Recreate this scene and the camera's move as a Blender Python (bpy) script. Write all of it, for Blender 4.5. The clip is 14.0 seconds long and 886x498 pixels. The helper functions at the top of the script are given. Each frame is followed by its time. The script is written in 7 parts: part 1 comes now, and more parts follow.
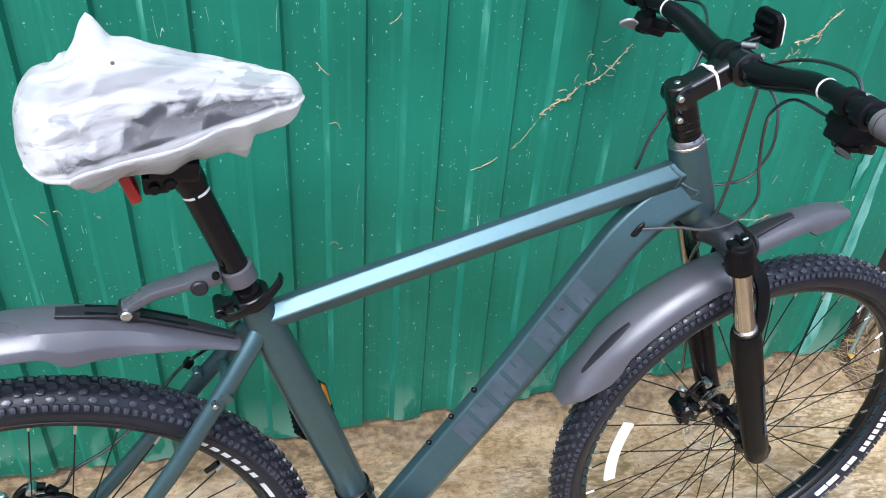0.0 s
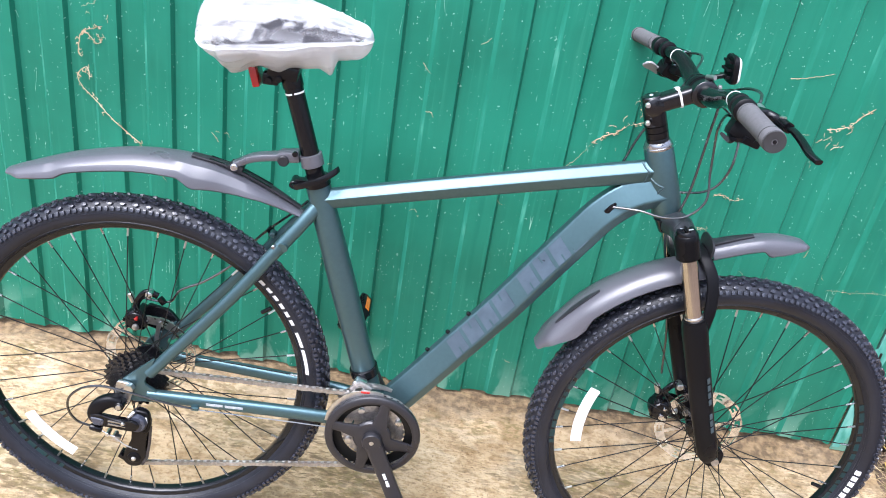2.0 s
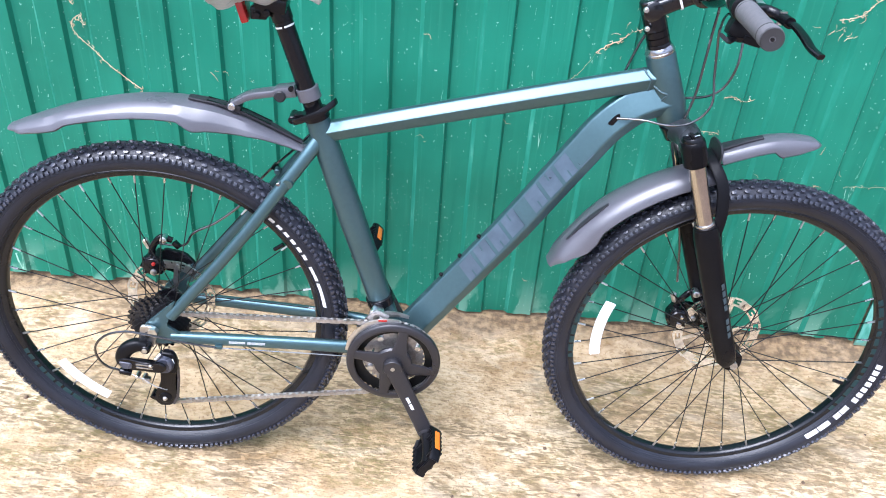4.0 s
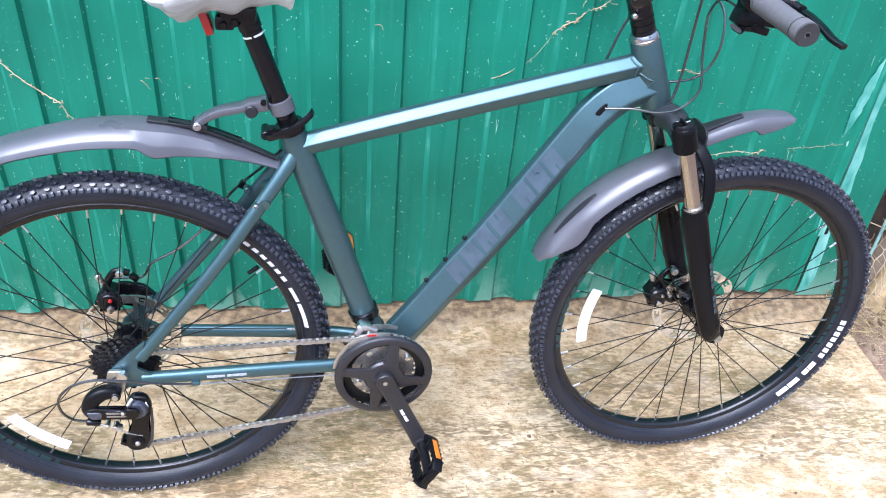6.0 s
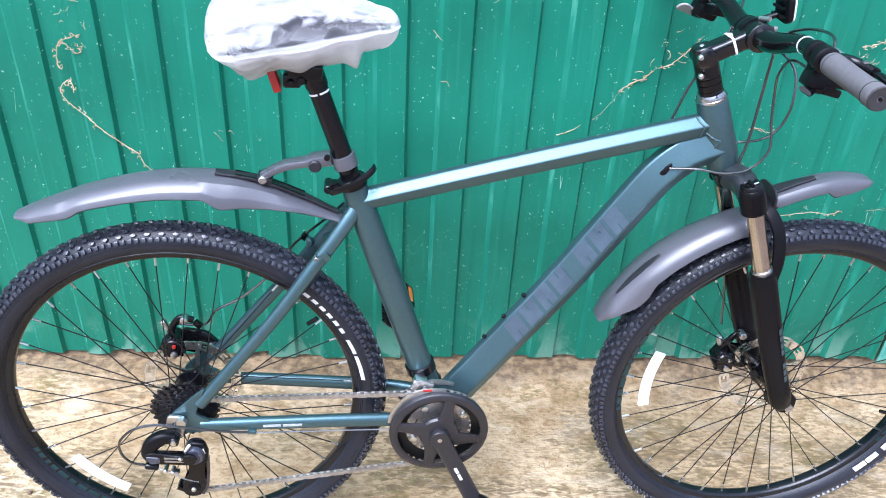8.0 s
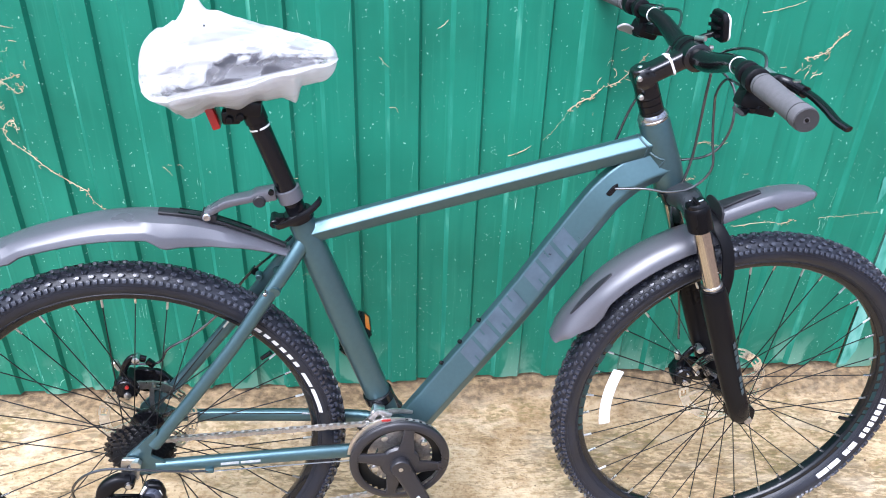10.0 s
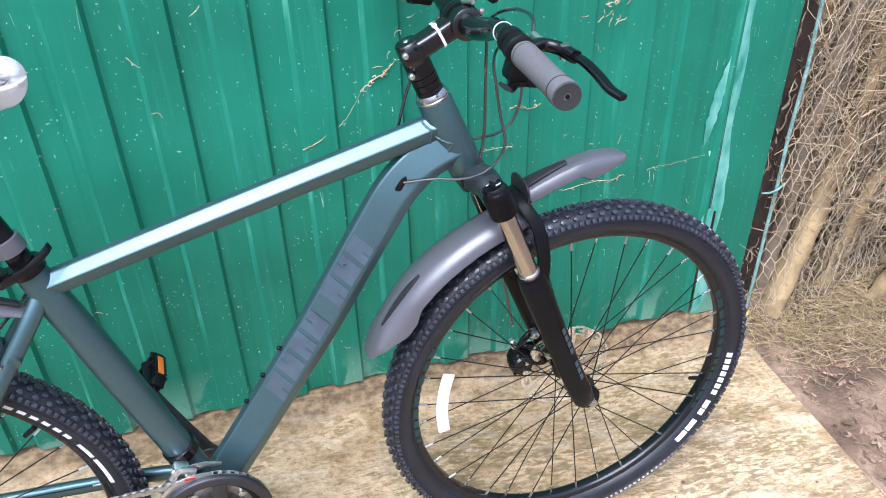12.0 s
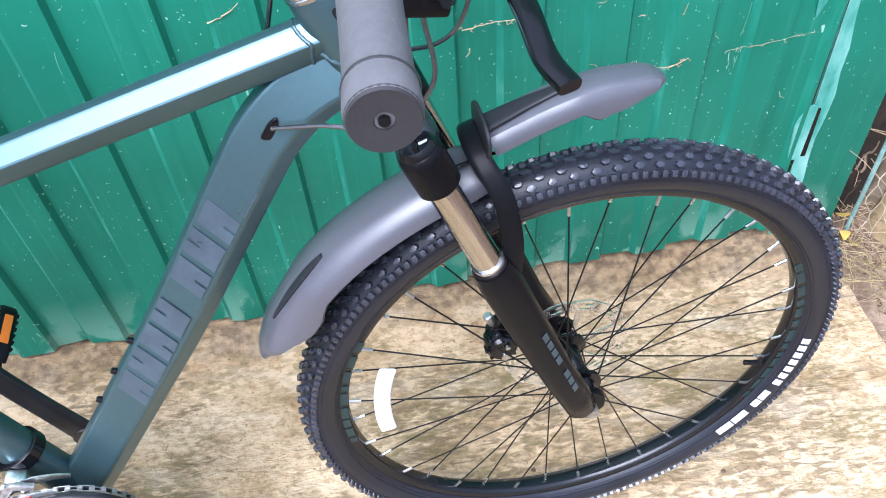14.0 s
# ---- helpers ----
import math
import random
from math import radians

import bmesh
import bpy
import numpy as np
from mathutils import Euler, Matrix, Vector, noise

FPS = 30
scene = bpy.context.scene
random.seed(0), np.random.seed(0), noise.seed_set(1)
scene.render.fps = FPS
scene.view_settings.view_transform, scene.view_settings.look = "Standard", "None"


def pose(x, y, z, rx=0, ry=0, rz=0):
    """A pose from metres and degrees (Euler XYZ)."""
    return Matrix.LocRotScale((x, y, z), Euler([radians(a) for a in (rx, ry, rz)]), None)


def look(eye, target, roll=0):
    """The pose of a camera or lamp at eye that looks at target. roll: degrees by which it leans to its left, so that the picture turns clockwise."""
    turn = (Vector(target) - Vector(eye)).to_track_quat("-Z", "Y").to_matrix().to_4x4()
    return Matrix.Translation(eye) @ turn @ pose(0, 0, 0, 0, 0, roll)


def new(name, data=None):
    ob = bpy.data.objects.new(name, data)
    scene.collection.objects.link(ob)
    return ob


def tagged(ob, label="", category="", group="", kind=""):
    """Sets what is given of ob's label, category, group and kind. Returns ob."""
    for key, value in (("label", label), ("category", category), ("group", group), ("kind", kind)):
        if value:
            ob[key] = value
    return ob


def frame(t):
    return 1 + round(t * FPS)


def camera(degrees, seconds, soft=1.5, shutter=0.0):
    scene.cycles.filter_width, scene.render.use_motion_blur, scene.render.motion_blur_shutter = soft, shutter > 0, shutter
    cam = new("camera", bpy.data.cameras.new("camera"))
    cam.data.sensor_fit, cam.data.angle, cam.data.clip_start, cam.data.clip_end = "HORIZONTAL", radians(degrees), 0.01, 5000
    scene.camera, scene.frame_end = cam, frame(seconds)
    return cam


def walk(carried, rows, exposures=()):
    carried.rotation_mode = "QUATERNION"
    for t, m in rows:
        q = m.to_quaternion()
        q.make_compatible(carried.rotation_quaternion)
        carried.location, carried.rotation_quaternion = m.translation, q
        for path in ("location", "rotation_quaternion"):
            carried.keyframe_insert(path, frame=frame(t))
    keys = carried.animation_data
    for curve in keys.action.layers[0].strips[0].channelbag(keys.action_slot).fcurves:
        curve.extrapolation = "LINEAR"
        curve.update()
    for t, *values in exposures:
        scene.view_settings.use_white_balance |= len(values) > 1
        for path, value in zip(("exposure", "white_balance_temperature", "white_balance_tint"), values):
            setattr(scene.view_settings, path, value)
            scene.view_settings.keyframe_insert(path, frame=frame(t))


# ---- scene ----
cam = camera(57.3, 14.0, soft=1.0)
EXPOSURES = [(0, 1.45, 5800, 13), (0.5, 1.73, 5900, 15), (1, 1.9, 5900, 16), (2, 1.96, 5900, 16), (3.5, 2.03, 5700, 17), (6.5, 1.94, 5430, 16), (9.5, 1.94, 5600, 16), (11, 1.89, 5800, 16), (12.5, 1.77, 5600, 16), (14, 1.95, 5500, 16)]
PATH = [
    (0, (0.244, -0.74, 1.402), (0.824, 0.775, 0.232), 4.6),
    (0.5, (0.235, -0.906, 1.402), (0.739, 0.689, 0.306), 7.0),
    (1, (0.256, -1.07, 1.399), (0.651, 0.6, 0.371), 9.0),
    (1.5, (0.379, -1.181, 1.376), (0.585, 0.553, 0.401), 9.1),
    (2, (0.446, -1.244, 1.371), (0.564, 0.51, 0.418), 9.3),
    (2.5, (0.461, -1.278, 1.37), (0.52, 0.47, 0.401), 8.3),
    (3, (0.463, -1.278, 1.372), (0.498, 0.458, 0.38), 7.0),
    (3.5, (0.474, -1.269, 1.378), (0.513, 0.437, 0.333), 5.8),
    (4, (0.479, -1.241, 1.377), (0.549, 0.414, 0.256), 4.5),
    (4.2, (0.464, -1.222, 1.377), (0.562, 0.413, 0.229), 4.2),
    (6.3, (0.288, -1.116, 1.397), (0.664, 0.452, 0.213), 5.3),
    (6.5, (0.29, -1.111, 1.397), (0.632, 0.472, 0.222), 5.0),
    (7, (0.304, -1.108, 1.401), (0.558, 0.51, 0.254), 4.7),
    (7.2, (0.304, -1.116, 1.401), (0.536, 0.518, 0.272), 4.5),
    (9.3, (0.335, -1.106, 1.418), (0.541, 0.563, 0.336), 2.2),
    (9.5, (0.337, -1.104, 1.421), (0.563, 0.565, 0.343), 2.1),
    (10, (0.36, -1.101, 1.425), (0.614, 0.569, 0.355), 1.8),
    (10.5, (0.39, -1.099, 1.427), (0.671, 0.569, 0.36), 1.0),
    (11, (0.43, -1.095, 1.428), (0.712, 0.559, 0.339), -0.4),
    (11.5, (0.508, -1.068, 1.408), (0.826, 0.55, 0.275), -1.6),
    (12, (0.553, -0.956, 1.394), (1.053, 0.604, 0.246), -1.4),
    (12.3, (0.562, -0.851, 1.391), (1.207, 0.639, 0.224), -0.4),
    (12.5, (0.58, -0.806, 1.369), (1.265, 0.631, 0.158), -0.1),
    (12.7, (0.586, -0.76, 1.345), (1.276, 0.615, 0.067), 0.8),
    (13, (0.643, -0.706, 1.323), (1.214, 0.658, -0.023), 0.2),
    (13.5, (0.787, -0.601, 1.283), (1.092, 0.754, -0.156), -1.8),
    (14, (0.86, -0.557, 1.259), (1.05, 0.753, -0.241), -5.0),
]
walk(cam, [(t, look(eye, target, roll)) for t, eye, target, roll in PATH], exposures=EXPOSURES)

# ---- world and light: bright overcast, the softer sun from behind and from the rear wheel's side ----
SKY_STRENGTH, SUN_STRENGTH, SUN_ELEV, SUN_AZ = 0.10, 1.5, 58.0, 218.0

world = bpy.data.worlds.new("overcast_sky")
scene.world = world
world.use_nodes = True
wt = world.node_tree
wt.nodes.clear()
w_out = wt.nodes.new("ShaderNodeOutputWorld")
w_bg = wt.nodes.new("ShaderNodeBackground")
w_sky = wt.nodes.new("ShaderNodeTexSky")
w_sky.sky_type = "NISHITA"
w_sky.sun_disc = False
w_sky.sun_elevation = radians(SUN_ELEV)
w_sky.sun_rotation = radians(SUN_AZ)
w_sky.air_density, w_sky.dust_density, w_sky.ozone_density = 1.0, 2.0, 1.5
w_hsv = wt.nodes.new("ShaderNodeHueSaturation")
w_hsv.inputs["Saturation"].default_value = 0.45
w_bg.inputs["Strength"].default_value = SKY_STRENGTH
wt.links.new(w_sky.outputs["Color"], w_hsv.inputs["Color"])
# under cloud the sky is brightest overhead and dimmer towards the horizon, all round alike
w_co = wt.nodes.new("ShaderNodeTexCoord")
w_sep = wt.nodes.new("ShaderNodeSeparateXYZ")
w_map = wt.nodes.new("ShaderNodeMapRange")
w_map.inputs["From Min"].default_value, w_map.inputs["From Max"].default_value = 0.0, 1.0
w_map.inputs["To Min"].default_value, w_map.inputs["To Max"].default_value = 0.25, 1.9
w_mul = wt.nodes.new("ShaderNodeVectorMath")
w_mul.operation = "SCALE"
wt.links.new(w_co.outputs["Generated"], w_sep.inputs[0])
wt.links.new(w_sep.outputs["Z"], w_map.inputs["Value"])
wt.links.new(w_hsv.outputs["Color"], w_mul.inputs[0])
wt.links.new(w_map.outputs["Result"], w_mul.inputs["Scale"])
wt.links.new(w_mul.outputs[0], w_bg.inputs["Color"])
wt.links.new(w_bg.outputs["Background"], w_out.inputs["Surface"])

sun_data = bpy.data.lights.new("sun", "SUN")
sun_data.energy, sun_data.angle, sun_data.color = SUN_STRENGTH, radians(46), (1.0, 0.98, 0.95)
sun = new("sun", sun_data)
_az, _el = radians(SUN_AZ), radians(SUN_ELEV)
sun.matrix_world = look((6 * math.sin(_az) * math.cos(_el), 6 * math.cos(_az) * math.cos(_el), 6 * math.sin(_el)), (0, 0, 0))


# ---- materials ----
def material(name, color, rough=0.5, metal=0.0, coat=0.0, var=0.12, var_scale=9.0, grain=0.05, grain_scale=160.0,
             bump=0.05, bump_scale=300.0, rough_var=0.1, spec=0.5, object_random=0.0):
    """Principled surface with colour variation at two scales, uneven gloss and fine relief. Returns the material, tree and shader."""
    m = bpy.data.materials.new(name)
    m.use_nodes = True
    nt = m.node_tree
    sh = nt.nodes["Principled BSDF"]
    co = nt.nodes.new("ShaderNodeTexCoord")
    big = nt.nodes.new("ShaderNodeTexNoise")
    big.inputs["Scale"].default_value, big.inputs["Detail"].default_value = var_scale, 5.0
    fine = nt.nodes.new("ShaderNodeTexNoise")
    fine.inputs["Scale"].default_value, fine.inputs["Detail"].default_value = grain_scale, 3.0
    nt.links.new(co.outputs["Object"], big.inputs["Vector"])
    nt.links.new(co.outputs["Object"], fine.inputs["Vector"])
    f1 = nt.nodes.new("ShaderNodeMapRange")
    f1.inputs["From Min"].default_value, f1.inputs["From Max"].default_value = 0.25, 0.75
    f1.inputs["To Min"].default_value, f1.inputs["To Max"].default_value = 1 - var, 1 + var
    nt.links.new(big.outputs["Fac"], f1.inputs["Value"])
    f2 = nt.nodes.new("ShaderNodeMapRange")
    f2.inputs["From Min"].default_value, f2.inputs["From Max"].default_value = 0.25, 0.75
    f2.inputs["To Min"].default_value, f2.inputs["To Max"].default_value = 1 - grain, 1 + grain
    nt.links.new(fine.outputs["Fac"], f2.inputs["Value"])
    mul = nt.nodes.new("ShaderNodeMath")
    mul.operation = "MULTIPLY"
    nt.links.new(f1.outputs["Result"], mul.inputs[0])
    nt.links.new(f2.outputs["Result"], mul.inputs[1])
    value = mul.outputs[0]
    if object_random:
        info = nt.nodes.new("ShaderNodeObjectInfo")
        f3 = nt.nodes.new("ShaderNodeMapRange")
        f3.inputs["To Min"].default_value, f3.inputs["To Max"].default_value = 1 - object_random, 1 + object_random
        nt.links.new(info.outputs["Random"], f3.inputs["Value"])
        mul2 = nt.nodes.new("ShaderNodeMath")
        mul2.operation = "MULTIPLY"
        nt.links.new(value, mul2.inputs[0])
        nt.links.new(f3.outputs["Result"], mul2.inputs[1])
        value = mul2.outputs[0]
    col = nt.nodes.new("ShaderNodeVectorMath")
    col.operation = "SCALE"
    col.inputs[0].default_value = color[:3]
    nt.links.new(value, col.inputs["Scale"])
    nt.links.new(col.outputs[0], sh.inputs["Base Color"])
    rr = nt.nodes.new("ShaderNodeMapRange")
    rr.inputs["From Min"].default_value, rr.inputs["From Max"].default_value = 0.25, 0.75
    rr.inputs["To Min"].default_value, rr.inputs["To Max"].default_value = max(0.03, rough - rough_var), min(1, rough + rough_var)
    nt.links.new(big.outputs["Fac"], rr.inputs["Value"])
    nt.links.new(rr.outputs["Result"], sh.inputs["Roughness"])
    bp = nt.nodes.new("ShaderNodeBump")
    bp.inputs["Strength"].default_value, bp.inputs["Distance"].default_value = bump, 0.002
    rel = nt.nodes.new("ShaderNodeTexNoise")
    rel.inputs["Scale"].default_value, rel.inputs["Detail"].default_value = bump_scale, 4.0
    nt.links.new(co.outputs["Object"], rel.inputs["Vector"])
    nt.links.new(rel.outputs["Fac"], bp.inputs["Height"])
    nt.links.new(bp.outputs["Normal"], sh.inputs["Normal"])
    sh.inputs["Metallic"].default_value = metal
    sh.inputs["Coat Weight"].default_value = coat
    sh.inputs["Coat Roughness"].default_value = 0.2
    sh.inputs["Specular IOR Level"].default_value = spec
    return m, nt, sh, co, col, bp


def mat(*a, **k):
    return material(*a, **k)[0]


def ramp(nt, source, stops):
    r = nt.nodes.new("ShaderNodeValToRGB")
    while len(r.color_ramp.elements) < len(stops):
        r.color_ramp.elements.new(0.5)
    for e, (p, c) in zip(r.color_ramp.elements, stops):
        e.position, e.color = p, (*c, 1) if len(c) == 3 else c
    nt.links.new(source, r.inputs["Fac"])
    return r.outputs["Color"]


def noise_of(nt, co, scale, detail=4.0, stretch=(1, 1, 1), offset=(0, 0, 0), distortion=0.0):
    mp = nt.nodes.new("ShaderNodeMapping")
    mp.inputs["Scale"].default_value = stretch
    mp.inputs["Location"].default_value = offset
    nt.links.new(co.outputs["Object"], mp.inputs["Vector"])
    n = nt.nodes.new("ShaderNodeTexNoise")
    n.inputs["Scale"].default_value, n.inputs["Detail"].default_value, n.inputs["Distortion"].default_value = scale, detail, distortion
    nt.links.new(mp.outputs["Vector"], n.inputs["Vector"])
    return n.outputs["Fac"]


def blend(nt, fac, a, b, mode="MIX"):
    """A colour mix. a or b is a socket or a colour; so may fac be a value."""
    m = nt.nodes.new("ShaderNodeMix")
    m.data_type, m.blend_type = "RGBA", mode
    for sock, v in ((m.inputs[0], fac), (m.inputs[6], a), (m.inputs[7], b)):
        if hasattr(v, "default_value"):
            nt.links.new(v, sock)
        elif isinstance(v, tuple):
            sock.default_value = (*v[:3], 1)
        else:
            sock.default_value = v
    return m.outputs[2]


def arith(nt, op, a, b=0.0):
    m = nt.nodes.new("ShaderNodeMath")
    m.operation = op
    for sock, v in zip(m.inputs, (a, b)):
        if hasattr(v, "default_value"):
            nt.links.new(v, sock)
        else:
            sock.default_value = v
    return m.outputs[0]


M_FRAME = mat("teal_frame_paint", (0.068, 0.126, 0.141), 0.38, 0.74, coat=0.2, var=0.06, bump=0.02, rough_var=0.05)
M_BLACK = mat("black_alloy", (0.004, 0.004, 0.005), 0.16, 0.0, var=0.25, bump=0.03, spec=0.32, rough_var=0.05)
M_BLACK_MATT = mat("black_fork_paint", (0.005, 0.005, 0.006), 0.33, 0.0, var=0.2, bump=0.05, spec=0.12)
M_CROWN = mat("dark_grey_crown_paint", (0.03, 0.034, 0.038), 0.3, 0.3, var=0.15, bump=0.04)
M_SATIN = mat("satin_blue_grey_alloy", (0.05, 0.055, 0.075), 0.3, 0.2, spec=0.7, var=0.15, bump=0.04)
M_GLOSS = mat("glossy_black_stem_paint", (0.004, 0.004, 0.005), 0.2, spec=0.6, var=0.2, bump=0.03)
M_PLASTIC = mat("black_plastic", (0.004, 0.004, 0.005), 0.36, spec=0.18, var=0.25, bump=0.08)
M_FENDER = mat("grey_fender_plastic", (0.068, 0.068, 0.08), 0.34, spec=0.9, var=0.1, grain=0.1, grain_scale=500, bump=0.12, bump_scale=700)
M_FENDER_DARK = mat("dark_fender_plastic", (0.016, 0.016, 0.019), 0.42, spec=0.35, var=0.15, grain=0.08, bump=0.12, bump_scale=700)
M_TYRE = mat("black_tyre_rubber", (0.011, 0.0125, 0.0185), 0.42, var=0.3, var_scale=14, grain=0.15, bump=0.15, bump_scale=420, spec=0.35)
M_KNOB = mat("tread_rubber", (0.024, 0.026, 0.036), 0.24, var=0.35, var_scale=30, grain=0.2, bump=0.15, bump_scale=500, spec=0.7)
M_RIM = mat("black_rim", (0.005, 0.006, 0.008), 0.24, 0.0, spec=0.4, var=0.2, bump=0.03)
M_RIM_DECAL = mat("teal_rim_decal", (0.006, 0.028, 0.031), 0.35, var=0.15)
M_SPOKE = mat("black_spoke", (0.006, 0.006, 0.006), 0.4, 0.0, spec=0.25, var=0.3)
M_SILVER = mat("bare_aluminium", (0.62, 0.62, 0.62), 0.3, 1.0, var=0.15, grain=0.12, bump=0.1)
M_CUP = mat("dull_grey_alloy", (0.42, 0.43, 0.45), 0.22, 0.95, var=0.2, bump=0.08)
M_STEEL = mat("chromed_stanchion", (0.52, 0.49, 0.45), 0.16, 1.0, var=0.08, bump=0.02)
M_ROTOR = mat("brushed_steel_rotor", (0.78, 0.78, 0.78), 0.28, 1.0, var=0.15, grain=0.2, bump=0.1)
M_CHAIN = mat("oiled_chain_steel", (0.4, 0.385, 0.37), 0.42, 0.9, var=0.3, grain=0.3)
M_CASSETTE = mat("dark_cassette_steel", (0.07, 0.07, 0.075), 0.26, 0.9, var=0.35, grain=0.2)
M_CASSETTE_GLOSS = mat("dark_glossy_cover", (0.06, 0.06, 0.075), 0.2, 0.7, var=0.15, coat=0.5)
M_GRIP = mat("grey_rubber_grip", (0.108, 0.105, 0.11), 0.75, var=0.12, grain=0.1, bump=0.2, bump_scale=450, spec=0.3)
M_THUMB = mat("light_grey_lever_plastic", (0.3, 0.3, 0.31), 0.4, var=0.1)
M_GRIP_END = mat("grey_grip_cap", (0.02, 0.019, 0.02), 0.6, var=0.2, bump=0.2, bump_scale=300)
M_WHITE = mat("white_plastic", (0.8, 0.8, 0.79), 0.4, var=0.05)
M_REFLECTOR = mat("white_reflector", (0.82, 0.83, 0.82), 0.2, var=0.04, bump=0.15, bump_scale=900, coat=0.5)
M_RED = mat("red_reflector", (0.3, 0.012, 0.01), 0.25, var=0.2, coat=0.5)
M_AMBER = mat("amber_reflector", (0.62, 0.16, 0.012), 0.3, var=0.2, coat=0.4, bump=0.2, bump_scale=800)
M_DECAL = mat("lavender_frame_decal", (0.1, 0.14, 0.18), 0.34, 0.7, var=0.2, var_scale=30)
M_DECAL_GREY = mat("grey_decal", (0.035, 0.055, 0.062), 0.4, var=0.1)
M_DECAL_PALE = mat("pale_grey_print", (0.33, 0.36, 0.37), 0.45, var=0.3, var_scale=120)
M_DECAL_WHITE = mat("white_print", (0.66, 0.66, 0.65), 0.55, var=0.12)
M_CABLE = mat("black_cable_housing", (0.014, 0.015, 0.016), 0.2, var=0.15, spec=1.0, coat=0.8)
M_GUARD = mat("satin_black_guard_plastic", (0.015, 0.0145, 0.017), 0.34, var=0.2, grain=0.1, bump=0.1, bump_scale=500, spec=0.5)
M_CABLE_GREY = mat("bare_brake_cable", (0.35, 0.36, 0.36), 0.3, 0.9)
M_SADDLE = mat("dark_grey_saddle_vinyl", (0.045, 0.042, 0.05), 0.4, var=0.15)
M_WELD = mat("teal_weld_bead", (0.045, 0.08, 0.09), 0.38, 0.4, var=0.25, var_scale=80, bump=0.5, bump_scale=250)


def green_paint():
    m, nt, sh, co, col, bp = material("green_painted_sheet", (0.0, 0.2, 0.11), 0.4, 0.0, spec=0.26, bump=0.03, bump_scale=120)
    base = ramp(nt, noise_of(nt, co, 3.5, 5), [(0.3, (0.0105, 0.124, 0.077)), (0.7, (0.017, 0.182, 0.117))])
    streak = ramp(nt, noise_of(nt, co, 5.0, 4, (6, 6, 0.5)), [(0.55, (0, 0, 0)), (0.8, (1, 1, 1))])
    base = blend(nt, arith(nt, "MULTIPLY", streak, 0.16), base, (0.035, 0.28, 0.175))
    brush = ramp(nt, noise_of(nt, co, 16, 4, (7, 7, 0.22), offset=(2, 0, 4)), [(0.58, (0, 0, 0)), (0.74, (1, 1, 1))])
    base = blend(nt, arith(nt, "MULTIPLY", brush, 0.12), base, (0.09, 0.36, 0.24))
    drip = ramp(nt, noise_of(nt, co, 11, 4, (6, 6, 0.2), offset=(5, 1, 9)), [(0.56, (0, 0, 0)), (0.72, (1, 1, 1))])
    base = blend(nt, arith(nt, "MULTIPLY", drip, 0.3), base, (0.001, 0.1, 0.065))
    # flecks of pale splashed paint and dried plant bits
    for scale, size, thresh, colour, off in ((62, 0.1, 0.945, (0.55, 0.7, 0.6), 0.0), (130, 0.15, 0.935, (0.55, 0.72, 0.62), 3.7), (230, 0.2, 0.93, (0.5, 0.67, 0.58), 5.1), (34, 0.06, 0.965, (0.7, 0.72, 0.6), 8.2)):
        mp = nt.nodes.new("ShaderNodeMapping")
        mp.inputs["Location"].default_value = (off, off, off)
        mp.inputs["Scale"].default_value = (1, 0.05, 0.72)
        nt.links.new(co.outputs["Object"], mp.inputs["Vector"])
        wob = nt.nodes.new("ShaderNodeTexNoise")
        wob.inputs["Scale"].default_value = scale * 2.2
        nt.links.new(mp.outputs["Vector"], wob.inputs["Vector"])
        add = nt.nodes.new("ShaderNodeVectorMath")
        add.operation = "MULTIPLY_ADD"
        add.inputs[1].default_value = (1.3 / scale,) * 3
        nt.links.new(wob.outputs["Color"], add.inputs[0])
        nt.links.new(mp.outputs["Vector"], add.inputs[2])
        vor = nt.nodes.new("ShaderNodeTexVoronoi")
        vor.inputs["Scale"].default_value = scale
        nt.links.new(add.outputs[0], vor.inputs["Vector"])
        sep = nt.nodes.new("ShaderNodeSeparateColor")
        nt.links.new(vor.outputs["Color"], sep.inputs["Color"])
        dense = arith(nt, "MULTIPLY", noise_of(nt, co, 4.0, 3, offset=(off * 3, 1, 2)), 0.34)
        some = arith(nt, "GREATER_THAN", arith(nt, "ADD", sep.outputs[0], arith(nt, "SUBTRACT", dense, 0.17)), thresh)
        size_n = arith(nt, "MULTIPLY", sep.outputs[1], size * 1.6)
        near = arith(nt, "LESS_THAN", vor.outputs["Distance"], size_n)
        base = blend(nt, arith(nt, "MULTIPLY", arith(nt, "MULTIPLY", some, near), 0.7), base, colour)
    # thin scratches
    for turn, thr in ((0.5, 0.003), (-0.8, 0.0028)):
        mp = nt.nodes.new("ShaderNodeMapping")
        mp.inputs["Rotation"].default_value = (0, turn, 0)
        mp.inputs["Scale"].default_value = (1, 0, 0.12)
        nt.links.new(co.outputs["Object"], mp.inputs["Vector"])
        n = nt.nodes.new("ShaderNodeTexNoise")
        n.inputs["Scale"].default_value, n.inputs["Detail"].default_value, n.inputs["Distortion"].default_value = 26, 1, 0.5
        nt.links.new(mp.outputs["Vector"], n.inputs["Vector"])
        line = arith(nt, "LESS_THAN", arith(nt, "ABSOLUTE", arith(nt, "SUBTRACT", n.outputs["Fac"], 0.5)), thr)
        gate = arith(nt, "GREATER_THAN", noise_of(nt, co, 13, 2, offset=(turn, 0, 5)), 0.67)
        base = blend(nt, arith(nt, "MULTIPLY", arith(nt, "MULTIPLY", line, gate), 0.7), base, (0.4, 0.62, 0.5))
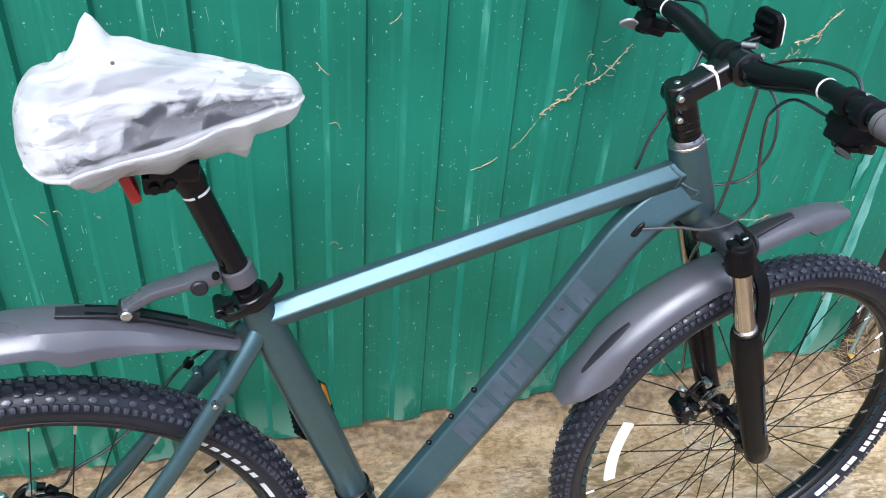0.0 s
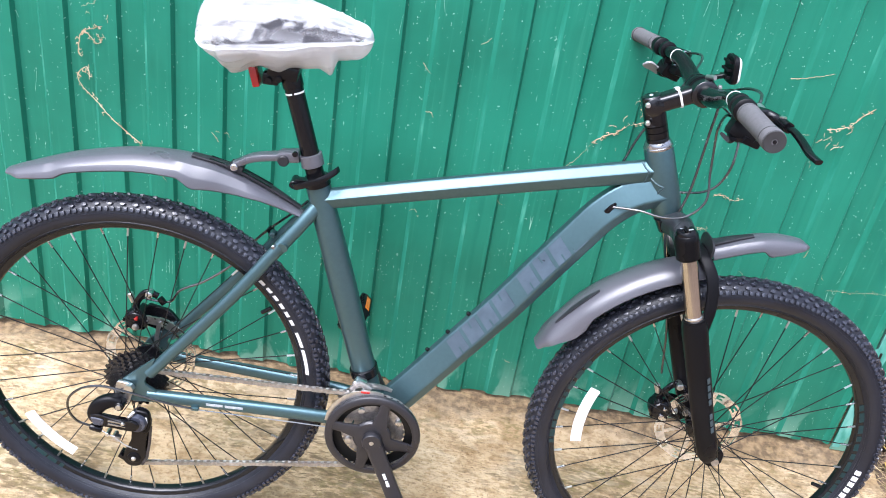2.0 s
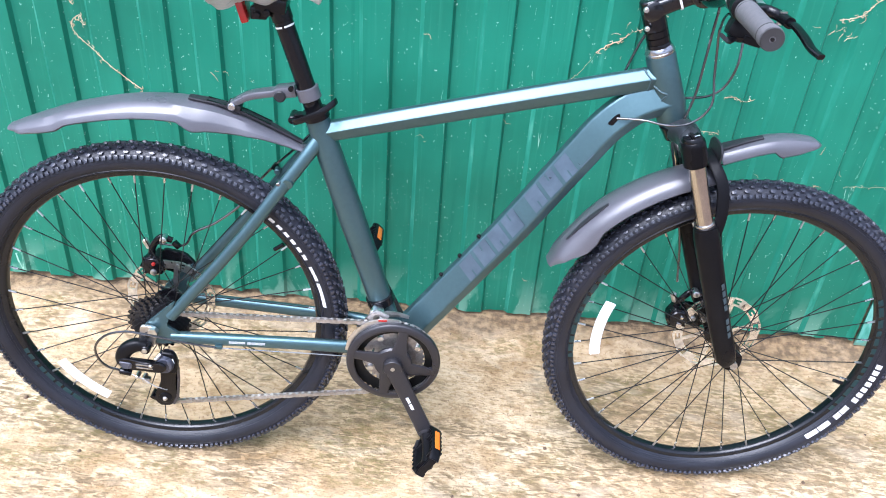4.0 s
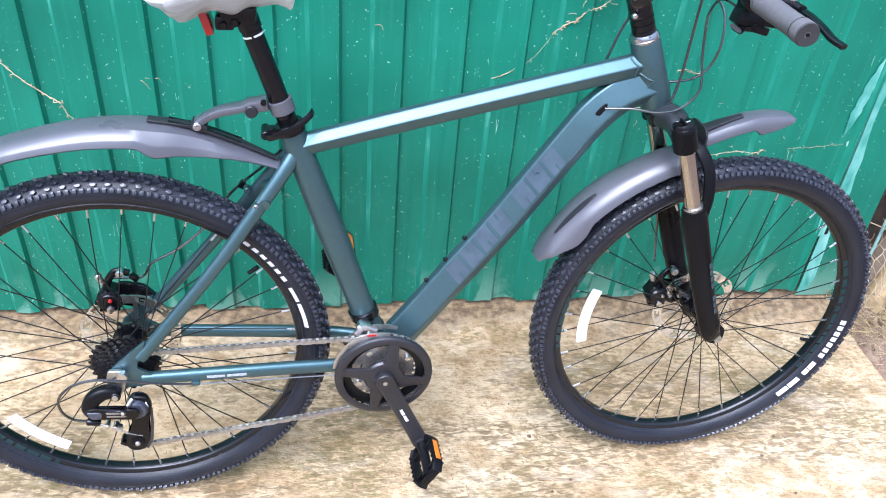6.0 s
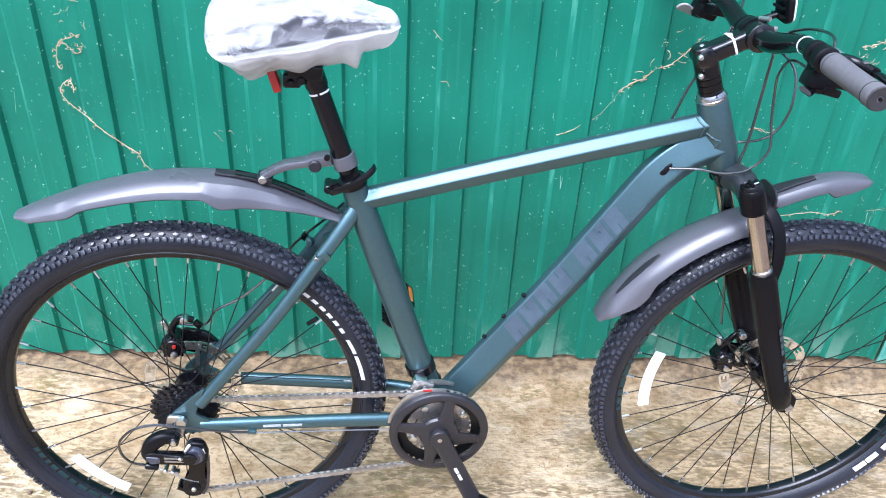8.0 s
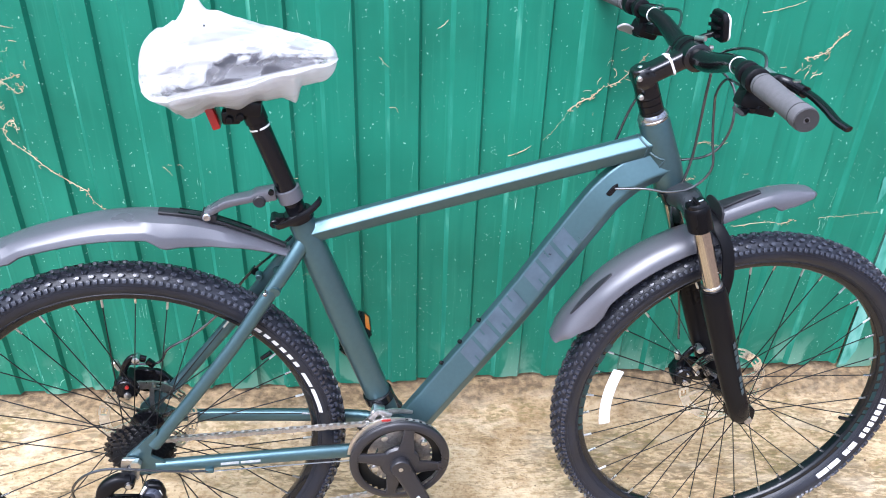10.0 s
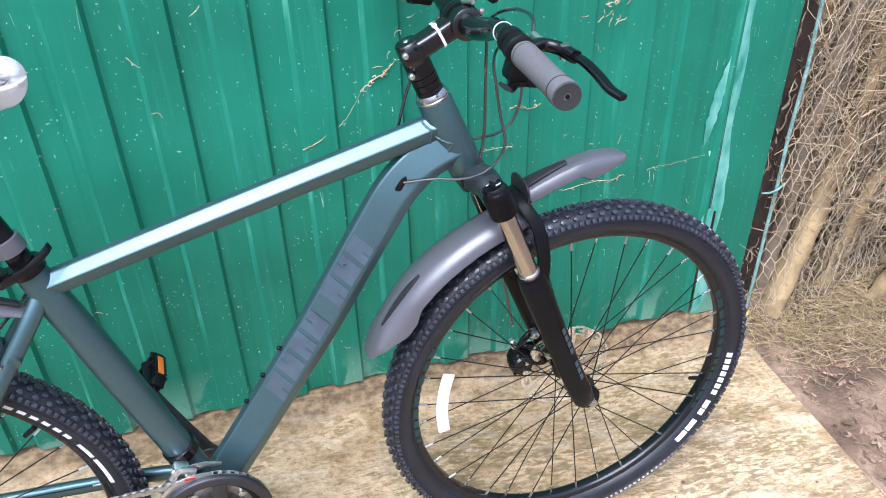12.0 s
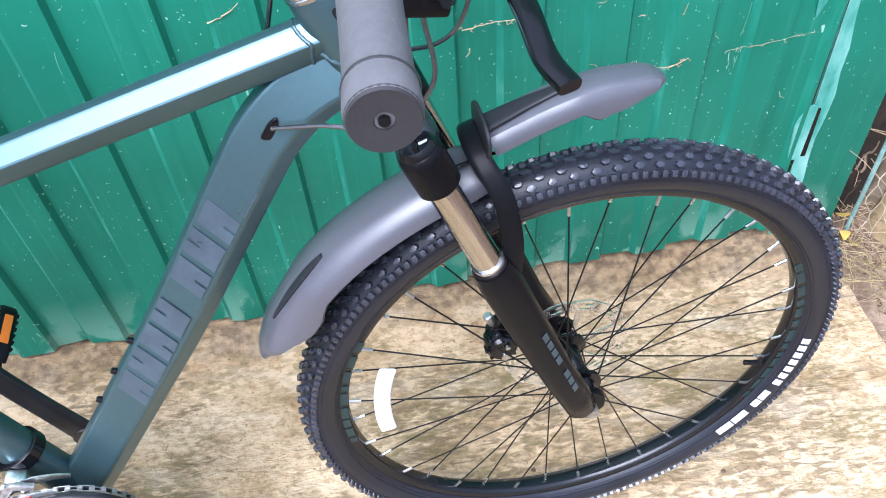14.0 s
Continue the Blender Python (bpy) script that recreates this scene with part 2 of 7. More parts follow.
    # splashed lime and mud along the foot
    sepz = nt.nodes.new("ShaderNodeSeparateXYZ")
    nt.links.new(co.outputs["Object"], sepz.inputs[0])
    low = nt.nodes.new("ShaderNodeMapRange")
    low.inputs["From Min"].default_value, low.inputs["From Max"].default_value = 0.2, 0.07
    low.inputs["To Min"].default_value, low.inputs["To Max"].default_value = 0.0, 0.45
    nt.links.new(sepz.outputs["Z"], low.inputs["Value"])
    blot = ramp(nt, noise_of(nt, co, 11, 6, (1, 0.1, 0.7), distortion=0.6), [(0.5, (0, 0, 0)), (0.56, (1, 1, 1))])
    base = blend(nt, arith(nt, "MULTIPLY", blot, low.outputs["Result"]), base, (0.3, 0.47, 0.37))
    nt.links.new(base, sh.inputs["Base Color"])
    return m


def lit_rib_flank():
    """Sunlit rib flank: highlight and rubbed wear both coloured in, as long broken strips."""
    m, nt, sh, co, col, bp = material("lit_rubbed_rib_paint", (0.02, 0.2, 0.13), 0.5, spec=0.2, bump=0.03, bump_scale=120)
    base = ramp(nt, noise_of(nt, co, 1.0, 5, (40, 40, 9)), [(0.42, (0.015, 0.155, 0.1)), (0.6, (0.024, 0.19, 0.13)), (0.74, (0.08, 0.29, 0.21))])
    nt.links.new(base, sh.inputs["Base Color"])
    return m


def worn_green():
    m, nt, sh, co, col, bp = material("worn_pale_green_paint", (0.2, 0.5, 0.42), 0.55, bump=0.25, bump_scale=90)
    base = ramp(nt, noise_of(nt, co, 30, 6, (1, 1, 0.35)), [(0.32, (0.012, 0.18, 0.125)), (0.46, (0.08, 0.3, 0.24)), (0.66, (0.22, 0.46, 0.4))])
    nt.links.new(base, sh.inputs["Base Color"])
    return m


def turned(nt, co, angle):
    """Object coordinates turned about the upright axis."""
    mp = nt.nodes.new("ShaderNodeMapping")
    mp.inputs["Rotation"].default_value = (0, 0, radians(angle))
    nt.links.new(co.outputs["Object"], mp.inputs["Vector"])

    class Turned:
        outputs = {"Object": mp.outputs["Vector"]}
    return Turned


def concrete():
    m, nt, sh, co, col, bp = material("stained_concrete", (0.4, 0.33, 0.22), 0.85, bump=0.0)
    br = turned(nt, co, 5)
    base = ramp(nt, noise_of(nt, co, 2.1, 6, (1, 1.5, 1), distortion=0.5), [(0.3, (0.33, 0.228, 0.116)), (0.5, (0.438, 0.322, 0.186)), (0.7, (0.495, 0.388, 0.245))])
    blot = ramp(nt, noise_of(nt, co, 12, 6, (0.8, 1.3, 1), offset=(3, 5, 0), distortion=0.8), [(0.34, (0.66, 0.6, 0.5)), (0.5, (1, 1, 1)), (0.7, (1.06, 1.06, 1.07))])
    base = blend(nt, 1.0, base, blot, "MULTIPLY")
    fine = ramp(nt, noise_of(nt, br, 1.0, 5, (70, 110, 60)), [(0.36, (0.74, 0.69, 0.6)), (0.5, (1, 1, 1)), (0.66, (1.07, 1.07, 1.07))])
    base = blend(nt, 1.0, base, fine, "MULTIPLY")
    # broom streaks holding dark dirt, in patches, running along the fence
    streak_n = noise_of(nt, br, 1.0, 7, (34, 105, 40), distortion=0.9)
    streak = ramp(nt, streak_n, [(0.4, (0, 0, 0)), (0.58, (1, 1, 1))])
    big = noise_of(nt, br, 1.0, 4, (2.2, 4.2, 2), offset=(4, 2, 0), distortion=0.4)
    mid = noise_of(nt, br, 1.0, 5, (10, 19, 5), offset=(6, 3, 1), distortion=1.0)
    where = ramp(nt, arith(nt, "ADD", arith(nt, "MULTIPLY", big, 0.6), arith(nt, "MULTIPLY", mid, 0.4)), [(0.435, (0.04, 0.04, 0.04)), (0.525, (1, 1, 1))])
    # dirt streaks weaken a little towards the end by the netting
    spot = nt.nodes.new("ShaderNodeSeparateXYZ")
    nt.links.new(co.outputs["Object"], spot.inputs[0])
    swept = nt.nodes.new("ShaderNodeMapRange")
    swept.inputs["From Min"].default_value, swept.inputs["From Max"].default_value = 0.75, 1.2
    swept.inputs["To Min"].default_value, swept.inputs["To Max"].default_value = 0.9, 0.78
    nt.links.new(spot.outputs["X"], swept.inputs["Value"])
    base = blend(nt, arith(nt, "MULTIPLY", arith(nt, "MULTIPLY", streak, where), swept.outputs["Result"]), base, (0.13, 0.09, 0.042))
    # olive bloom, granular
    moss = ramp(nt, noise_of(nt, co, 6.5, 5, (1, 1.6, 1), offset=(9, 1, 3)), [(0.49, (0, 0, 0)), (0.62, (1, 1, 1))])
    mossg = ramp(nt, noise_of(nt, br, 1.0, 4, (50, 130, 60)), [(0.46, (0, 0, 0)), (0.56, (1, 1, 1))])
    base = blend(nt, arith(nt, "MULTIPLY", arith(nt, "MULTIPLY", moss, mossg), 0.75), base, (0.15, 0.115, 0.04))
    pits = ramp(nt, noise_of(nt, co, 150, 2), [(0.30, (1, 1, 1)), (0.37, (0, 0, 0))])
    base = blend(nt, arith(nt, "MULTIPLY", pits, 0.7), base, (0.14, 0.09, 0.045))
    # paler worn lines
    pale = ramp(nt, noise_of(nt, br, 1.0, 6, (7, 20, 8), offset=(1, 7, 0), distortion=0.9), [(0.54, (0, 0, 0)), (0.68, (1, 1, 1))])
    base = blend(nt, arith(nt, "MULTIPLY", pale, 0.3), base, (0.55, 0.46, 0.33))
    # earth washed up along the fence's foot, colour darkened for shade under sheets
    sep = nt.nodes.new("ShaderNodeSeparateXYZ")
    nt.links.new(co.outputs["Object"], sep.inputs[0])
    edge = arith(nt, "ADD", sep.outputs["Y"], arith(nt, "MULTIPLY", sep.outputs["X"], 0.042))
    edge = arith(nt, "ADD", edge, arith(nt, "MULTIPLY", arith(nt, "SUBTRACT", noise_of(nt, co, 9, 5, (1, 2, 1)), 0.5), 0.16))
    earth = nt.nodes.new("ShaderNodeMapRange")
    earth.inputs["From Min"].default_value, earth.inputs["From Max"].default_value = 0.345, 0.405
    nt.links.new(edge, earth.inputs["Value"])
    earth_shade_c = ramp(nt, noise_of(nt, co, 55, 6), [(0.38, (0.06, 0.036, 0.016)), (0.65, (0.24, 0.16, 0.08))])
    base = blend(nt, arith(nt, "MULTIPLY", earth.outputs["Result"], 0.8), base, earth_shade_c)
    nt.links.new(base, sh.inputs["Base Color"])
    h = arith(nt, "ADD", arith(nt, "MULTIPLY", streak_n, -1.0), arith(nt, "MULTIPLY", noise_of(nt, co, 70, 6), 1.3))
    bp.inputs["Strength"].default_value, bp.inputs["Distance"].default_value = 0.7, 0.006
    nt.links.new(h, bp.inputs["Height"])
    return m


def soil():
    m, nt, sh, co, col, bp = material("wet_brown_soil", (0.2, 0.13, 0.09), 0.75, bump=0.6, bump_scale=60)
    base = ramp(nt, noise_of(nt, co, 7, 7, distortion=0.4), [(0.32, (0.045, 0.027, 0.016)), (0.5, (0.13, 0.082, 0.05)), (0.72, (0.29, 0.2, 0.135))])
    nt.links.new(base, sh.inputs["Base Color"])
    bp.inputs["Distance"].default_value = 0.02
    return m


M_GREEN = green_paint()
M_LIT_RIB = lit_rib_flank()
M_WORN = worn_green()
M_EDGE = mat("dark_green_edge_paint", (0.004, 0.032, 0.024), 0.4, var=0.3, var_scale=30)
M_ROD = mat("faded_green_rod_paint", (0.17, 0.29, 0.26), 0.6, var=0.35, var_scale=40, grain=0.2, bump=0.3)
M_CONCRETE = concrete()
M_SOIL = soil()
M_RENDER = mat("grey_house_render", (0.16, 0.15, 0.135), 0.9, var=0.15, var_scale=1.5, grain=0.12, bump=0.3, bump_scale=60)
M_SLOT_SHADE = mat("rotten_brown_wood", (0.012, 0.008, 0.005), 0.9, spec=0.2, var=0.5, var_scale=20, grain=0.3, bump=0.5, bump_scale=80)
M_POST = mat("old_brown_timber", (0.022, 0.013, 0.007), 0.85, var=0.8, var_scale=26, grain=0.4, bump=1.0, bump_scale=45)
M_STEM = mat("pale_vine_bark", (0.25, 0.178, 0.088), 0.75, var=0.5, var_scale=12, grain=0.2, grain_scale=90, bump=0.6, bump_scale=70)
M_STEM_GREY = mat("grey_vine_bark", (0.17, 0.13, 0.085), 0.8, var=0.3, var_scale=12, grain=0.2, grain_scale=90, bump=0.6, bump_scale=70)
M_WIRE = mat("weathered_wire", (0.34, 0.28, 0.2), 0.55, 0.1, var=0.45, var_scale=25)
M_CAN = mat("white_blue_can_print", (0.58, 0.64, 0.68), 0.3, var=0.1)
M_CAN_BLUE = mat("turquoise_can_print", (0.18, 0.52, 0.68), 0.3, var=0.2)
M_LEAF_YELLOW = mat("yellow_dead_leaf", (0.5, 0.34, 0.07), 0.7, var=0.3, var_scale=40)


def island_mat(name, colours, rough=0.75):
    """Surface whose colour changes from one joined piece to the next."""
    m, nt, sh, co, col, bp = material(name, colours[0], rough, bump=0.3, bump_scale=120)
    geo = nt.nodes.new("ShaderNodeNewGeometry")
    n = len(colours)
    c = ramp(nt, geo.outputs["Random Per Island"], [(i / max(1, n - 1), x) for i, x in enumerate(colours)])
    g = ramp(nt, noise_of(nt, co, 40, 4), [(0.3, (0.7, 0.7, 0.7)), (0.7, (1.2, 1.2, 1.2))])
    nt.links.new(blend(nt, 1.0, c, g, "MULTIPLY"), sh.inputs["Base Color"])
    return m


M_STRAW = island_mat("dry_straw", [(0.1, 0.066, 0.034), (0.28, 0.2, 0.11), (0.46, 0.35, 0.22), (0.15, 0.105, 0.055)])
M_TWIG = island_mat("dry_twigs", [(0.022, 0.015, 0.01), (0.07, 0.05, 0.033), (0.24, 0.175, 0.11), (0.04, 0.028, 0.019)])
M_LITTER = island_mat("leaf_litter", [(0.07, 0.04, 0.025), (0.2, 0.125, 0.08), (0.32, 0.215, 0.145), (0.12, 0.07, 0.045)])
M_GRASS = island_mat("olive_dead_grass", [(0.1, 0.07, 0.03), (0.3, 0.225, 0.1), (0.42, 0.32, 0.17), (0.15, 0.125, 0.045)])
M_TENDRIL = island_mat("dry_tendril", [(0.5, 0.39, 0.25), (0.38, 0.26, 0.15), (0.56, 0.46, 0.31)])


def film():
    """Thin milky plastic film: part of the light goes through, the rest scatters, with a sharp gloss."""
    m = bpy.data.materials.new("milky_plastic_film")
    m.use_nodes = True
    nt = m.node_tree
    sh = nt.nodes["Principled BSDF"]
    out = nt.nodes["Material Output"]
    co = nt.nodes.new("ShaderNodeTexCoord")
    sh.inputs["Base Color"].default_value = (0.8, 0.8, 0.81, 1)
    sh.inputs["Roughness"].default_value = 0.16
    sh.inputs["Specular IOR Level"].default_value = 0.8
    # fold lines drawn from the rear towards the nose
    tilt = nt.nodes.new("ShaderNodeMapping")
    tilt.inputs["Rotation"].default_value = (0, radians(8), 0)
    nt.links.new(co.outputs["Object"], tilt.inputs["Vector"])

    class Along:
        outputs = {"Object": tilt.outputs["Vector"]}
    long_n = noise_of(nt, Along, 1.0, 4, (9, 46, 66), distortion=0.5)
    fine_n = noise_of(nt, Along, 1.0, 4, (24, 110, 190), offset=(3, 1, 2), distortion=0.8)
    crumple = nt.nodes.new("ShaderNodeTexNoise")
    crumple.noise_type = "RIDGED_MULTIFRACTAL"
    crumple.inputs["Scale"].default_value, crumple.inputs["Detail"].default_value = 30, 3
    nt.links.new(co.outputs["Object"], crumple.inputs["Vector"])
    bp = nt.nodes.new("ShaderNodeBump")
    bp.inputs["Strength"].default_value, bp.inputs["Distance"].default_value = 0.55, 0.006
    relief = arith(nt, "ADD", arith(nt, "MULTIPLY", long_n, 1.0), arith(nt, "MULTIPLY", fine_n, 0.35))
    relief = arith(nt, "ADD", relief, arith(nt, "MULTIPLY", crumple.outputs["Fac"], 0.12))
    nt.links.new(relief, bp.inputs["Height"])
    nt.links.new(bp.outputs["Normal"], sh.inputs["Normal"])
    tl = nt.nodes.new("ShaderNodeBsdfTranslucent")
    tl.inputs["Color"].default_value = (0.8, 0.8, 0.81, 1)
    tp = nt.nodes.new("ShaderNodeBsdfTransparent")
    m1 = nt.nodes.new("ShaderNodeMixShader")
    m1.inputs[0].default_value = 0.48
    nt.links.new(sh.outputs[0], m1.inputs[1])
    nt.links.new(tl.outputs[0], m1.inputs[2])
    # a single layer drawn tight over the saddle's flank is clearer than the loose folds above
    sep = nt.nodes.new("ShaderNodeSeparateXYZ")
    nt.links.new(co.outputs["Object"], sep.inputs[0])
    hem_z = arith(nt, "ADD", arith(nt, "MULTIPLY", sep.outputs["X"], 0.1), 0.995)
    off = arith(nt, "SUBTRACT", sep.outputs["Z"], hem_z)
    along_x = nt.nodes.new("ShaderNodeMapRange")
    along_x.inputs["From Min"].default_value, along_x.inputs["From Max"].default_value = 0.1, 0.37
    nt.links.new(sep.outputs["X"], along_x.inputs["Value"])
    # upper limit of the tight film, in tenths of a metre over the hem
    limit = ramp(nt, along_x.outputs["Result"], [(0.05, (0.02, 0.02, 0.02)), (0.12, (0.12, 0.12, 0.12)), (0.34, (0.17, 0.17, 0.17)), (0.42, (0.4, 0.4, 0.4)), (0.56, (0.36, 0.36, 0.36)), (0.8, (0.26, 0.26, 0.26)), (0.97, (0.1, 0.1, 0.1))])
    ragged = arith(nt, "MULTIPLY", arith(nt, "SUBTRACT", noise_of(nt, Along, 1.0, 4, (34, 14, 60), offset=(7, 2, 5), distortion=0.9), 0.5), 0.4)
    height = arith(nt, "MULTIPLY", off, 10.0)
    inside = ramp(nt, arith(nt, "SUBTRACT", arith(nt, "ADD", limit, ragged), height), [(0.0, (0, 0, 0)), (0.1, (1, 1, 1))])
    over_hem = ramp(nt, height, [(0.0, (0, 0, 0)), (0.03, (1, 1, 1))])
    # sharp milky creases across the clear film, gathering in patches
    lines = nt.nodes.new("ShaderNodeTexNoise")
    lines.noise_type = "RIDGED_MULTIFRACTAL"
    lines.inputs["Scale"].default_value, lines.inputs["Detail"].default_value, lines.inputs["Distortion"].default_value = 1.0, 3, 0.7
    squeeze = nt.nodes.new("ShaderNodeMapping")
    squeeze.inputs["Scale"].default_value = (16, 40, 60)
    nt.links.new(tilt.outputs["Vector"], squeeze.inputs["Vector"])
    nt.links.new(squeeze.outputs["Vector"], lines.inputs["Vector"])
    creased = ramp(nt, lines.outputs["Fac"], [(0.7, (0.0, 0.0, 0.0)), (0.9, (1, 1, 1))])
    patch = ramp(nt, noise_of(nt, Along, 1.0, 4, (22, 20, 44), offset=(2, 8, 1), distortion=0.5), [(0.46, (0, 0, 0)), (0.54, (1, 1, 1))])
    milk = arith(nt, "MAXIMUM", arith(nt, "MULTIPLY", creased, 0.8), arith(nt, "MULTIPLY", patch, 0.3))
    tight = arith(nt, "MULTIPLY", arith(nt, "MULTIPLY", inside, over_hem), arith(nt, "SUBTRACT", 1.0, milk))
    second = ramp(nt, height, [(0.52, (0, 0, 0)), (0.56, (1, 1, 1)), (0.64, (1, 1, 1)), (0.69, (0, 0, 0))])
    second = arith(nt, "MULTIPLY", arith(nt, "MULTIPLY", second, arith(nt, "SUBTRACT", 1.0, creased)), 0.35)
    clear = arith(nt, "MAXIMUM", arith(nt, "MULTIPLY", tight, 0.88), second)
    m2 = nt.nodes.new("ShaderNodeMixShader")
    # small clear facets between the creases of the loose film
    facet = ramp(nt, noise_of(nt, Along, 1.0, 3, (22, 36, 72), offset=(4, 4, 7), distortion=0.6), [(0.54, (0, 0, 0)), (0.62, (1, 1, 1))])
    low_part = ramp(nt, height, [(0.45, (1, 1, 1)), (0.75, (0, 0, 0))])
    facet = arith(nt, "MULTIPLY", arith(nt, "MULTIPLY", facet, low_part), arith(nt, "MULTIPLY", over_hem, 0.34))
    nt.links.new(arith(nt, "ADD", arith(nt, "MAXIMUM", clear, facet), 0.08), m2.inputs[0])
    nt.links.new(m1.outputs[0], m2.inputs[1])
    nt.links.new(tp.outputs[0], m2.inputs[2])
    nt.links.new(m2.outputs[0], out.inputs["Surface"])
    return m


M_FILM = film()


# ---- mesh helpers ----
class Geo:
    """Collects vertices and faces, then becomes one mesh."""

    def __init__(self):
        self.v, self.f, self.m = [], [], []

    def add(self, verts, faces, slot=0):
        n = len(self.v)
        self.v += [tuple(p) for p in verts]
        self.f += [tuple(i + n for i in f) for f in faces]
        self.m += [slot] * len(faces)
        return self

    def sweep(self, path, section, side=None, caps=True, closed=False, slot=0):
        """Carries a closed outline (or outline(k, n)) along a path. side: the direction of the outline's first axis."""
        path = [Vector(p) for p in path]
        n, rings, prev = len(path), [], None
        for k in range(n):
            a = path[(k - 1) % n] if closed or k else path[0]
            b = path[(k + 1) % n] if closed or k < n - 1 else path[-1]
            t = (b - a).normalized()
            if side is not None:
                u = Vector(side) - t * Vector(side).dot(t)
            elif prev is None:
                ref = Vector((0, 0, 1)) if abs(t.z) < 0.9 else Vector((1, 0, 0))
                u = t.cross(ref)
            else:
                u = prev - t * prev.dot(t)
            u.normalize()
            prev = u
            w = u.cross(t)
            outline = section(k, n) if callable(section) else section
            rings.append([path[k] + u * x + w * y for x, y in outline])
        s = len(rings[0])
        verts = [p for r in rings for p in r]
        faces = []
        for k in range(n if closed else n - 1):
            k2 = (k + 1) % n
            for i in range(s):
                j = (i + 1) % s
                faces.append((k * s + i, k * s + j, k2 * s + j, k2 * s + i))
        if caps and not closed:
            faces.append(tuple(reversed(range(s))))
            faces.append(tuple((n - 1) * s + i for i in range(s)))
        return self.add(verts, faces, slot)

    def lathe(self, profile, m=None, n=24, slot=0):
        """Turns (height, radius) pairs about the z axis of m."""
        m = m or Matrix()
        verts, faces, k = [], [], len(profile)
        for h, r in profile:
            for i in range(n):
                a = 2 * math.pi * i / n
                verts.append(m @ Vector((r * math.cos(a), r * math.sin(a), h)))
        for a in range(k - 1):
            for i in range(n):
                j = (i + 1) % n
                faces.append((a * n + i, a * n + j, (a + 1) * n + j, (a + 1) * n + i))
        faces.append(tuple(reversed(range(n))))
        faces.append(tuple((k - 1) * n + i for i in range(n)))
        return self.add(verts, faces, slot)

    def box(self, size, m=None, bevel=0.0, slot=0):
        bm = bmesh.new()
        bmesh.ops.create_cube(bm, size=1.0)
        for v in bm.verts:
            v.co = Vector((v.co.x * size[0], v.co.y * size[1], v.co.z * size[2]))
        if bevel:
            bmesh.ops.bevel(bm, geom=bm.edges[:], offset=bevel, segments=2, affect="EDGES", profile=0.6)
        bm.verts.index_update()
        m = m or Matrix()
        self.add([m @ v.co for v in bm.verts], [[v.index for v in f.verts] for f in bm.faces], slot)
        bm.free()
        return self

    def plate(self, outline, depth, m=None, slot=0, chamfer=0.0):
        """A flat outline in the xy plane of m, depth thick about it."""
        m = m or Matrix()
        n = len(outline)
        cx, cy = sum(p[0] for p in outline) / n, sum(p[1] for p in outline) / n
        layers = [(-depth / 2, chamfer), (-depth / 2 + chamfer, 0), (depth / 2 - chamfer, 0), (depth / 2, chamfer)] if chamfer else [(-depth / 2, 0), (depth / 2, 0)]
        verts, faces = [], []
        for z, c in layers:
            for x, y in outline:
                d = math.hypot(x - cx, y - cy) or 1
                k = max(0.0, 1 - c / d)
                verts.append(m @ Vector((cx + (x - cx) * k, cy + (y - cy) * k, z)))
        for a in range(len(layers) - 1):
            for i in range(n):
                j = (i + 1) % n
                faces.append((a * n + i, a * n + j, (a + 1) * n + j, (a + 1) * n + i))
        faces.append(tuple(reversed(range(n))))
        faces.append(tuple((len(layers) - 1) * n + i for i in range(n)))
        return self.add(verts, faces, slot)

    def mesh(self, name, mats, sharp=38):
        me = bpy.data.meshes.new(name)
        me.from_pydata(self.v, [], self.f)
        for x in mats if isinstance(mats, (list, tuple)) else [mats]:
            me.materials.append(x)
        me.polygons.foreach_set("material_index", self.m)
        me.polygons.foreach_set("use_smooth", [True] * len(me.polygons))
        bm = bmesh.new()
        bm.from_mesh(me)
        bmesh.ops.recalc_face_normals(bm, faces=bm.faces[:])
        bm.to_mesh(me)
        bm.free()
        me.set_sharp_from_angle(angle=radians(sharp))
        me.update()
        return me


def part(name, g, mats, parent=None, label="", m=None, sharp=38, kind=""):
    """One mesh object under a thing or part, from a Geo or a ready mesh."""
    ob = new(name, g.mesh(name, mats, sharp) if isinstance(g, Geo) else g)
    if parent is not None:
        ob.parent = parent
    if m is not None:
        ob.matrix_basis = m
    return tagged(ob, label, kind=kind)


def empty(name, m, label, category, group=""):
    ob = new(name)
    ob.empty_display_size = 0.1
    ob.matrix_basis = m
    return tagged(ob, label, category, group)


def circle(r, n=14):
    return [(r * math.cos(2 * math.pi * i / n), r * math.sin(2 * math.pi * i / n)) for i in range(n)]


def oval(a, b, p=2.0, n=20):
    """Superellipse: p = 2 is an ellipse, higher is boxier."""
    out = []
    for i in range(n):
        t = 2 * math.pi * (i + 0.5) / n
        c, s = math.cos(t), math.sin(t)
        out.append((a * math.copysign(abs(c) ** (2 / p), c), b * math.copysign(abs(s) ** (2 / p), s)))
    return out


def softened(points, r, steps=3):
    """A polygon with its corners cut round."""
    out, n = [], len(points)
    for i in range(n):
        p, a, b = Vector(points[i]), Vector(points[i - 1]), Vector(points[(i + 1) % n])
        da, db = (a - p), (b - p)
        ra, rb = min(r, da.length * 0.45), min(r, db.length * 0.45)
        p0, p1 = p + da.normalized() * ra, p + db.normalized() * rb
        for k in range(steps + 1):
            t = k / steps
            out.append(tuple(p0 * (1 - t) ** 2 + p * 2 * t * (1 - t) + p1 * t * t))
    return out


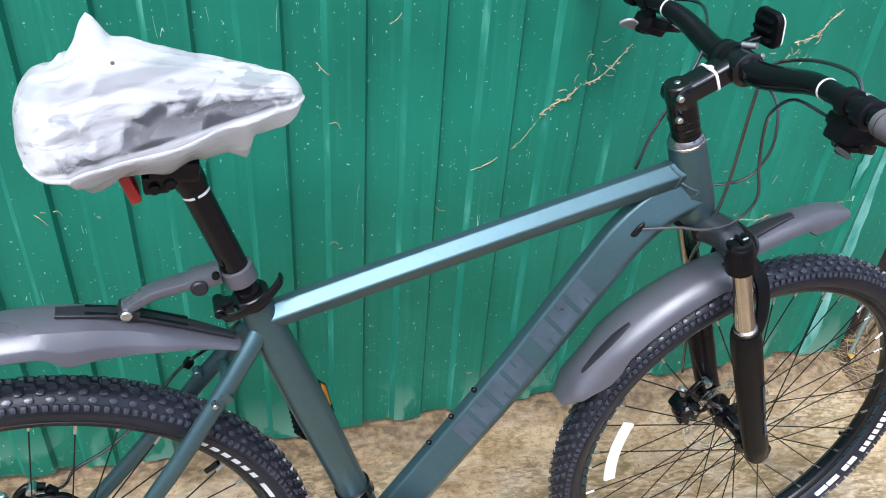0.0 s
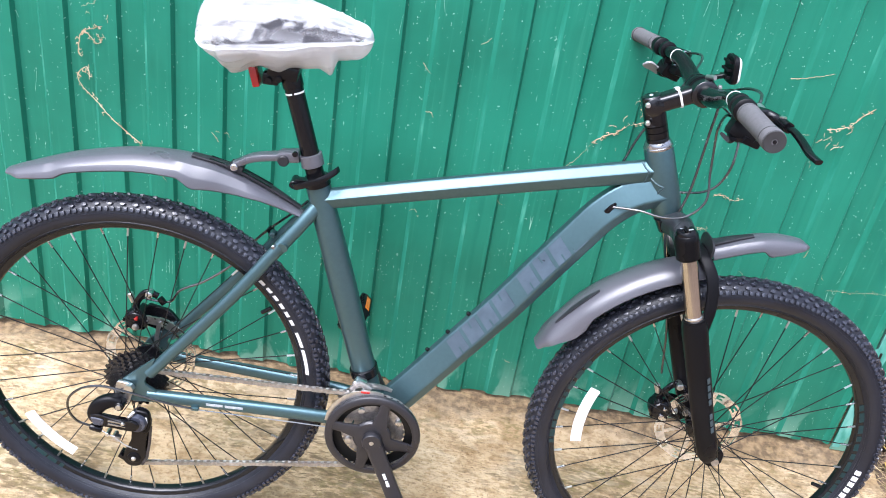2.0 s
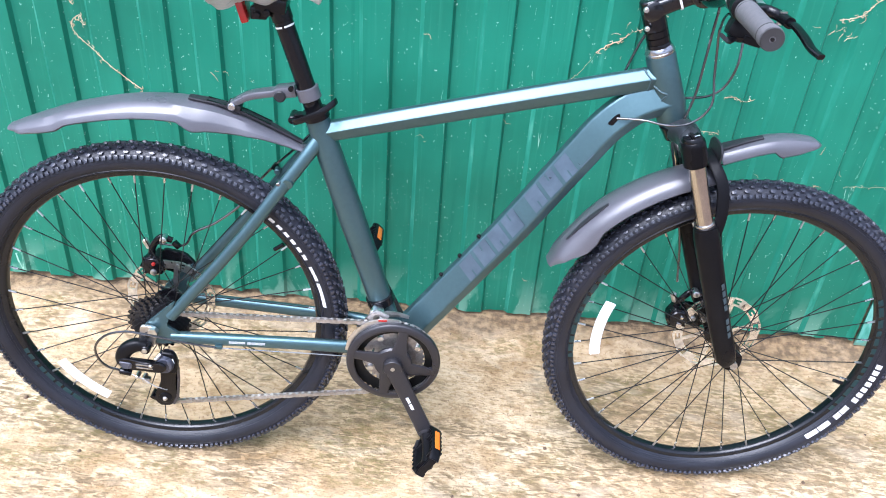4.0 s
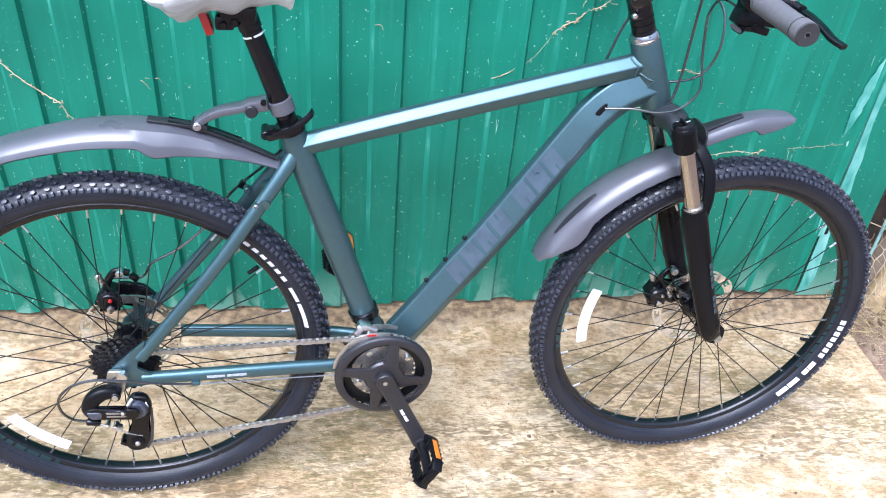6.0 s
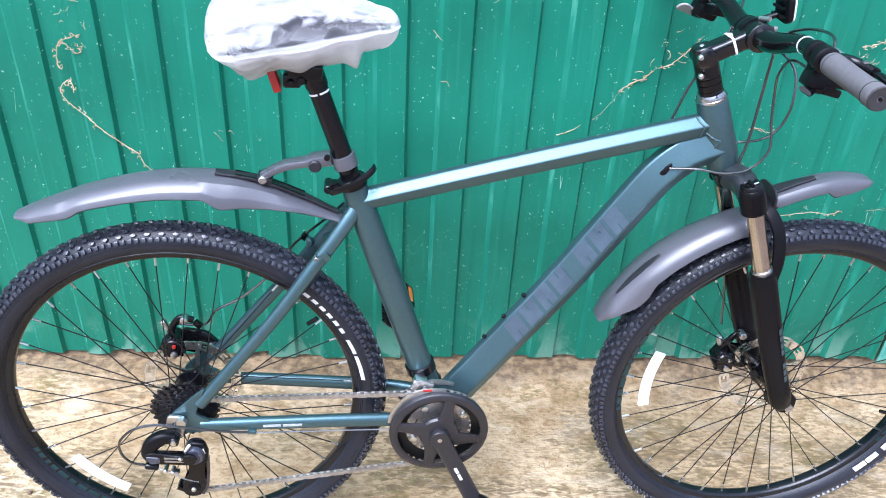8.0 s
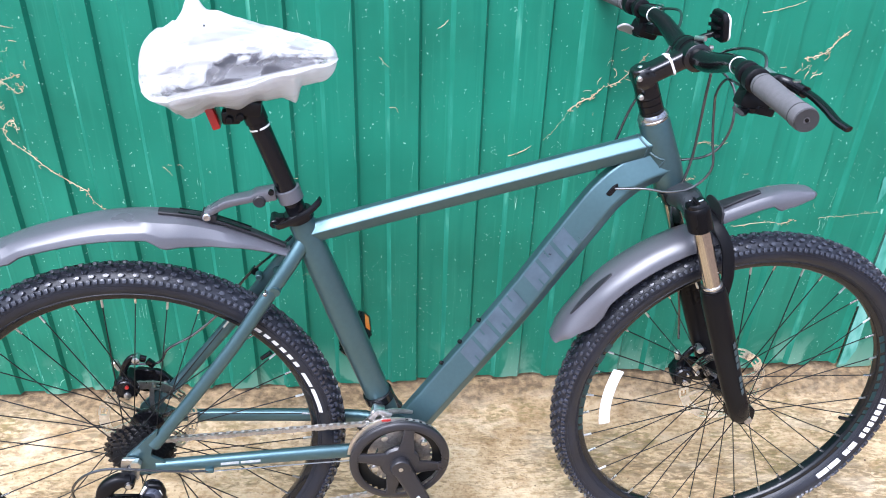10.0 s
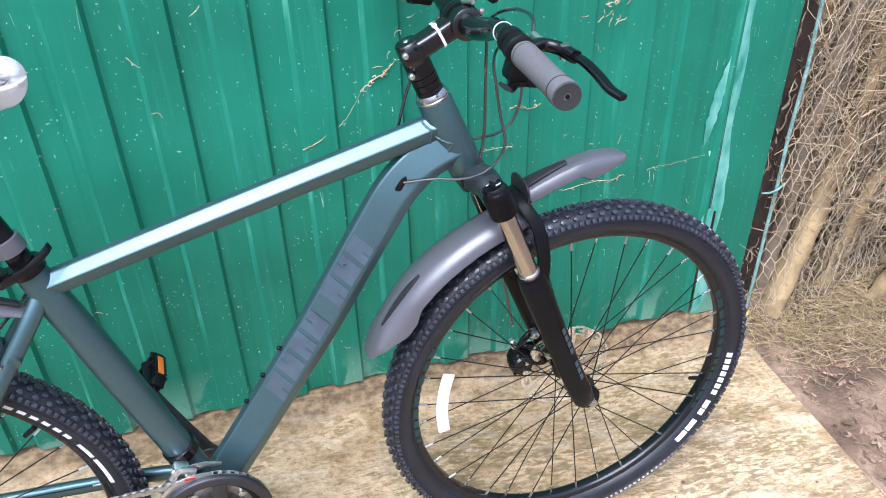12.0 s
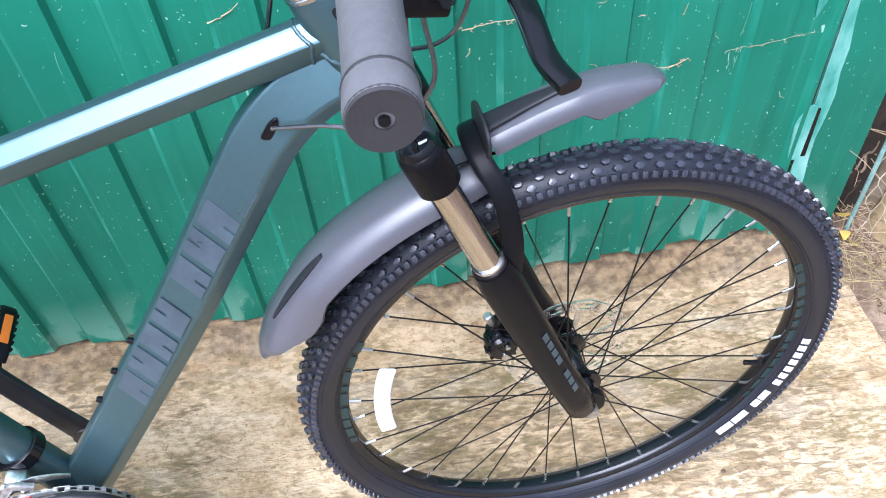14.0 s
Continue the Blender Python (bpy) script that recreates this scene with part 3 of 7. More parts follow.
def spline(points, per=6):
    """A smooth line through the points."""
    p = [Vector(q) for q in points]
    p = [2 * p[0] - p[1]] + p + [2 * p[-1] - p[-2]]
    out = []
    for i in range(1, len(p) - 2):
        for k in range(per):
            t = k / per
            a, b, c, d = p[i - 1 : i + 3]
            out.append(0.5 * ((2 * b) + (c - a) * t + (2 * a - 5 * b + 4 * c - d) * t * t + (3 * b - a - 3 * c + d) * t ** 3))
    return out + [p[-2]]


def along(a, b):
    """A pose at a whose z axis points to b."""
    d = Vector(b) - Vector(a)
    return Matrix.Translation(a) @ d.to_track_quat("Z", "Y").to_matrix().to_4x4()


def rod(a, b, r0, r1=None, n=16, slot=0, g=None, round_end=0.0):
    g = g or Geo()
    h = (Vector(b) - Vector(a)).length
    r1 = r0 if r1 is None else r1
    e = min(round_end, h * 0.3)
    prof = [(0, r0 - e), (e, r0), (h - e, r1), (h, r1 - e)] if e else [(0, r0), (h, r1)]
    return g.lathe(prof, along(a, b), n, slot)


def P(x, z, y=0.0):
    return Vector((x, y, z))


# ---- the setting: soil, concrete slab ----
SLOPE = 0.07


def lie(x, y):
    """Height of the slab's top, which rises a little towards the fence."""
    s = max(0.0, min(1.0, (y - 0.27) / 0.13))
    return SLOPE * (y + 0.019) + 0.036 * s * s * (3 - 2 * s)


def ground_height(x, y):
    z = lie(max(-4, min(4, x)), max(-3, min(1.0, y))) - 0.012
    if x < 1.745:
        z -= 0.05
    n = noise.fractal((x * 3.1, y * 3.1, 0.3), 1.0, 2.0, 5)
    if abs(x - 2.4) < 1.6 and abs(y) < 1.8:
        z += 0.028 * n + 0.02 * noise.noise((x * 17, y * 17, 2.0)) + 0.012 * noise.noise((x * 40, y * 40, 5.0))
        if x < 1.8:
            z = min(z, lie(x, y) - 0.012)
    # bank added behind the fence keeps light out of the gap under it
    if y > 0.5:
        z += 0.11 * min(1.0, (y - 0.5) / 0.06)
    return z


xs = [-400, -120, -40, -15, -6, -3, -1.5, -0.5, 0.5, 1.2, 1.5] + [1.65 + 0.028 * i for i in range(58)] + [3.5, 4.2, 6, 12, 40, 120, 400]
ys = [-400, -120, -40, -12, -4, -2, -1.2] + [-0.9 + 0.03 * i for i in range(62)] + [1.2, 1.8, 3, 6, 15, 40, 120, 400]
g = Geo()
nx, ny = len(xs), len(ys)
g.add([(x, y, ground_height(x, y)) for y in ys for x in xs], [(j * nx + i, j * nx + i + 1, (j + 1) * nx + i + 1, (j + 1) * nx + i) for j in range(ny - 1) for i in range(nx - 1)])
tagged(part("ground", g, M_SOIL, sharp=180), "bare wet brown soil beside the slab", "ground", kind="structure")

# the slab: uneven top, chipped edge towards the soil
g = Geo()
sx = [-5, -3, -2] + [-1.2 + 0.05 * i for i in range(59)]
sy = [-1.2 + 0.05 * i for i in range(28)] + [0.18 + 0.02 * i for i in range(18)]
edge_x = 1.745


def slab_xy(i, j):
    x, y = sx[i], sy[j]
    if i == len(sx) - 1:
        x = edge_x + 0.006 * noise.noise((1.0, y * 9, 0)) + 0.004 * noise.noise((1.0, y * 31, 4))
    return x, y


top = []
for j in range(len(sy)):
    for i in range(len(sx)):
        x, y = slab_xy(i, j)
        z = lie(x, y) + 0.0025 * noise.noise((x * 4, y * 4, 1))
        if i == len(sx) - 1:
            z -= 0.004
        top.append((x, y, z))
n1, n2 = len(sx), len(sy)
faces = [(j * n1 + i, j * n1 + i + 1, (j + 1) * n1 + i + 1, (j + 1) * n1 + i) for j in range(n2 - 1) for i in range(n1 - 1)]
g.add(top, faces)
rim = [(0, j) for j in range(n2 - 1, 0, -1)] + [(i, 0) for i in range(n1)] + [(n1 - 1, j) for j in range(1, n2)] + [(i, n2 - 1) for i in range(n1 - 2, -1, -1)]
wall = [top[j * n1 + i] for i, j in rim]
k = len(wall)
g.add(wall + [(x, y, z - 0.12) for x, y, z in wall], [(a, (a + 1) % k, k + (a + 1) % k, k + a) for a in range(k)])
tagged(part("pavement", g, M_CONCRETE, sharp=60), "stained tan concrete slab with dirty broom streaks", "pavement", kind="structure")

# ---- corrugated metal fence ----
FENCE_TURN = math.degrees(math.atan(-0.042))
fence = empty("metal_fence", pose(0, 0.44, 0, 0, 0, FENCE_TURN), "green-painted corrugated steel fence with scratches and paint flecks", "fence")
DEPTH = 0.0105


def sheet(x0, x1, first, pitch, top_z, bottom, lift=0.0, label=""):
    """Profiled sheet with trapezoid ribs. first: the place of one rib's shaded flank."""
    prof = []
    k = math.floor((x0 - first) / pitch) - 1
    while first + k * pitch < x1 + pitch:
        a = first + k * pitch
        prof += [(a - 0.0025, -DEPTH), (a + 0.0035, 0.0), (a + pitch * 0.5 - 0.0055, 0.0), (a + pitch * 0.5 + 0.0035, -DEPTH)]
        k += 1
    prof = [p for p in prof if x0 < p[0] < x1]
    prof = [(x0, prof[0][1])] + prof + [(x1, prof[-1][1])]
    fine = []
    for (xa, ya), (xb, yb) in zip(prof, prof[1:]):
        steps = max(1, int((xb - xa) / 0.018))
        fine += [(xa + (xb - xa) * s / steps, ya + (yb - ya) * s / steps) for s in range(steps)]
    fine.append(prof[-1])
    zs = [0.0, 0.03, 0.08, 0.15] + [0.25 + 0.11 * i for i in range(14)]
    g, cols, rows = Geo(), len(fine), len(zs)
    verts = []
    for r, z in enumerate(zs):
        for x, y in fine:
            zz = top_z * z / zs[-1] if r else 0
            zb = bottom + 0.006 * noise.noise((x * 7, 3, 1)) + 0.005 * noise.noise((x * 31, 3, 5))
            dent = 0.0035 * noise.noise((x * 2.3, z * 2.7, 7)) + 0.0012 * noise.noise((x * 9, z * 6, 2))
            curl = 0.004 * noise.noise((x * 11, 1, 9)) if r == 0 else 0
            verts.append((x, y + dent + curl + lift, zb + (top_z - zb) * z / zs[-1]))
    front = [(r * cols + c, r * cols + c + 1, (r + 1) * cols + c + 1, (r + 1) * cols + c) for r in range(rows - 1) for c in range(cols - 1)]
    g.add(verts, front)
    # the flank that faces the light gets the colour with its highlight and wear
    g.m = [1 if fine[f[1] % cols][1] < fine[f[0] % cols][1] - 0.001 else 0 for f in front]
    n = len(verts)
    g.add([(x, y + 0.0012, z) for x, y, z in verts], [tuple(reversed(f)) for f in front])
    foot = [(c, c + 1, n + c + 1, n + c) for c in range(cols - 1)]
    g.f += foot
    g.m += [0] * len(foot)
    ends = [(r * cols + e, (r + 1) * cols + e, n + (r + 1) * cols + e, n + r * cols + e) for r in range(rows - 1) for e in (0, cols - 1)]
    g.f += ends
    g.m += [0] * len(ends)
    return part("sheet", g, [M_GREEN, M_LIT_RIB], fence, label, sharp=25)


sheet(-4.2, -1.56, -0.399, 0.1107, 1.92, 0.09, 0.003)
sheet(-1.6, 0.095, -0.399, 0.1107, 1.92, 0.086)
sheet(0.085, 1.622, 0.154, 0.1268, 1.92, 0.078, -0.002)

# flat closing strip beside the gate joint, with pale worn paint at its edge
g = Geo()
g.box((0.124, 0.004, 1.86), Matrix.Translation((1.694, -0.006, 0.99)), 0.0012)
g.box((0.004, 0.03, 1.86), Matrix.Translation((1.755, 0.008, 0.99)), 0.001)
part("closing_strip", g, M_GREEN, fence, "flat green steel strip beside the joint")
g = Geo()
prof = []
for i in range(40):
    z = 0.07 + 1.8 * i / 39
    w = 0.022 + 0.012 * noise.noise((z * 9, 1, 1)) + 0.006 * noise.noise((z * 37, 5, 1)) + (0.008 if 0.1 < z < 0.5 else 0)
    prof.append((z, max(0.004, w)))
left = [(1.633, z) for z, w in prof]
right = [(1.633 + w, z) for z, w in reversed(prof)]
g.plate(left + right, 0.0006, Matrix.Translation((0, -0.0088, 0)) @ pose(0, 0, 0, 90, 0, 0))
JOINT = Matrix.Translation((1.627, 0, 0.32)) @ Matrix.Rotation(radians(-1.05), 4, "Y") @ Matrix.Translation((-1.63, 0, -0.32))
part("worn_paint", g, M_WORN, fence, "pale worn paint along the joint", JOINT)
# joint: a dark edge bar, stepping aside at the lower lock tab
g = Geo()
g.box((0.0036, 0.010, 1.5), Matrix.Translation((1.6285, -0.007, 1.13)), 0.001)
g.box((0.002, 0.007, 1.5), Matrix.Translation((1.6345, -0.006, 1.13)), 0.0006)
part("joint_bar", g, M_EDGE, fence, "dark steel edge bar", JOINT)
# dark bar stands in for the shade inside the open lock slot
g = Geo()
g.box((0.009, 0.006, 0.105), Matrix.Translation((1.645, -0.0085, 0.318)), 0.001)
part("lock_slot", g, M_SLOT_SHADE, fence, "dark bar for the shade in the joint's lower slot", JOINT)
g = Geo()
g.plate(softened([(1.617, 0.262), (1.639, 0.258), (1.643, 0.376), (1.623, 0.385), (1.611, 0.34)], 0.004), 0.003, Matrix.Translation((0, -0.0105, 0)) @ pose(0, 0, 0, 90, 0, 0), chamfer=0.0006)
part("lock_tab", g, M_WORN, fence, "pale green worn steel tab", JOINT)
g = Geo()
patch_l, patch_r = [], []
for i in range(26):
    t = i / 25
    z = 0.55 + 0.2 * t
    w = 0.03 * math.sin(math.pi * min(1, t * 1.05)) ** 0.7 * (0.75 + 0.5 * noise.noise((z * 60, 2, 3)))
    mid = 1.584 + 0.026 * t
    patch_l.append((mid - max(0.001, w) * 0.6, z))
    patch_r.append((mid + max(0.001, w) * 0.5, z))
g.plate(patch_l + patch_r[::-1], 0.0008, Matrix.Translation((0, -0.0065, 0)) @ pose(0, 0, 0, 90, 0, 0))
part("worn_paint", g, M_WORN, fence, "rubbed pale patch of paint")
# rails and posts behind the sheets
for z in (0.45, 1.6):
    part("rail", Geo().box((5.9, 0.04, 0.04), Matrix.Translation((-1.25, 0.03, z)), 0.003), M_GREEN, fence)
for x in (-4.1, -1.6, 1.5):
    part("post", Geo().box((0.05, 0.05, 2.0), Matrix.Translation((x, 0.08, 0.9)), 0.003), M_GREEN, fence)

# unseen wall closing the place behind the fence, added to darken sky reflections
tagged(part("wall_north", Geo().box((12.0, 0.25, 4.8), Matrix.Translation((-0.5, 2.6, 2.3)), 0.01), M_RENDER), "plain unseen grey wall added behind the fence to block sky", "wall", kind="structure")

# rotten timber post behind the fence's end
g = Geo()
path = [(1.806 + 0.006 * noise.noise((k, 1, 1)), 0.425, -0.05 + 0.1 * k) for k in range(22)]
g.sweep(path, lambda k, n: [(x * (1 + 0.3 * noise.noise((k * 0.9, i * 1.7, 2))), y * (1 + 0.3 * noise.noise((k * 0.9, i * 1.7, 5)))) for i, (x, y) in enumerate(oval(0.04, 0.038, 3, 18))])
tagged(part("timber_post", g, M_POST), "rotten dark brown timber post behind the fence end", "post")


# ---- the bicycle ----
LEAN = 3.0
bike = empty("bicycle", pose(0, -0.019, 0, -LEAN, 0, 0), "dark teal hardtail mountain bicycle leaning on the green fence", "bicycle")
BB = P(0.45, 0.312)
R_AX, F_AX = P(0.0, 0.357), P(1.0975, 0.357)
HT_TOP, HT_BOT = P(0.8605, 0.9245), P(0.9045, 0.812)
UP = (HT_TOP - HT_BOT).normalized()
STEER = Matrix.Translation(HT_BOT) @ Matrix.Rotation(radians(0.2), 4, UP) @ Matrix.Translation(-HT_BOT) @ Matrix.Translation((0, -0.003, 0))
FORK = Matrix.Translation((0, -0.010, 0))  # the fork and wheel stand a little nearer than the bars


def bp_(name, g, mats, parent=bike, label="", m=None, sharp=38, kind=""):
    return part(name, g, mats, parent, label, m, sharp, kind)


# frame tubes
st_top = P(0.298, 0.790)
g = Geo()
g.sweep([BB + (st_top - BB) * t for t in (0, 0.1, 0.3, 0.6, 0.85, 1)], lambda k, n: oval((0.021, 0.021, 0.022, 0.0235, 0.022, 0.0205)[k], (0.024, 0.023, 0.023, 0.0245, 0.0225, 0.0205)[k], 2.2, 24), side=(0, 1, 0))
bp_("seat_tube", g, M_FRAME)
tt = [(-0.0063, 0.0178), (0.0063, 0.0178), (0.0202, 0.0042), (0.0130, -0.0150), (0.009, -0.0178), (-0.009, -0.0178), (-0.0130, -0.0150), (-0.0202, 0.0042)]
ttp = spline([P(0.306, 0.751), P(0.45, 0.7865), P(0.65, 0.8345), P(0.868, 0.886)], 4)
g = Geo().sweep(ttp, lambda k, n: softened([(x, -y * (0.94 + 0.12 * k / n)) for x, y in tt], 0.0022, 2), side=(0, 1, 0))
top_tube = bp_("top_tube", g, M_FRAME, label="teal top tube with chamfered facets", sharp=9)
dt = [(-0.0075, -0.0297), (0.0075, -0.0297), (0.0105, -0.0272), (0.0272, 0.0115), (0.0160, 0.0300), (-0.0160, 0.0300), (-0.0272, 0.0115), (-0.0105, -0.0272)]
dtp = spline([P(0.456, 0.318), P(0.508, 0.388), P(0.582, 0.489), P(0.653, 0.586), P(0.714, 0.678), P(0.761, 0.749), P(0.797, 0.8), P(0.838, 0.836), P(0.887, 0.857)], 5)
g = Geo().sweep(dtp, lambda k, n: softened([(x, y * (1.0 if k < n * 0.8 else 1.0 - 0.25 * (k / n - 0.8))) for x, y in dt], 0.003, 2), side=(0, 1, 0))
down_tube = bp_("down_tube", g, M_FRAME, label="teal down tube with flat sides and block lettering", sharp=9)
g = Geo().lathe([(-0.004, 0.0235), (0, 0.0255), (0.03, 0.0265), (0.075, 0.0255), (0.118, 0.0245), (0.123, 0.023)], along(HT_BOT, HT_TOP), 28)
bp_("head_tube", g, M_FRAME)
for s in (-1, 1):
    g = Geo().sweep(spline([P(0.314, 0.754, s * 0.004), P(0.285, 0.713, s * 0.021), P(0.2335, 0.6445, s * 0.037), P(0.1615, 0.548, s * 0.051), P(0.033, 0.392, s * 0.066)], 6), lambda k, n: oval(0.0095, 0.0125 - 0.002 * k / n, 2.2, 16), side=(0, 1, 0))
    bp_("seat_stay", g, M_FRAME)
    g = Geo().sweep(spline([P(0.445, 0.318, s * 0.028), P(0.38, 0.326, s * 0.045), P(0.25, 0.335, s * 0.054), P(0.03, 0.345, s * 0.066)], 6), lambda k, n: oval(0.0095, 0.0145 - 0.003 * k / n, 2.4, 16), side=(0, 1, 0))
    stay = bp_("chain_stay", g, M_FRAME)
    if s < 0:
        for a, b in ((0.138, 0.168), (0.172, 0.205)):
            g = Geo()
            zc = lambda x: 0.345 - 0.01 * (x - 0.03) / 0.22
            yc = lambda x: -0.066 + (x - 0.03) / 0.22 * 0.012 - 0.0098
            g.sweep([(a, yc(a), zc(a) + 0.001), (b, yc(b), zc(b) + 0.001)], [(-0.0006, -0.0024), (0.0006, -0.0024), (0.0006, 0.0024), (-0.0006, 0.0024)], side=(0, 1, 0))
            bp_("decal", g, M_DECAL_PALE, stay, "pale printed bar")
    g = Geo().plate(softened([(0.046, 0.43), (0.016, 0.404), (-0.018, 0.372), (-0.02, 0.338), (0.004, 0.33), (0.05, 0.333), (0.052, 0.352), (0.024, 0.372)], 0.008), 0.007, Matrix.Translation((0, s * 0.067, 0)) @ pose(0, 0, 0, 90, 0, 0), chamfer=0.001)
    bp_("dropout", g, M_FRAME)
g = Geo().sweep([P(0.255, 0.668, -0.042), P(0.262, 0.676, 0), P(0.255, 0.668, 0.042)], circle(0.009, 12))
bp_("stay_bridge", g, M_FRAME)
g = Geo().lathe([(-0.037, 0.02), (-0.035, 0.0225), (0.035, 0.0225), (0.037, 0.02)], Matrix.Translation(BB) @ pose(0, 0, 0, 90, 0, 0), 24)
bp_("bottom_bracket", g, M_FRAME)


def weld(name, points, r=0.0022):
    g = Geo().sweep(points, lambda k, n: circle(r * (0.9 + 0.16 * math.sin(k * 1.9)), 8), closed=True)
    return bp_(name, g, M_WELD)


d_tt = (ttp[-1] - ttp[-2]).normalized()


def joint_bead(outline, end, d, radius, grow):
    """Weld along the line where a tube's outline meets a round tube."""
    up = Vector((-d.z, 0, d.x))
    pts = [(x * grow, y * grow) for x, y in outline]
    fine = []
    for (x0, y0), (x1, y1) in zip(pts, pts[1:] + pts[:1]):
        n = max(1, int(math.hypot(x1 - x0, y1 - y0) / 0.0016))
        fine += [(x0 + (x1 - x0) * k / n, y0 + (y1 - y0) * k / n) for k in range(n)]
    return [end + Vector((0, x, 0)) + up * y - d * (math.sqrt(max(radius ** 2 - x ** 2, 0)) + 0.0005) for x, y in fine]


weld("weld_bead", joint_bead(softened(tt, 0.002, 2), ttp[-1], d_tt, 0.0255, 0.985), 0.0021)
d_dt = (dtp[-1] - dtp[-2]).normalized()
weld("weld_bead", joint_bead([(x * 0.97, y * 0.94) for x, y in softened(dt, 0.003, 2)], dtp[-1], d_dt, 0.0255, 0.975), 0.0022)
# block lettering of the maker, as plain bars on the slanted face
FACE = math.atan2(0.0167, 0.0387)
for i, (t0, t1) in enumerate(((0.0, 0.105), (0.12, 0.225), (0.24, 0.34), (0.355, 0.46), (0.545, 0.645), (0.66, 0.76), (0.775, 0.87), (0.885, 0.985))):
    a, b = P(0.581, 0.487), P(0.772, 0.766)
    d = (b - a).normalized()
    flat = Vector((-d.z, 0, d.x))
    nrm = flat * math.cos(FACE) + Vector((0, math.sin(FACE), 0))
    out = flat * math.sin(FACE) + Vector((0, -math.cos(FACE), 0))
    L = (b - a).length
    curve = 0.0078
    if t0 > 0.6:
        curve -= 0.004 * ((t0 - 0.6) / 0.4) ** 2
    c = a + d * L * (t0 + t1) / 2 + flat * curve + Vector((0, -0.0189, 0)) + out * 0.0003
    m = Matrix(((d.x, nrm.x, out.x, c.x), (d.y, nrm.y, out.y, c.y), (d.z, nrm.z, out.z, c.z), (0, 0, 0, 1)))
    w = L * (t1 - t0) / 2 - 0.0012
    s = 0.0036
    up, q = 0.0185, w * 0.1
    if i % 2:
        shape = [(-w, -up), (w, -up), (w, up), (q, up), (q, up * 0.25), (-q, up * 0.25), (-q, up), (-w, up)]
    else:
        shape = [(-w, -up), (-q, -up), (-q, -up * 0.3), (q, -up * 0.3), (q, -up), (w, -up), (w, up), (-w, up)]
    g = Geo().plate([(x + s * y / up, y) for x, y in shape], 0.0004, m)
    bp_("decal", g, M_DECAL, down_tube, "lavender slanted printed block")
for x, z in ((0.605, 0.556), (0.573, 0.512), (0.541, 0.468)):
    n_up = Vector((-0.8, 0, 0.6))
    c = P(x, z) + n_up * 0.009
    g = rod(c - n_up * 0.004, c + n_up * 0.006, 0.0042, 0.0036, 10, round_end=0.001)
    bp_("bottle_bolt", g, M_BLACK, down_tube)
g = Geo().plate(softened([(0.79, 0.806), (0.801, 0.821), (0.809, 0.826), (0.81, 0.818), (0.799, 0.802)], 0.004), 0.004, Matrix.Translation((0, -0.0198, 0)) @ pose(0, 0, 0, 90, 0, 0), chamfer=0.0012)
bp_("cable_port", g, M_BLACK, down_tube)
bp_("stay_bolt", rod(P(0.242, 0.677, -0.051), P(0.242, 0.677, -0.062), 0.0042, 0.0036, 10, round_end=0.001), M_CUP)

# seat post, clamp
post_dir = (st_top - BB).normalized()
g = Geo().lathe([(-0.04, 0.0155), (0.165, 0.0155), (0.17, 0.015)], along(st_top, st_top + post_dir), 24)
seat_post = bp_("seat_post", g, M_BLACK, label="glossy black seat post with white marks")
for s, w in ((0.149, 0.003),):
    c = st_top + post_dir * s
    g = Geo()
    for a0, a1 in ((0.1, 1.45), (1.65, 3.05), (3.25, 4.6), (4.8, 6.15)):
        ring = []
        m = along(c, c + post_dir)
        for z in (-w / 2, w / 2):
            for i in range(9):
                a = a0 + (a1 - a0) * i / 8
                ring.append(m @ (Matrix.Rotation(0, 4, "Z") @ Vector((0.0157 * math.cos(a), 0.0157 * math.sin(a), z))))
        g.add(ring, [(i, i + 1, 9 + i + 1, 9 + i) for i in range(8)])
    bp_("height_mark", g, M_DECAL_WHITE, seat_post, "white printed ring mark")
g = Geo().lathe([(-0.015, 0.0212), (-0.0135, 0.0228), (0.001, 0.0228), (0.0025, 0.0212)], along(st_top, st_top + post_dir), 24)
g.box((0.016, 0.02, 0.013), Matrix.Translation(st_top + Vector((-0.027, 0, -0.012))), 0.003)
clamp = bp_("seat_clamp", g, M_BLACK)
g = Geo().sweep(spline([st_top + Vector((-0.037, -0.012, -0.016)), st_top + Vector((-0.03, -0.027, -0.012)), st_top + Vector((-0.012, -0.033, -0.003)), st_top + Vector((0.012, -0.031, 0.008)), st_top + Vector((0.032, -0.018, 0.02)), st_top + Vector((0.037, -0.006, 0.022))], 5), lambda k, n: oval(0.0022, 0.0055, 3, 10), side=(0, 1, 0))
bp_("quick_release_lever", g, M_BLACK, clamp)
bp_("clamp_nut", rod(st_top + Vector((-0.036, 0.018, -0.014)), st_top + Vector((-0.036, -0.016, -0.014)), 0.007, n=12, round_end=0.001), M_BLACK, clamp)

# head of the seat post
g = Geo().box((0.05, 0.045, 0.022), Matrix.Translation(P(0.235, 0.967)) @ pose(0, 0, 0, 0, 8, 0), 0.004)
g.box((0.026, 0.036, 0.02), Matrix.Translation(P(0.215, 0.952)), 0.004)
g.lathe([(0.157, 0.0158), (0.158, 0.0172), (0.176, 0.0176), (0.181, 0.0165), (0.184, 0.012)], along(st_top, st_top + post_dir), 24)
bp_("post_head", g, M_BLACK, seat_post)
for x, z in ((0.213, 0.951), (0.229, 0.955)):
    bp_("clamp_bolt", rod(P(x, z, -0.016), P(x, z, -0.026), 0.0062, 0.0056, 14, round_end=0.001), M_BLACK, seat_post)
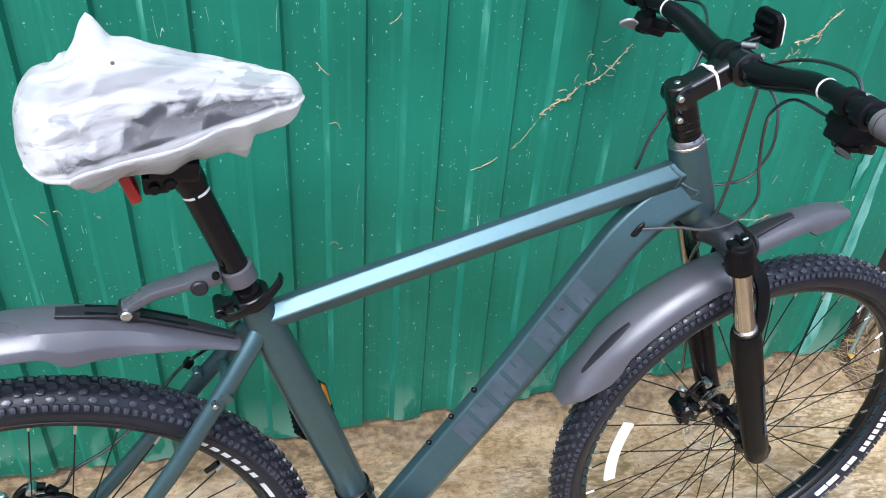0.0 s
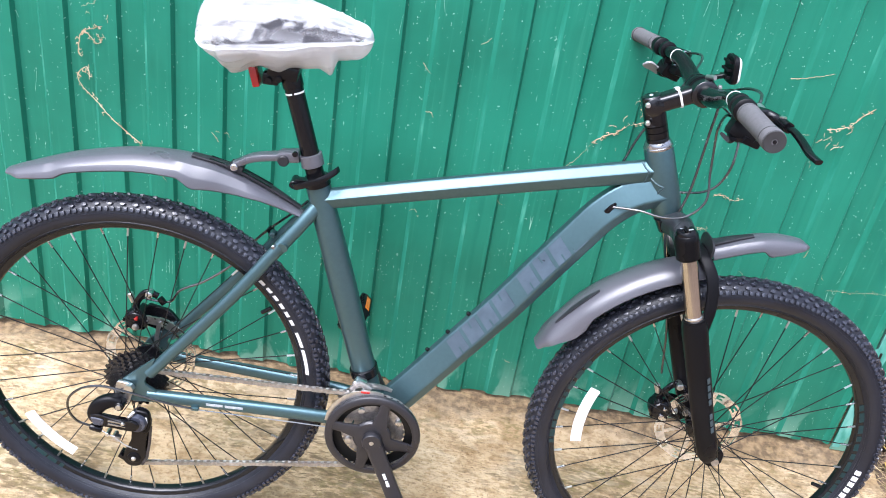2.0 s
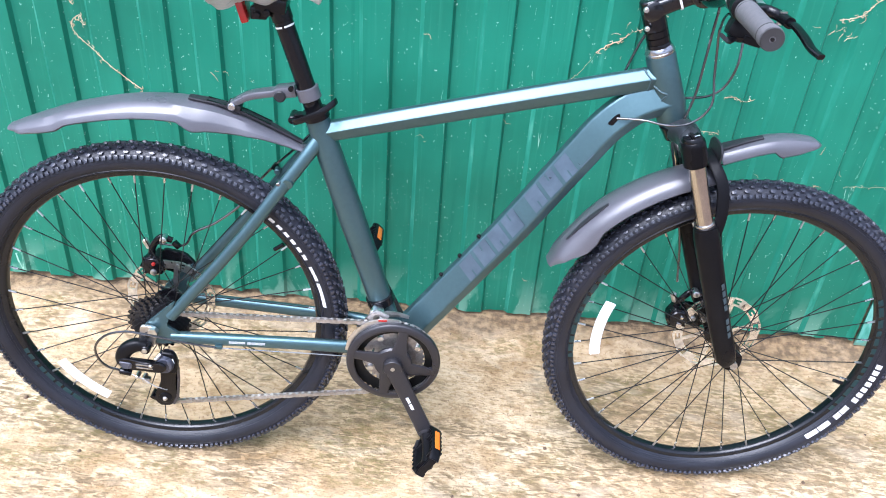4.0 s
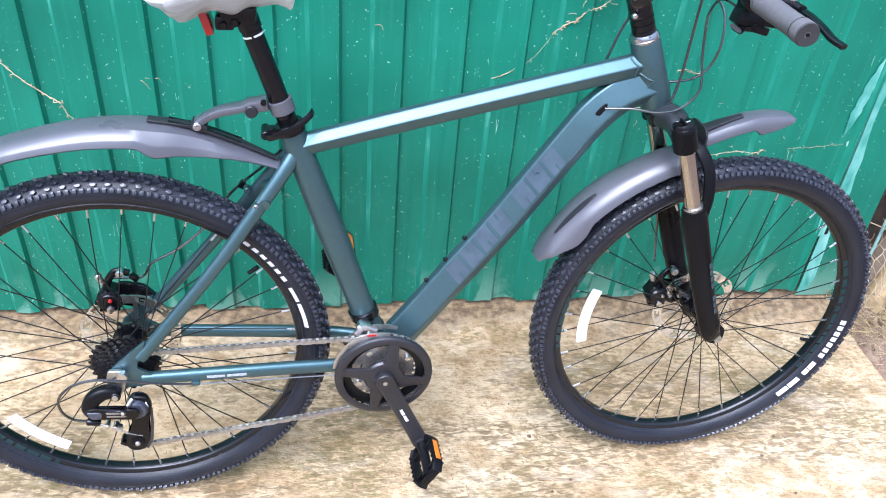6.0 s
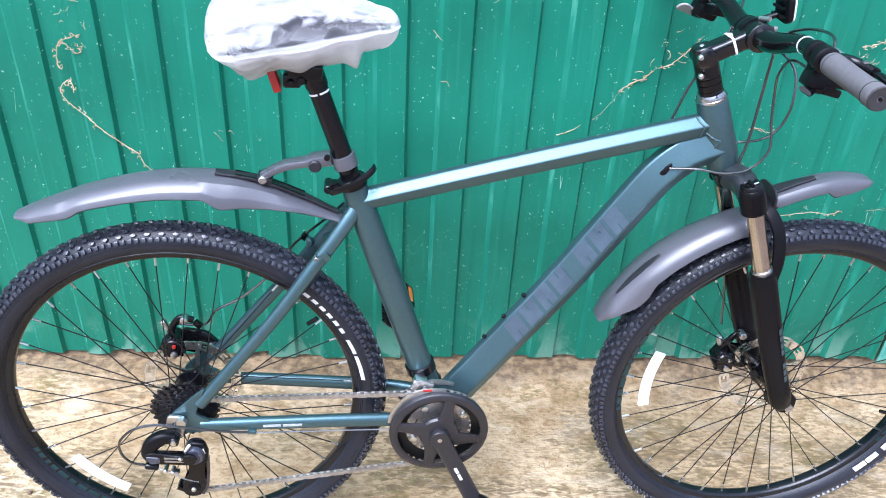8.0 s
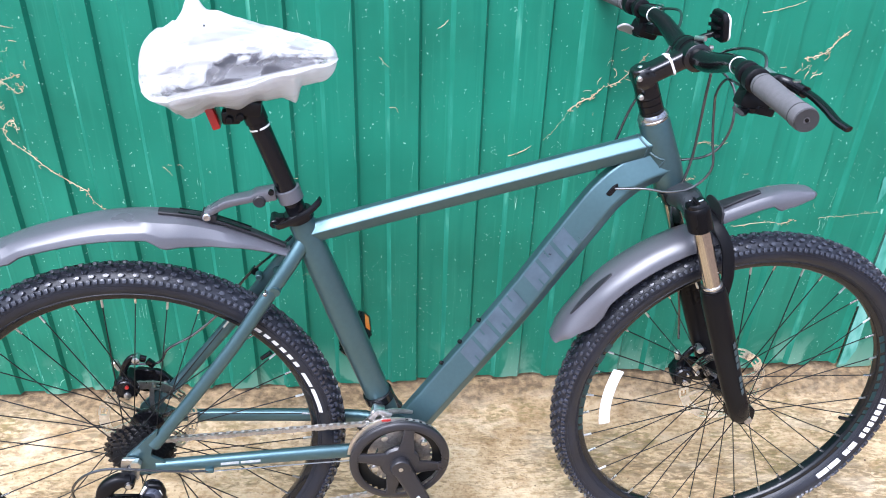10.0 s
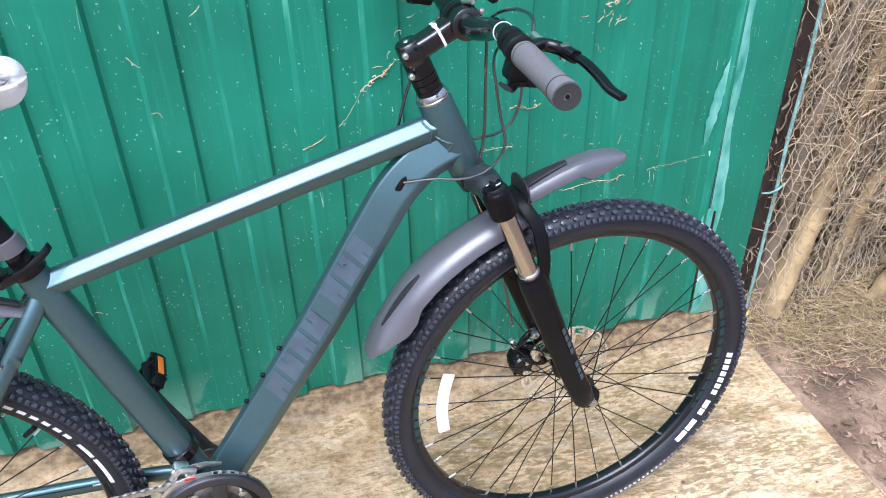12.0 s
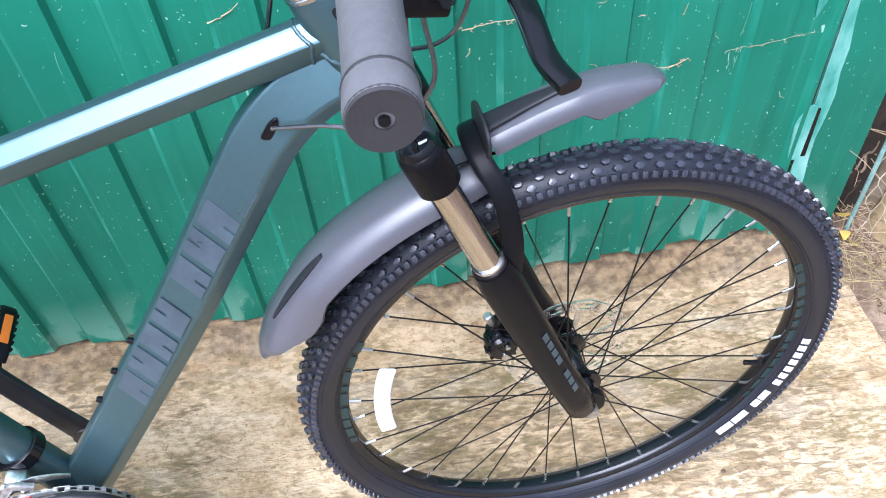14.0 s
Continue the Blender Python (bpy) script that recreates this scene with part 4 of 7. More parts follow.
g = Geo().box((0.012, 0.046, 0.036), Matrix.Translation(P(0.19, 0.955, -0.002)) @ pose(0, 0, 0, 0, -16, 0), 0.003)
bp_("rear_reflector", g, M_RED, seat_post, "red plastic rear reflector")


# ---- wheels ----
def wheel_dir(a, r, y=0.0):
    return Vector((r * math.cos(a), y, r * math.sin(a)))


def annulus(g, profile, n=120, a0=0.0, a1=2 * math.pi):
    """Turns (radius, y) pairs about the wheel's axle; a closed outline."""
    k, full = len(profile), abs(a1 - a0 - 2 * math.pi) < 1e-6
    steps = n if full else n + 1
    verts = [wheel_dir(a0 + (a1 - a0) * i / n, r, y) for i in range(steps) for r, y in profile]
    faces = []
    for i in range(n):
        i2 = (i + 1) % steps
        for j in range(k):
            j2 = (j + 1) % k
            faces.append((i * k + j, i * k + j2, i2 * k + j2, i2 * k + j))
    if not full:
        faces += [tuple(reversed(range(k))), tuple(n * k + j for j in range(k))]
    g.add(verts, faces)
    return g


RC, RS = 0.3272, 0.0249  # tyre section: centre radius and half width


def tyre_point(a, phi, lift=0.0):
    """phi: across the section, 0 at the crown."""
    s = RS + lift
    return wheel_dir(a, RC + s * math.cos(phi), s * 1.04 * math.sin(phi))


RIM_PROFILE = softened([(0.294, -0.006), (0.2975, -0.0118), (0.3068, -0.0128), (0.3068, -0.0105), (0.3, -0.008), (0.3, 0.008), (0.3068, 0.0105), (0.3068, 0.0128), (0.2975, 0.0118), (0.294, 0.006)], 0.0012, 1)
RIM_MESH = annulus(Geo(), RIM_PROFILE).mesh("rim", M_RIM, 30)
tp = []
for i in range(25):
    phi = radians(-150 + 300 * i / 24)
    tp.append((RC + RS * math.cos(phi), RS * 1.04 * math.sin(phi)))
tp += [(RC + 0.02 * math.cos(radians(p)), 0.02 * math.sin(radians(p))) for p in range(130, -131, -26)]
TYRE_MESH = annulus(Geo(), tp, 144).mesh("tyre", M_TYRE, 60)
RIDGE_MESHES = []
for s in (-1, 1):
    for phi, h in ((84, 0.0005), (127, 0.0009), (136, 0.0007)):
        ring = [(RC + (RS + e) * math.cos(radians(s * (phi + d))), (RS + e) * 1.04 * math.sin(radians(s * (phi + d)))) for d, e in ((-1.6, -0.0006), (-0.6, h), (0.6, h), (1.6, -0.0006))]
        RIDGE_MESHES.append(annulus(Geo(), ring, 120).mesh("sidewall_line", M_TYRE, 60))

# knobs: rows across the tread, each a small tapered block set apart from the next
g = Geo()
N_KNOB = 98
rng = random.Random(5)
HEX = [(-1, -0.1), (-0.5, -1), (0.5, -1), (1, -0.1), (1, 0.15), (0.5, 1), (-0.5, 1), (-1, 0.15)]
BLOCK = [(-0.8, -1), (0.8, -1), (1, -0.6), (1, 0.6), (0.8, 1), (-0.8, 1), (-1, 0.6), (-1, -0.6)]


def knob(a, phi, la, lp, h, pts, side, skew=0.0):
    base, topv = [], []
    for x, y in pts:
        y *= side
        base.append(tyre_point(a + x * la + y * skew, phi + y * lp, -0.0008))
        topv.append(tyre_point(a + x * la * 0.8 + y * skew, phi + y * lp * 0.8, h))
    n = len(pts)
    topv.append(tyre_point(a, phi, h + 0.0007))
    g.add(base + topv, [(i, (i + 1) % n, n + (i + 1) % n, n + i) for i in range(n)] + [(n + i, n + (i + 1) % n, 2 * n) for i in range(n)])


for i in range(N_KNOB):
    step = 2 * math.pi / N_KNOB
    a = step * i
    for s in (-1, 1):
        o = 0 if s > 0 else 0.5
        knob(a + o * step, s * radians(8), 0.28 * step, radians(7.5), 0.0042, BLOCK, s, 0.005)
        knob(a + (o + 0.5) * step, s * radians(27), 0.27 * step, radians(8), 0.0042, HEX, s)
        knob(a + o * step, s * radians(45), 0.27 * step, radians(8), 0.0042, HEX, s)
        for half in (0.25, 0.75):
            knob(a + (o + half) * step, s * radians(65), 0.175 * step, radians(9), 0.004, BLOCK, s)
TREAD_MESH = g.mesh("tread", M_KNOB, 15)


def spoke_mesh(side, sign, flange_r, flange_y):
    """From the hub's flange to the rim at angle 0; the nipple is the pale end."""
    a = wheel_dir(-sign * radians(57), flange_r, side * flange_y)
    b = wheel_dir(0, 0.2925, side * 0.0035)
    d = (b - a).normalized()
    g = Geo()
    g.sweep([a, b - d * 0.012], circle(0.00105, 6))
    g.sweep([b - d * 0.0135, b + d * 0.002], circle(0.0021, 8), slot=1)
    return g.mesh("spoke", [M_SPOKE, M_SILVER])


def arc_strip(g, r0, r1, y0, y1, a0, a1, n=12):
    return annulus(g, [(r0, y0), (r1, y0), (r1, y1), (r0, y1)], n, a0, a1)


def rotor(parent, y):
    """Drilled brake disc with a waved rim and swept arms."""
    g = Geo()
    n = 60
    for i in range(n):
        a0, a1 = 2 * math.pi * i / n, 2 * math.pi * (i + 1) / n
        wave = 0.0012 * math.sin(i / n * 2 * math.pi * 12)
        arc_strip(g, 0.083 + wave, 0.087 + wave, y - 0.0009, y + 0.0009, a0, a1, 1)
        arc_strip(g, 0.0685, 0.0725, y - 0.0009, y + 0.0009, a0, a1, 1)
        if i % 5 not in (1, 2):
            arc_strip(g, 0.0725, 0.083 + wave, y - 0.0009, y + 0.0009, a0, a1, 1)
        elif i % 5 == 1:
            arc_strip(g, 0.0765, 0.0795, y - 0.0009, y + 0.0009, a0, a1, 1)
    for k in range(6):
        a = 2 * math.pi * k / 6
        g.sweep([wheel_dir(a, 0.02, y), wheel_dir(a + 0.25, 0.042, y), wheel_dir(a + 0.3, 0.069, y)], [(-0.0009, -0.004), (0.0009, -0.004), (0.0009, 0.004), (-0.0009, 0.004)], side=(0, 1, 0))
    arc_strip(g, 0.017, 0.024, y - 0.0009, y + 0.0009, 0, 2 * math.pi, 30)
    return part("brake_disc", g, M_ROTOR, parent, "drilled steel brake disc")


def build_wheel(name, at, m, rear):
    w = part(name, RIM_MESH, None, bike, "black spoked wheel with a knobbly tyre", m @ Matrix.Translation(at))
    part("tyre", TYRE_MESH, None, w, "black knobbly mountain tyre with white sidewall print")
    for me in RIDGE_MESHES:
        part("sidewall_line", me, None, w)
    part("tread", TREAD_MESH, None, w, "rows of rubber knobs", kind="stuff")
    fr, fy = (0.026, 0.030) if rear else (0.022, 0.030)
    meshes = {(s, d): spoke_mesh(s, d, fr, fy) for s in (-1, 1) for d in (-1, 1)}
    for i in range(36):
        s, d = (-1 if i % 2 else 1), (1 if (i // 2) % 2 else -1)
        part("spoke", meshes[s, d], None, w, m=Matrix.Rotation(-radians(10 * i + 4), 4, "Y"))
    y90 = pose(0, 0, 0, 90, 0, 0)
    hub = Geo().lathe([(-0.052, 0.011), (-0.034, 0.013), (-0.033, fr + 0.004), (-0.028, fr + 0.004), (-0.024, 0.014), (0.024, 0.014), (0.028, fr + 0.004), (0.033, fr + 0.004), (0.034, 0.017), (0.052, 0.011)], y90, 24)
    part("hub", hub, M_BLACK, w)
    part("axle", Geo().lathe([(-0.079, 0.0045), (-0.078, 0.005), (0.078, 0.005), (0.079, 0.0045)], y90, 14), M_SILVER, w)
    rotor(w, 0.046 if rear else 0.034)
    return w


def flank(g, parent, a0, a1, r0, r1, lift=0.0005, slot=0):
    """A printed patch that follows the right side of the tyre."""
    n = max(2, int(abs(a1 - a0) / 0.02))
    rows = []
    for j in range(4):
        r = r0 + (r1 - r0) * j / 3
        c = (r - RC) / (RS + lift)
        phi = -math.acos(max(-1, min(1, c)))
        rows.append(phi)
    verts = [tyre_point(a0 + (a1 - a0) * i / n, phi, lift) for i in range(n + 1) for phi in rows]
    g.add(verts, [(i * 4 + j, i * 4 + j + 1, (i + 1) * 4 + j + 1, (i + 1) * 4 + j) for i in range(n) for j in range(3)])
    return g


def spoke_reflector(parent, a0, a1):
    g = Geo()
    annulus(g, softened([(0.243, -0.014), (0.264, -0.014), (0.264, -0.008), (0.243, -0.008)], 0.002, 1), 14, a0, a1)
    return part("spoke_reflector", g, M_REFLECTOR, parent, "white curved spoke reflector")


front = build_wheel("front_wheel", F_AX, FORK, False)
rear = build_wheel("rear_wheel", R_AX, Matrix(), True)
deg = radians
spoke_reflector(front, deg(160), deg(188))
spoke_reflector(rear, deg(211), deg(238))
# white print on the tyres: letter-sized bars and boxes
for k in range(7):
    a = deg(-4.5 - 2.7 * k)
    part("tyre_print", flank(Geo(), front, a - deg(0.95), a + deg(0.95), 0.3135, 0.3235), M_DECAL_WHITE, front, "white letter-sized bar")
for a0, a1 in ((-24.5, -28), (-28.4, -31), (-33.5, -38.5), (-39, -44)):
    part("tyre_print", flank(Geo(), front, deg(a1), deg(a0), 0.3125, 0.3215), M_DECAL_WHITE, front, "white printed box")
for k in range(6):
    a = deg(46 - 3.4 * k)
    part("tyre_print", flank(Geo(), rear, a - deg(1.1), a + deg(1.1), 0.314, 0.3215), M_DECAL_WHITE, rear, "white letter-sized bar")
for a0, a1 in ((25, 19), (18, 8)):
    part("tyre_print", flank(Geo(), rear, deg(a1), deg(a0), 0.3135, 0.3205), M_DECAL_WHITE, rear, "white printed box")
# teal prints on the rims
for w, spans in ((front, ((150, 190), (-30, 25))), (rear, ((200, 240),))):
    for a0, a1 in spans:
        a = a0
        while a < a1 - 1:
            b = min(a1, a + rng.uniform(1.6, 4.5))
            for sgn in (-1,):
                g = Geo()
                arc_strip(g, 0.2965, 0.306, -0.0131, -0.0124, deg(a), deg(b), max(2, int(b - a)))
                part("rim_print", g, M_RIM_DECAL, w, "teal printed bar")
            a = b + rng.uniform(0.7, 1.6)
v_a = deg(-18)
g = rod(wheel_dir(v_a, 0.288), wheel_dir(v_a, 0.266), 0.0042, 0.0038, 10, round_end=0.0008)
part("valve", g, M_BLACK, front)
g = rod(wheel_dir(deg(35), 0.288), wheel_dir(deg(35), 0.266), 0.0042, 0.0038, 10, round_end=0.0008)
part("valve", g, M_BLACK, rear)

# cassette on the rear wheel
for k in range(7):
    r, y = 0.058 - 0.0056 * k, -0.036 - 0.0042 * k
    teeth = max(14, int(r * 2 * math.pi / 0.0127))
    outline = []
    for i in range(teeth * 6):
        a = 2 * math.pi * i / (teeth * 6)
        rr = r + (-0.0026, -0.0014, 0.0022, 0.0026, 0.0016, -0.0018)[i % 6]
        outline.append((rr * math.cos(a), rr * math.sin(a)))
    part("sprocket", Geo().plate(outline, 0.0015, Matrix.Translation((0, y, 0)) @ pose(0, 0, 0, 90, 0, 0)), M_CASSETTE, rear)
    if k < 6:
        part("spacer", Geo().lathe([(-y + 0.001, r - 0.012), (-y + 0.0034, r - 0.012)], pose(0, 0, 0, 90, 0, 0), 28), M_SPOKE, rear)
part("lock_ring", Geo().lathe([(0.034, 0.018), (0.064, 0.018), (0.066, 0.016)], pose(0, 0, 0, 90, 0, 0), 20), M_CASSETTE, rear)

# ---- drivetrain ----
Y90 = pose(0, 0, 0, 90, 0, 0)
crank_a = math.atan2(0.16 - 0.317, 0.524 - 0.45)


def crank_arm(y, a, sign):
    tip = BB + wheel_dir(a, 0.168) + Vector((0, y + sign * 0.014, 0))
    mid = BB + wheel_dir(a, 0.08) + Vector((0, y + sign * 0.006, 0))
    root = BB + Vector((0, y, 0))
    g = Geo().sweep(spline([root, mid, tip], 5), lambda k, n: oval(0.0065 + 0.001 * (1 - k / n), 0.0175 - 0.002 * math.sin(math.pi * k / (n - 1) * 0.8), 3.6, 18), side=(0, 1, 0))
    g.lathe([(-0.008, 0.017), (-0.006, 0.0185), (0.006, 0.0185), (0.008, 0.017)], Matrix.Translation(root) @ Y90, 22)
    g.lathe([(-0.007, 0.0125), (-0.006, 0.0138), (0.006, 0.0138), (0.007, 0.0125)], Matrix.Translation(tip) @ Y90, 18)
    return g, root, tip


def ring_gear(g, r, teeth, y, width, inner):
    outline = []
    n = teeth * 4
    for i in range(n):
        a = 2 * math.pi * i / n
        outline.append((r + (0.0022 if i % 4 in (1, 2) else -0.0022), a))
    verts = []
    for rr, a in outline:
        verts += [BB + wheel_dir(a, rr, y - width / 2), BB + wheel_dir(a, rr, y + width / 2), BB + wheel_dir(a, inner, y + width / 2), BB + wheel_dir(a, inner, y - width / 2)]
    g.add(verts, [(i * 4 + j, i * 4 + (j + 1) % 4, ((i + 1) % n) * 4 + (j + 1) % 4, ((i + 1) % n) * 4 + j) for i in range(n) for j in range(4)])
    return g


g, root, tip = crank_arm(-0.083, crank_a, -1)
crank = bp_("crankset", g, M_GUARD, label="black crank with chain guard and three rings")
cg = Geo()
annulus(cg, softened([(0.0745, -0.0722), (0.0785, -0.0738), (0.0885, -0.0722), (0.0908, -0.069), (0.0905, -0.0625), (0.0885, -0.0625), (0.0872, -0.068), (0.0755, -0.0696)], 0.0012, 1), 80)
cg.v = [tuple(Vector(p) + BB) for p in cg.v]
for a in (165, 75, -15, -105):
    a = radians(a)
    pts = [BB + wheel_dir(a - 0.16, 0.016, -0.0735), BB + wheel_dir(a - 0.07, 0.036, -0.0735), BB + wheel_dir(a, 0.056, -0.0715), BB + wheel_dir(a + 0.03, 0.077, -0.0705)]
    cg.sweep(spline(pts, 3), lambda k, n: oval(0.0034, 0.0185 - 0.0085 * min(1, 1.5 * k / n), 4, 14), side=(0, 1, 0))
cg.lathe([(0.066, 0.036), (0.0725, 0.037), (0.0765, 0.034), (0.078, 0.022)], Matrix.Translation(BB) @ Y90, 28)
part("chain_guard", cg, M_GUARD, crank, "satin black plastic chain guard with four arms")
for k in range(4):
    a = radians(120 + 90 * k)
    part("ring_bolt", Geo().lathe([(0.046, 0.006), (0.058, 0.006), (0.0585, 0.004)], Matrix.Translation(BB + wheel_dir(a, 0.052)) @ Y90, 12), M_SILVER, crank)
part("chain_ring", ring_gear(Geo(), 0.0845, 42, -0.056, 0.002, 0.0605), M_SPOKE, crank)
part("chain_ring", ring_gear(Geo(), 0.0595, 32, -0.0515, 0.002, 0.044), M_CHAIN, crank)
part("chain_ring", ring_gear(Geo(), 0.0475, 24, -0.047, 0.002, 0.02), M_CHAIN, crank)
part("crank_cap", Geo().lathe([(0.0885, 0.0125), (0.0908, 0.012), (0.0908, 0.0095), (0.0893, 0.009)], Matrix.Translation(BB) @ Y90, 22), M_BLACK, crank)
part("crank_bolt", Geo().lathe([(0.0885, 0.0045), (0.0915, 0.0042), (0.0918, 0.0025)], Matrix.Translation(BB) @ Y90, 12), M_SILVER, crank)
for t0, t1 in ((0.42, 0.5), (0.52, 0.6)):
    c0, c1 = root + (tip - root) * t0, root + (tip - root) * t1
    g = Geo().sweep([c0 + Vector((0, -0.0078, 0)), c1 + Vector((0, -0.0078, 0))], [(-0.0005, -0.0027), (0.0005, -0.0027), (0.0005, 0.0027), (-0.0005, 0.0027)], side=(0, 1, 0))
    part("decal", g, M_DECAL_WHITE, crank, "white printed bar")
g, root_l, tip_l = crank_arm(0.078, crank_a + math.pi, 1)
bp_("crank_arm", g, M_GUARD)


def pedal(tip, sign, tilt):
    """Plastic cage pedal: spindle, body, two toothed plates, amber reflectors."""
    m = Matrix.Translation(tip + Vector((0, sign * 0.046, 0))) @ Matrix.Rotation(radians(tilt), 4, "Y") @ Matrix.Diagonal((0.84, 0.9, 0.84, 1))
    g = Geo().sweep([m @ Vector((0, -0.042, 0)), m @ Vector((0, -0.02, 0)), m @ Vector((0, 0.02, 0)), m @ Vector((0, 0.042, 0))], lambda k, n: oval((0.012, 0.009, 0.009, 0.012)[k], (0.012, 0.009, 0.009, 0.012)[k], 3, 14))
    ped = bp_("pedal", g, M_PLASTIC, label="black plastic cage pedal with amber reflectors")
    part("spindle", rod(tip, tip + Vector((0, sign * 0.014, 0)), 0.0065, n=12), M_SILVER, ped)
    for e in (-1, 1):
        # cage bar: narrower at its ends, with a row of teeth above and below
        g = Geo().sweep([m @ Vector((e * x, y, 0)) for x, y in ((0.026, -0.047), (0.036, -0.032), (0.037, 0.032), (0.026, 0.047))], oval(0.0045, 0.0105, 4, 12), side=m.to_3x3() @ Vector((1, 0, 0)))
        for k in range(6):
            for u in (-1, 1):
                g.box((0.006, 0.0045, 0.0055), m @ Matrix.Translation((e * 0.0365, -0.03 + 0.012 * k, u * 0.0122)), 0.001)
        part("cage_bar", g, M_PLASTIC, ped)
        part("pedal_reflector", Geo().box((0.005, 0.05, 0.0125), m @ Matrix.Translation((e * 0.0405, 0, 0)), 0.0012), M_AMBER, ped, "amber reflector")
        for y in (-0.026, 0.026):
            part("cage_web", Geo().box((0.03, 0.006, 0.016), m @ Matrix.Translation((e * 0.02, y, 0)), 0.0015), M_PLASTIC, ped)
        part("cage_side", Geo().box((0.056, 0.007, 0.018), m @ Matrix.Translation((0, e * 0.0455, 0)), 0.003), M_PLASTIC, ped)
    return ped


pedal(tip + Vector((0.003, 0, -0.004)), -1, -58)
pedal(tip_l + Vector((0.004, 0, -0.012)), 1, -46)

# chain: links round the path of cogs
top_c, low_c = P(0.03, 0.362 + 0.022, -0.046), P(0.007, 0.172, -0.052)
ch_r = 0.083
path = []
for i in range(60):
    t = i / 59
    path.append(P(0.02 + t * (0.43 - 0.02), 0.386 + t * (BB.z + ch_r - 0.386), -0.047 - 0.009 * t))
for i in range(1, 45):
    a = radians(96 - 4.4 * i)
    path.append(BB + wheel_dir(a, ch_r, -0.056))
for i in range(60):
    t = i / 59
    e = BB + wheel_dir(radians(-100), ch_r, -0.056)
    path.append(e + (P(0.0, 0.170, -0.053) - e) * t)
g, acc, flip = Geo(), 0.0, 0
for p, q in zip(path, path[1:]):
    seg = (q - p).length
    while acc < seg:
        c = p + (q - p) * (acc / seg)
        d = (q - p).normalized()
        m = Matrix.Translation(c) @ d.to_track_quat("X", "Z").to_matrix().to_4x4()
        wy = 0.0068 if flip else 0.0044
        for s in (-1, 1):
            g.box((0.0175, 0.0011, 0.0078), m @ Matrix.Translation((0, s * wy / 2, 0)))
        g.box((0.006, 0.0068, 0.006), m @ Matrix.Translation((0.00635, 0, 0)))
        flip, acc = 1 - flip, acc + 0.0127
    acc -= seg
bp_("chain", g, M_CHAIN, label="oily grey steel bicycle chain", kind="stuff")

# front derailleur
g = Geo()
for y, h, a0, span in ((-0.043, 0.014, 140, 66), (-0.0615, 0.0115, 168, 84)):
    n = 20
    verts = []
    for i in range(n + 1):
        a = radians(a0 - span * i / n)
        for r in (0.0895, 0.0895 + h * (0.5 + 0.5 * math.sin(math.pi * i / n))):
            for yy in (y - 0.0008, y + 0.0008):
                verts.append(BB + wheel_dir(a, r, yy))
    g.add(verts, [(i * 4 + a, i * 4 + b, i * 4 + 4 + b, i * 4 + 4 + a) for i in range(n) for a, b in ((0, 1), (1, 3), (3, 2), (2, 0))] + [(0, 1, 3, 2), (n * 4, n * 4 + 2, n * 4 + 3, n * 4 + 1)])
fd = bp_("front_derailleur", g, M_SILVER, label="silver front derailleur cage over the rings")
part("derailleur_body", Geo().box((0.024, 0.02, 0.024), Matrix.Translation(P(0.414, 0.403, -0.036)) @ pose(0, 0, 0, 0, 18, 0), 0.006), M_ROTOR, fd, "silver link body")
part("derailleur_clamp", Geo().lathe([(-0.009, 0.0255), (-0.008, 0.027), (0.008, 0.027), (0.009, 0.0255)], along(BB + post_dir * 0.105, BB + post_dir * 0.2), 24), M_BLACK, fd)
part("derailleur_arm", Geo().sweep(spline([P(0.4, 0.4, -0.05), P(0.415, 0.414, -0.05), P(0.436, 0.404, -0.05)], 4), lambda k, n: oval(0.004, 0.0055, 3, 10)), M_CHAIN, fd)
for p in (P(0.406, 0.412, -0.046), P(0.424, 0.4, -0.046)):
    part("link_bolt", rod(p, p + Vector((0, -0.005, 0)), 0.0055, 0.005, 12, round_end=0.001), M_SILVER, fd)
part("cage_mark", Geo().box((0.016, 0.001, 0.004), Matrix.Translation(BB + wheel_dir(radians(104), 0.0955, -0.0628))), M_RED, fd, "small red printed bar")

# rear derailleur
rd = bp_("rear_derailleur", Geo().sweep(spline([P(-0.012, 0.337, -0.086), P(-0.030, 0.340, -0.089), P(-0.048, 0.330, -0.092), P(-0.057, 0.312, -0.093), P(-0.053, 0.298, -0.093)], 6), lambda k, n: oval(0.0115 - 0.002 * k / n, 0.0105 + 0.0035 * math.sin(math.pi * k / n), 2.8, 16), side=(0, 1, 0)), M_PLASTIC, label="black and grey rear derailleur with long pulley cage")
part("outer_link", Geo().plate(softened([(-0.064, 0.315), (-0.046, 0.318), (-0.006, 0.309), (0.02, 0.309), (0.027, 0.298), (0.018, 0.286), (-0.01, 0.287), (-0.042, 0.291), (-0.061, 0.298)], 0.007), 0.007, Matrix.Translation((0, -0.1015, 0)) @ Y90, chamfer=0.0028), M_BLACK, rd)
for z in (0.3035, 0.2965):
    part("link_panel", Geo().plate(softened([(-0.03, z + 0.0045), (0.002, z + 0.0005), (0.002, z - 0.0015), (-0.03, z + 0.0008)], 0.001), 0.0016, Matrix.Translation((0, -0.1052, 0)) @ Y90, chamfer=0.0005), M_CUP, rd, "polished silver stripe")
part("link_cap", Geo().plate(softened([(-0.061, 0.312), (-0.036, 0.309), (-0.038, 0.295), (-0.055, 0.294)], 0.005), 0.003, Matrix.Translation((0, -0.1056, 0)) @ Y90, chamfer=0.0012), M_SATIN, rd, "satin blue-grey cap")
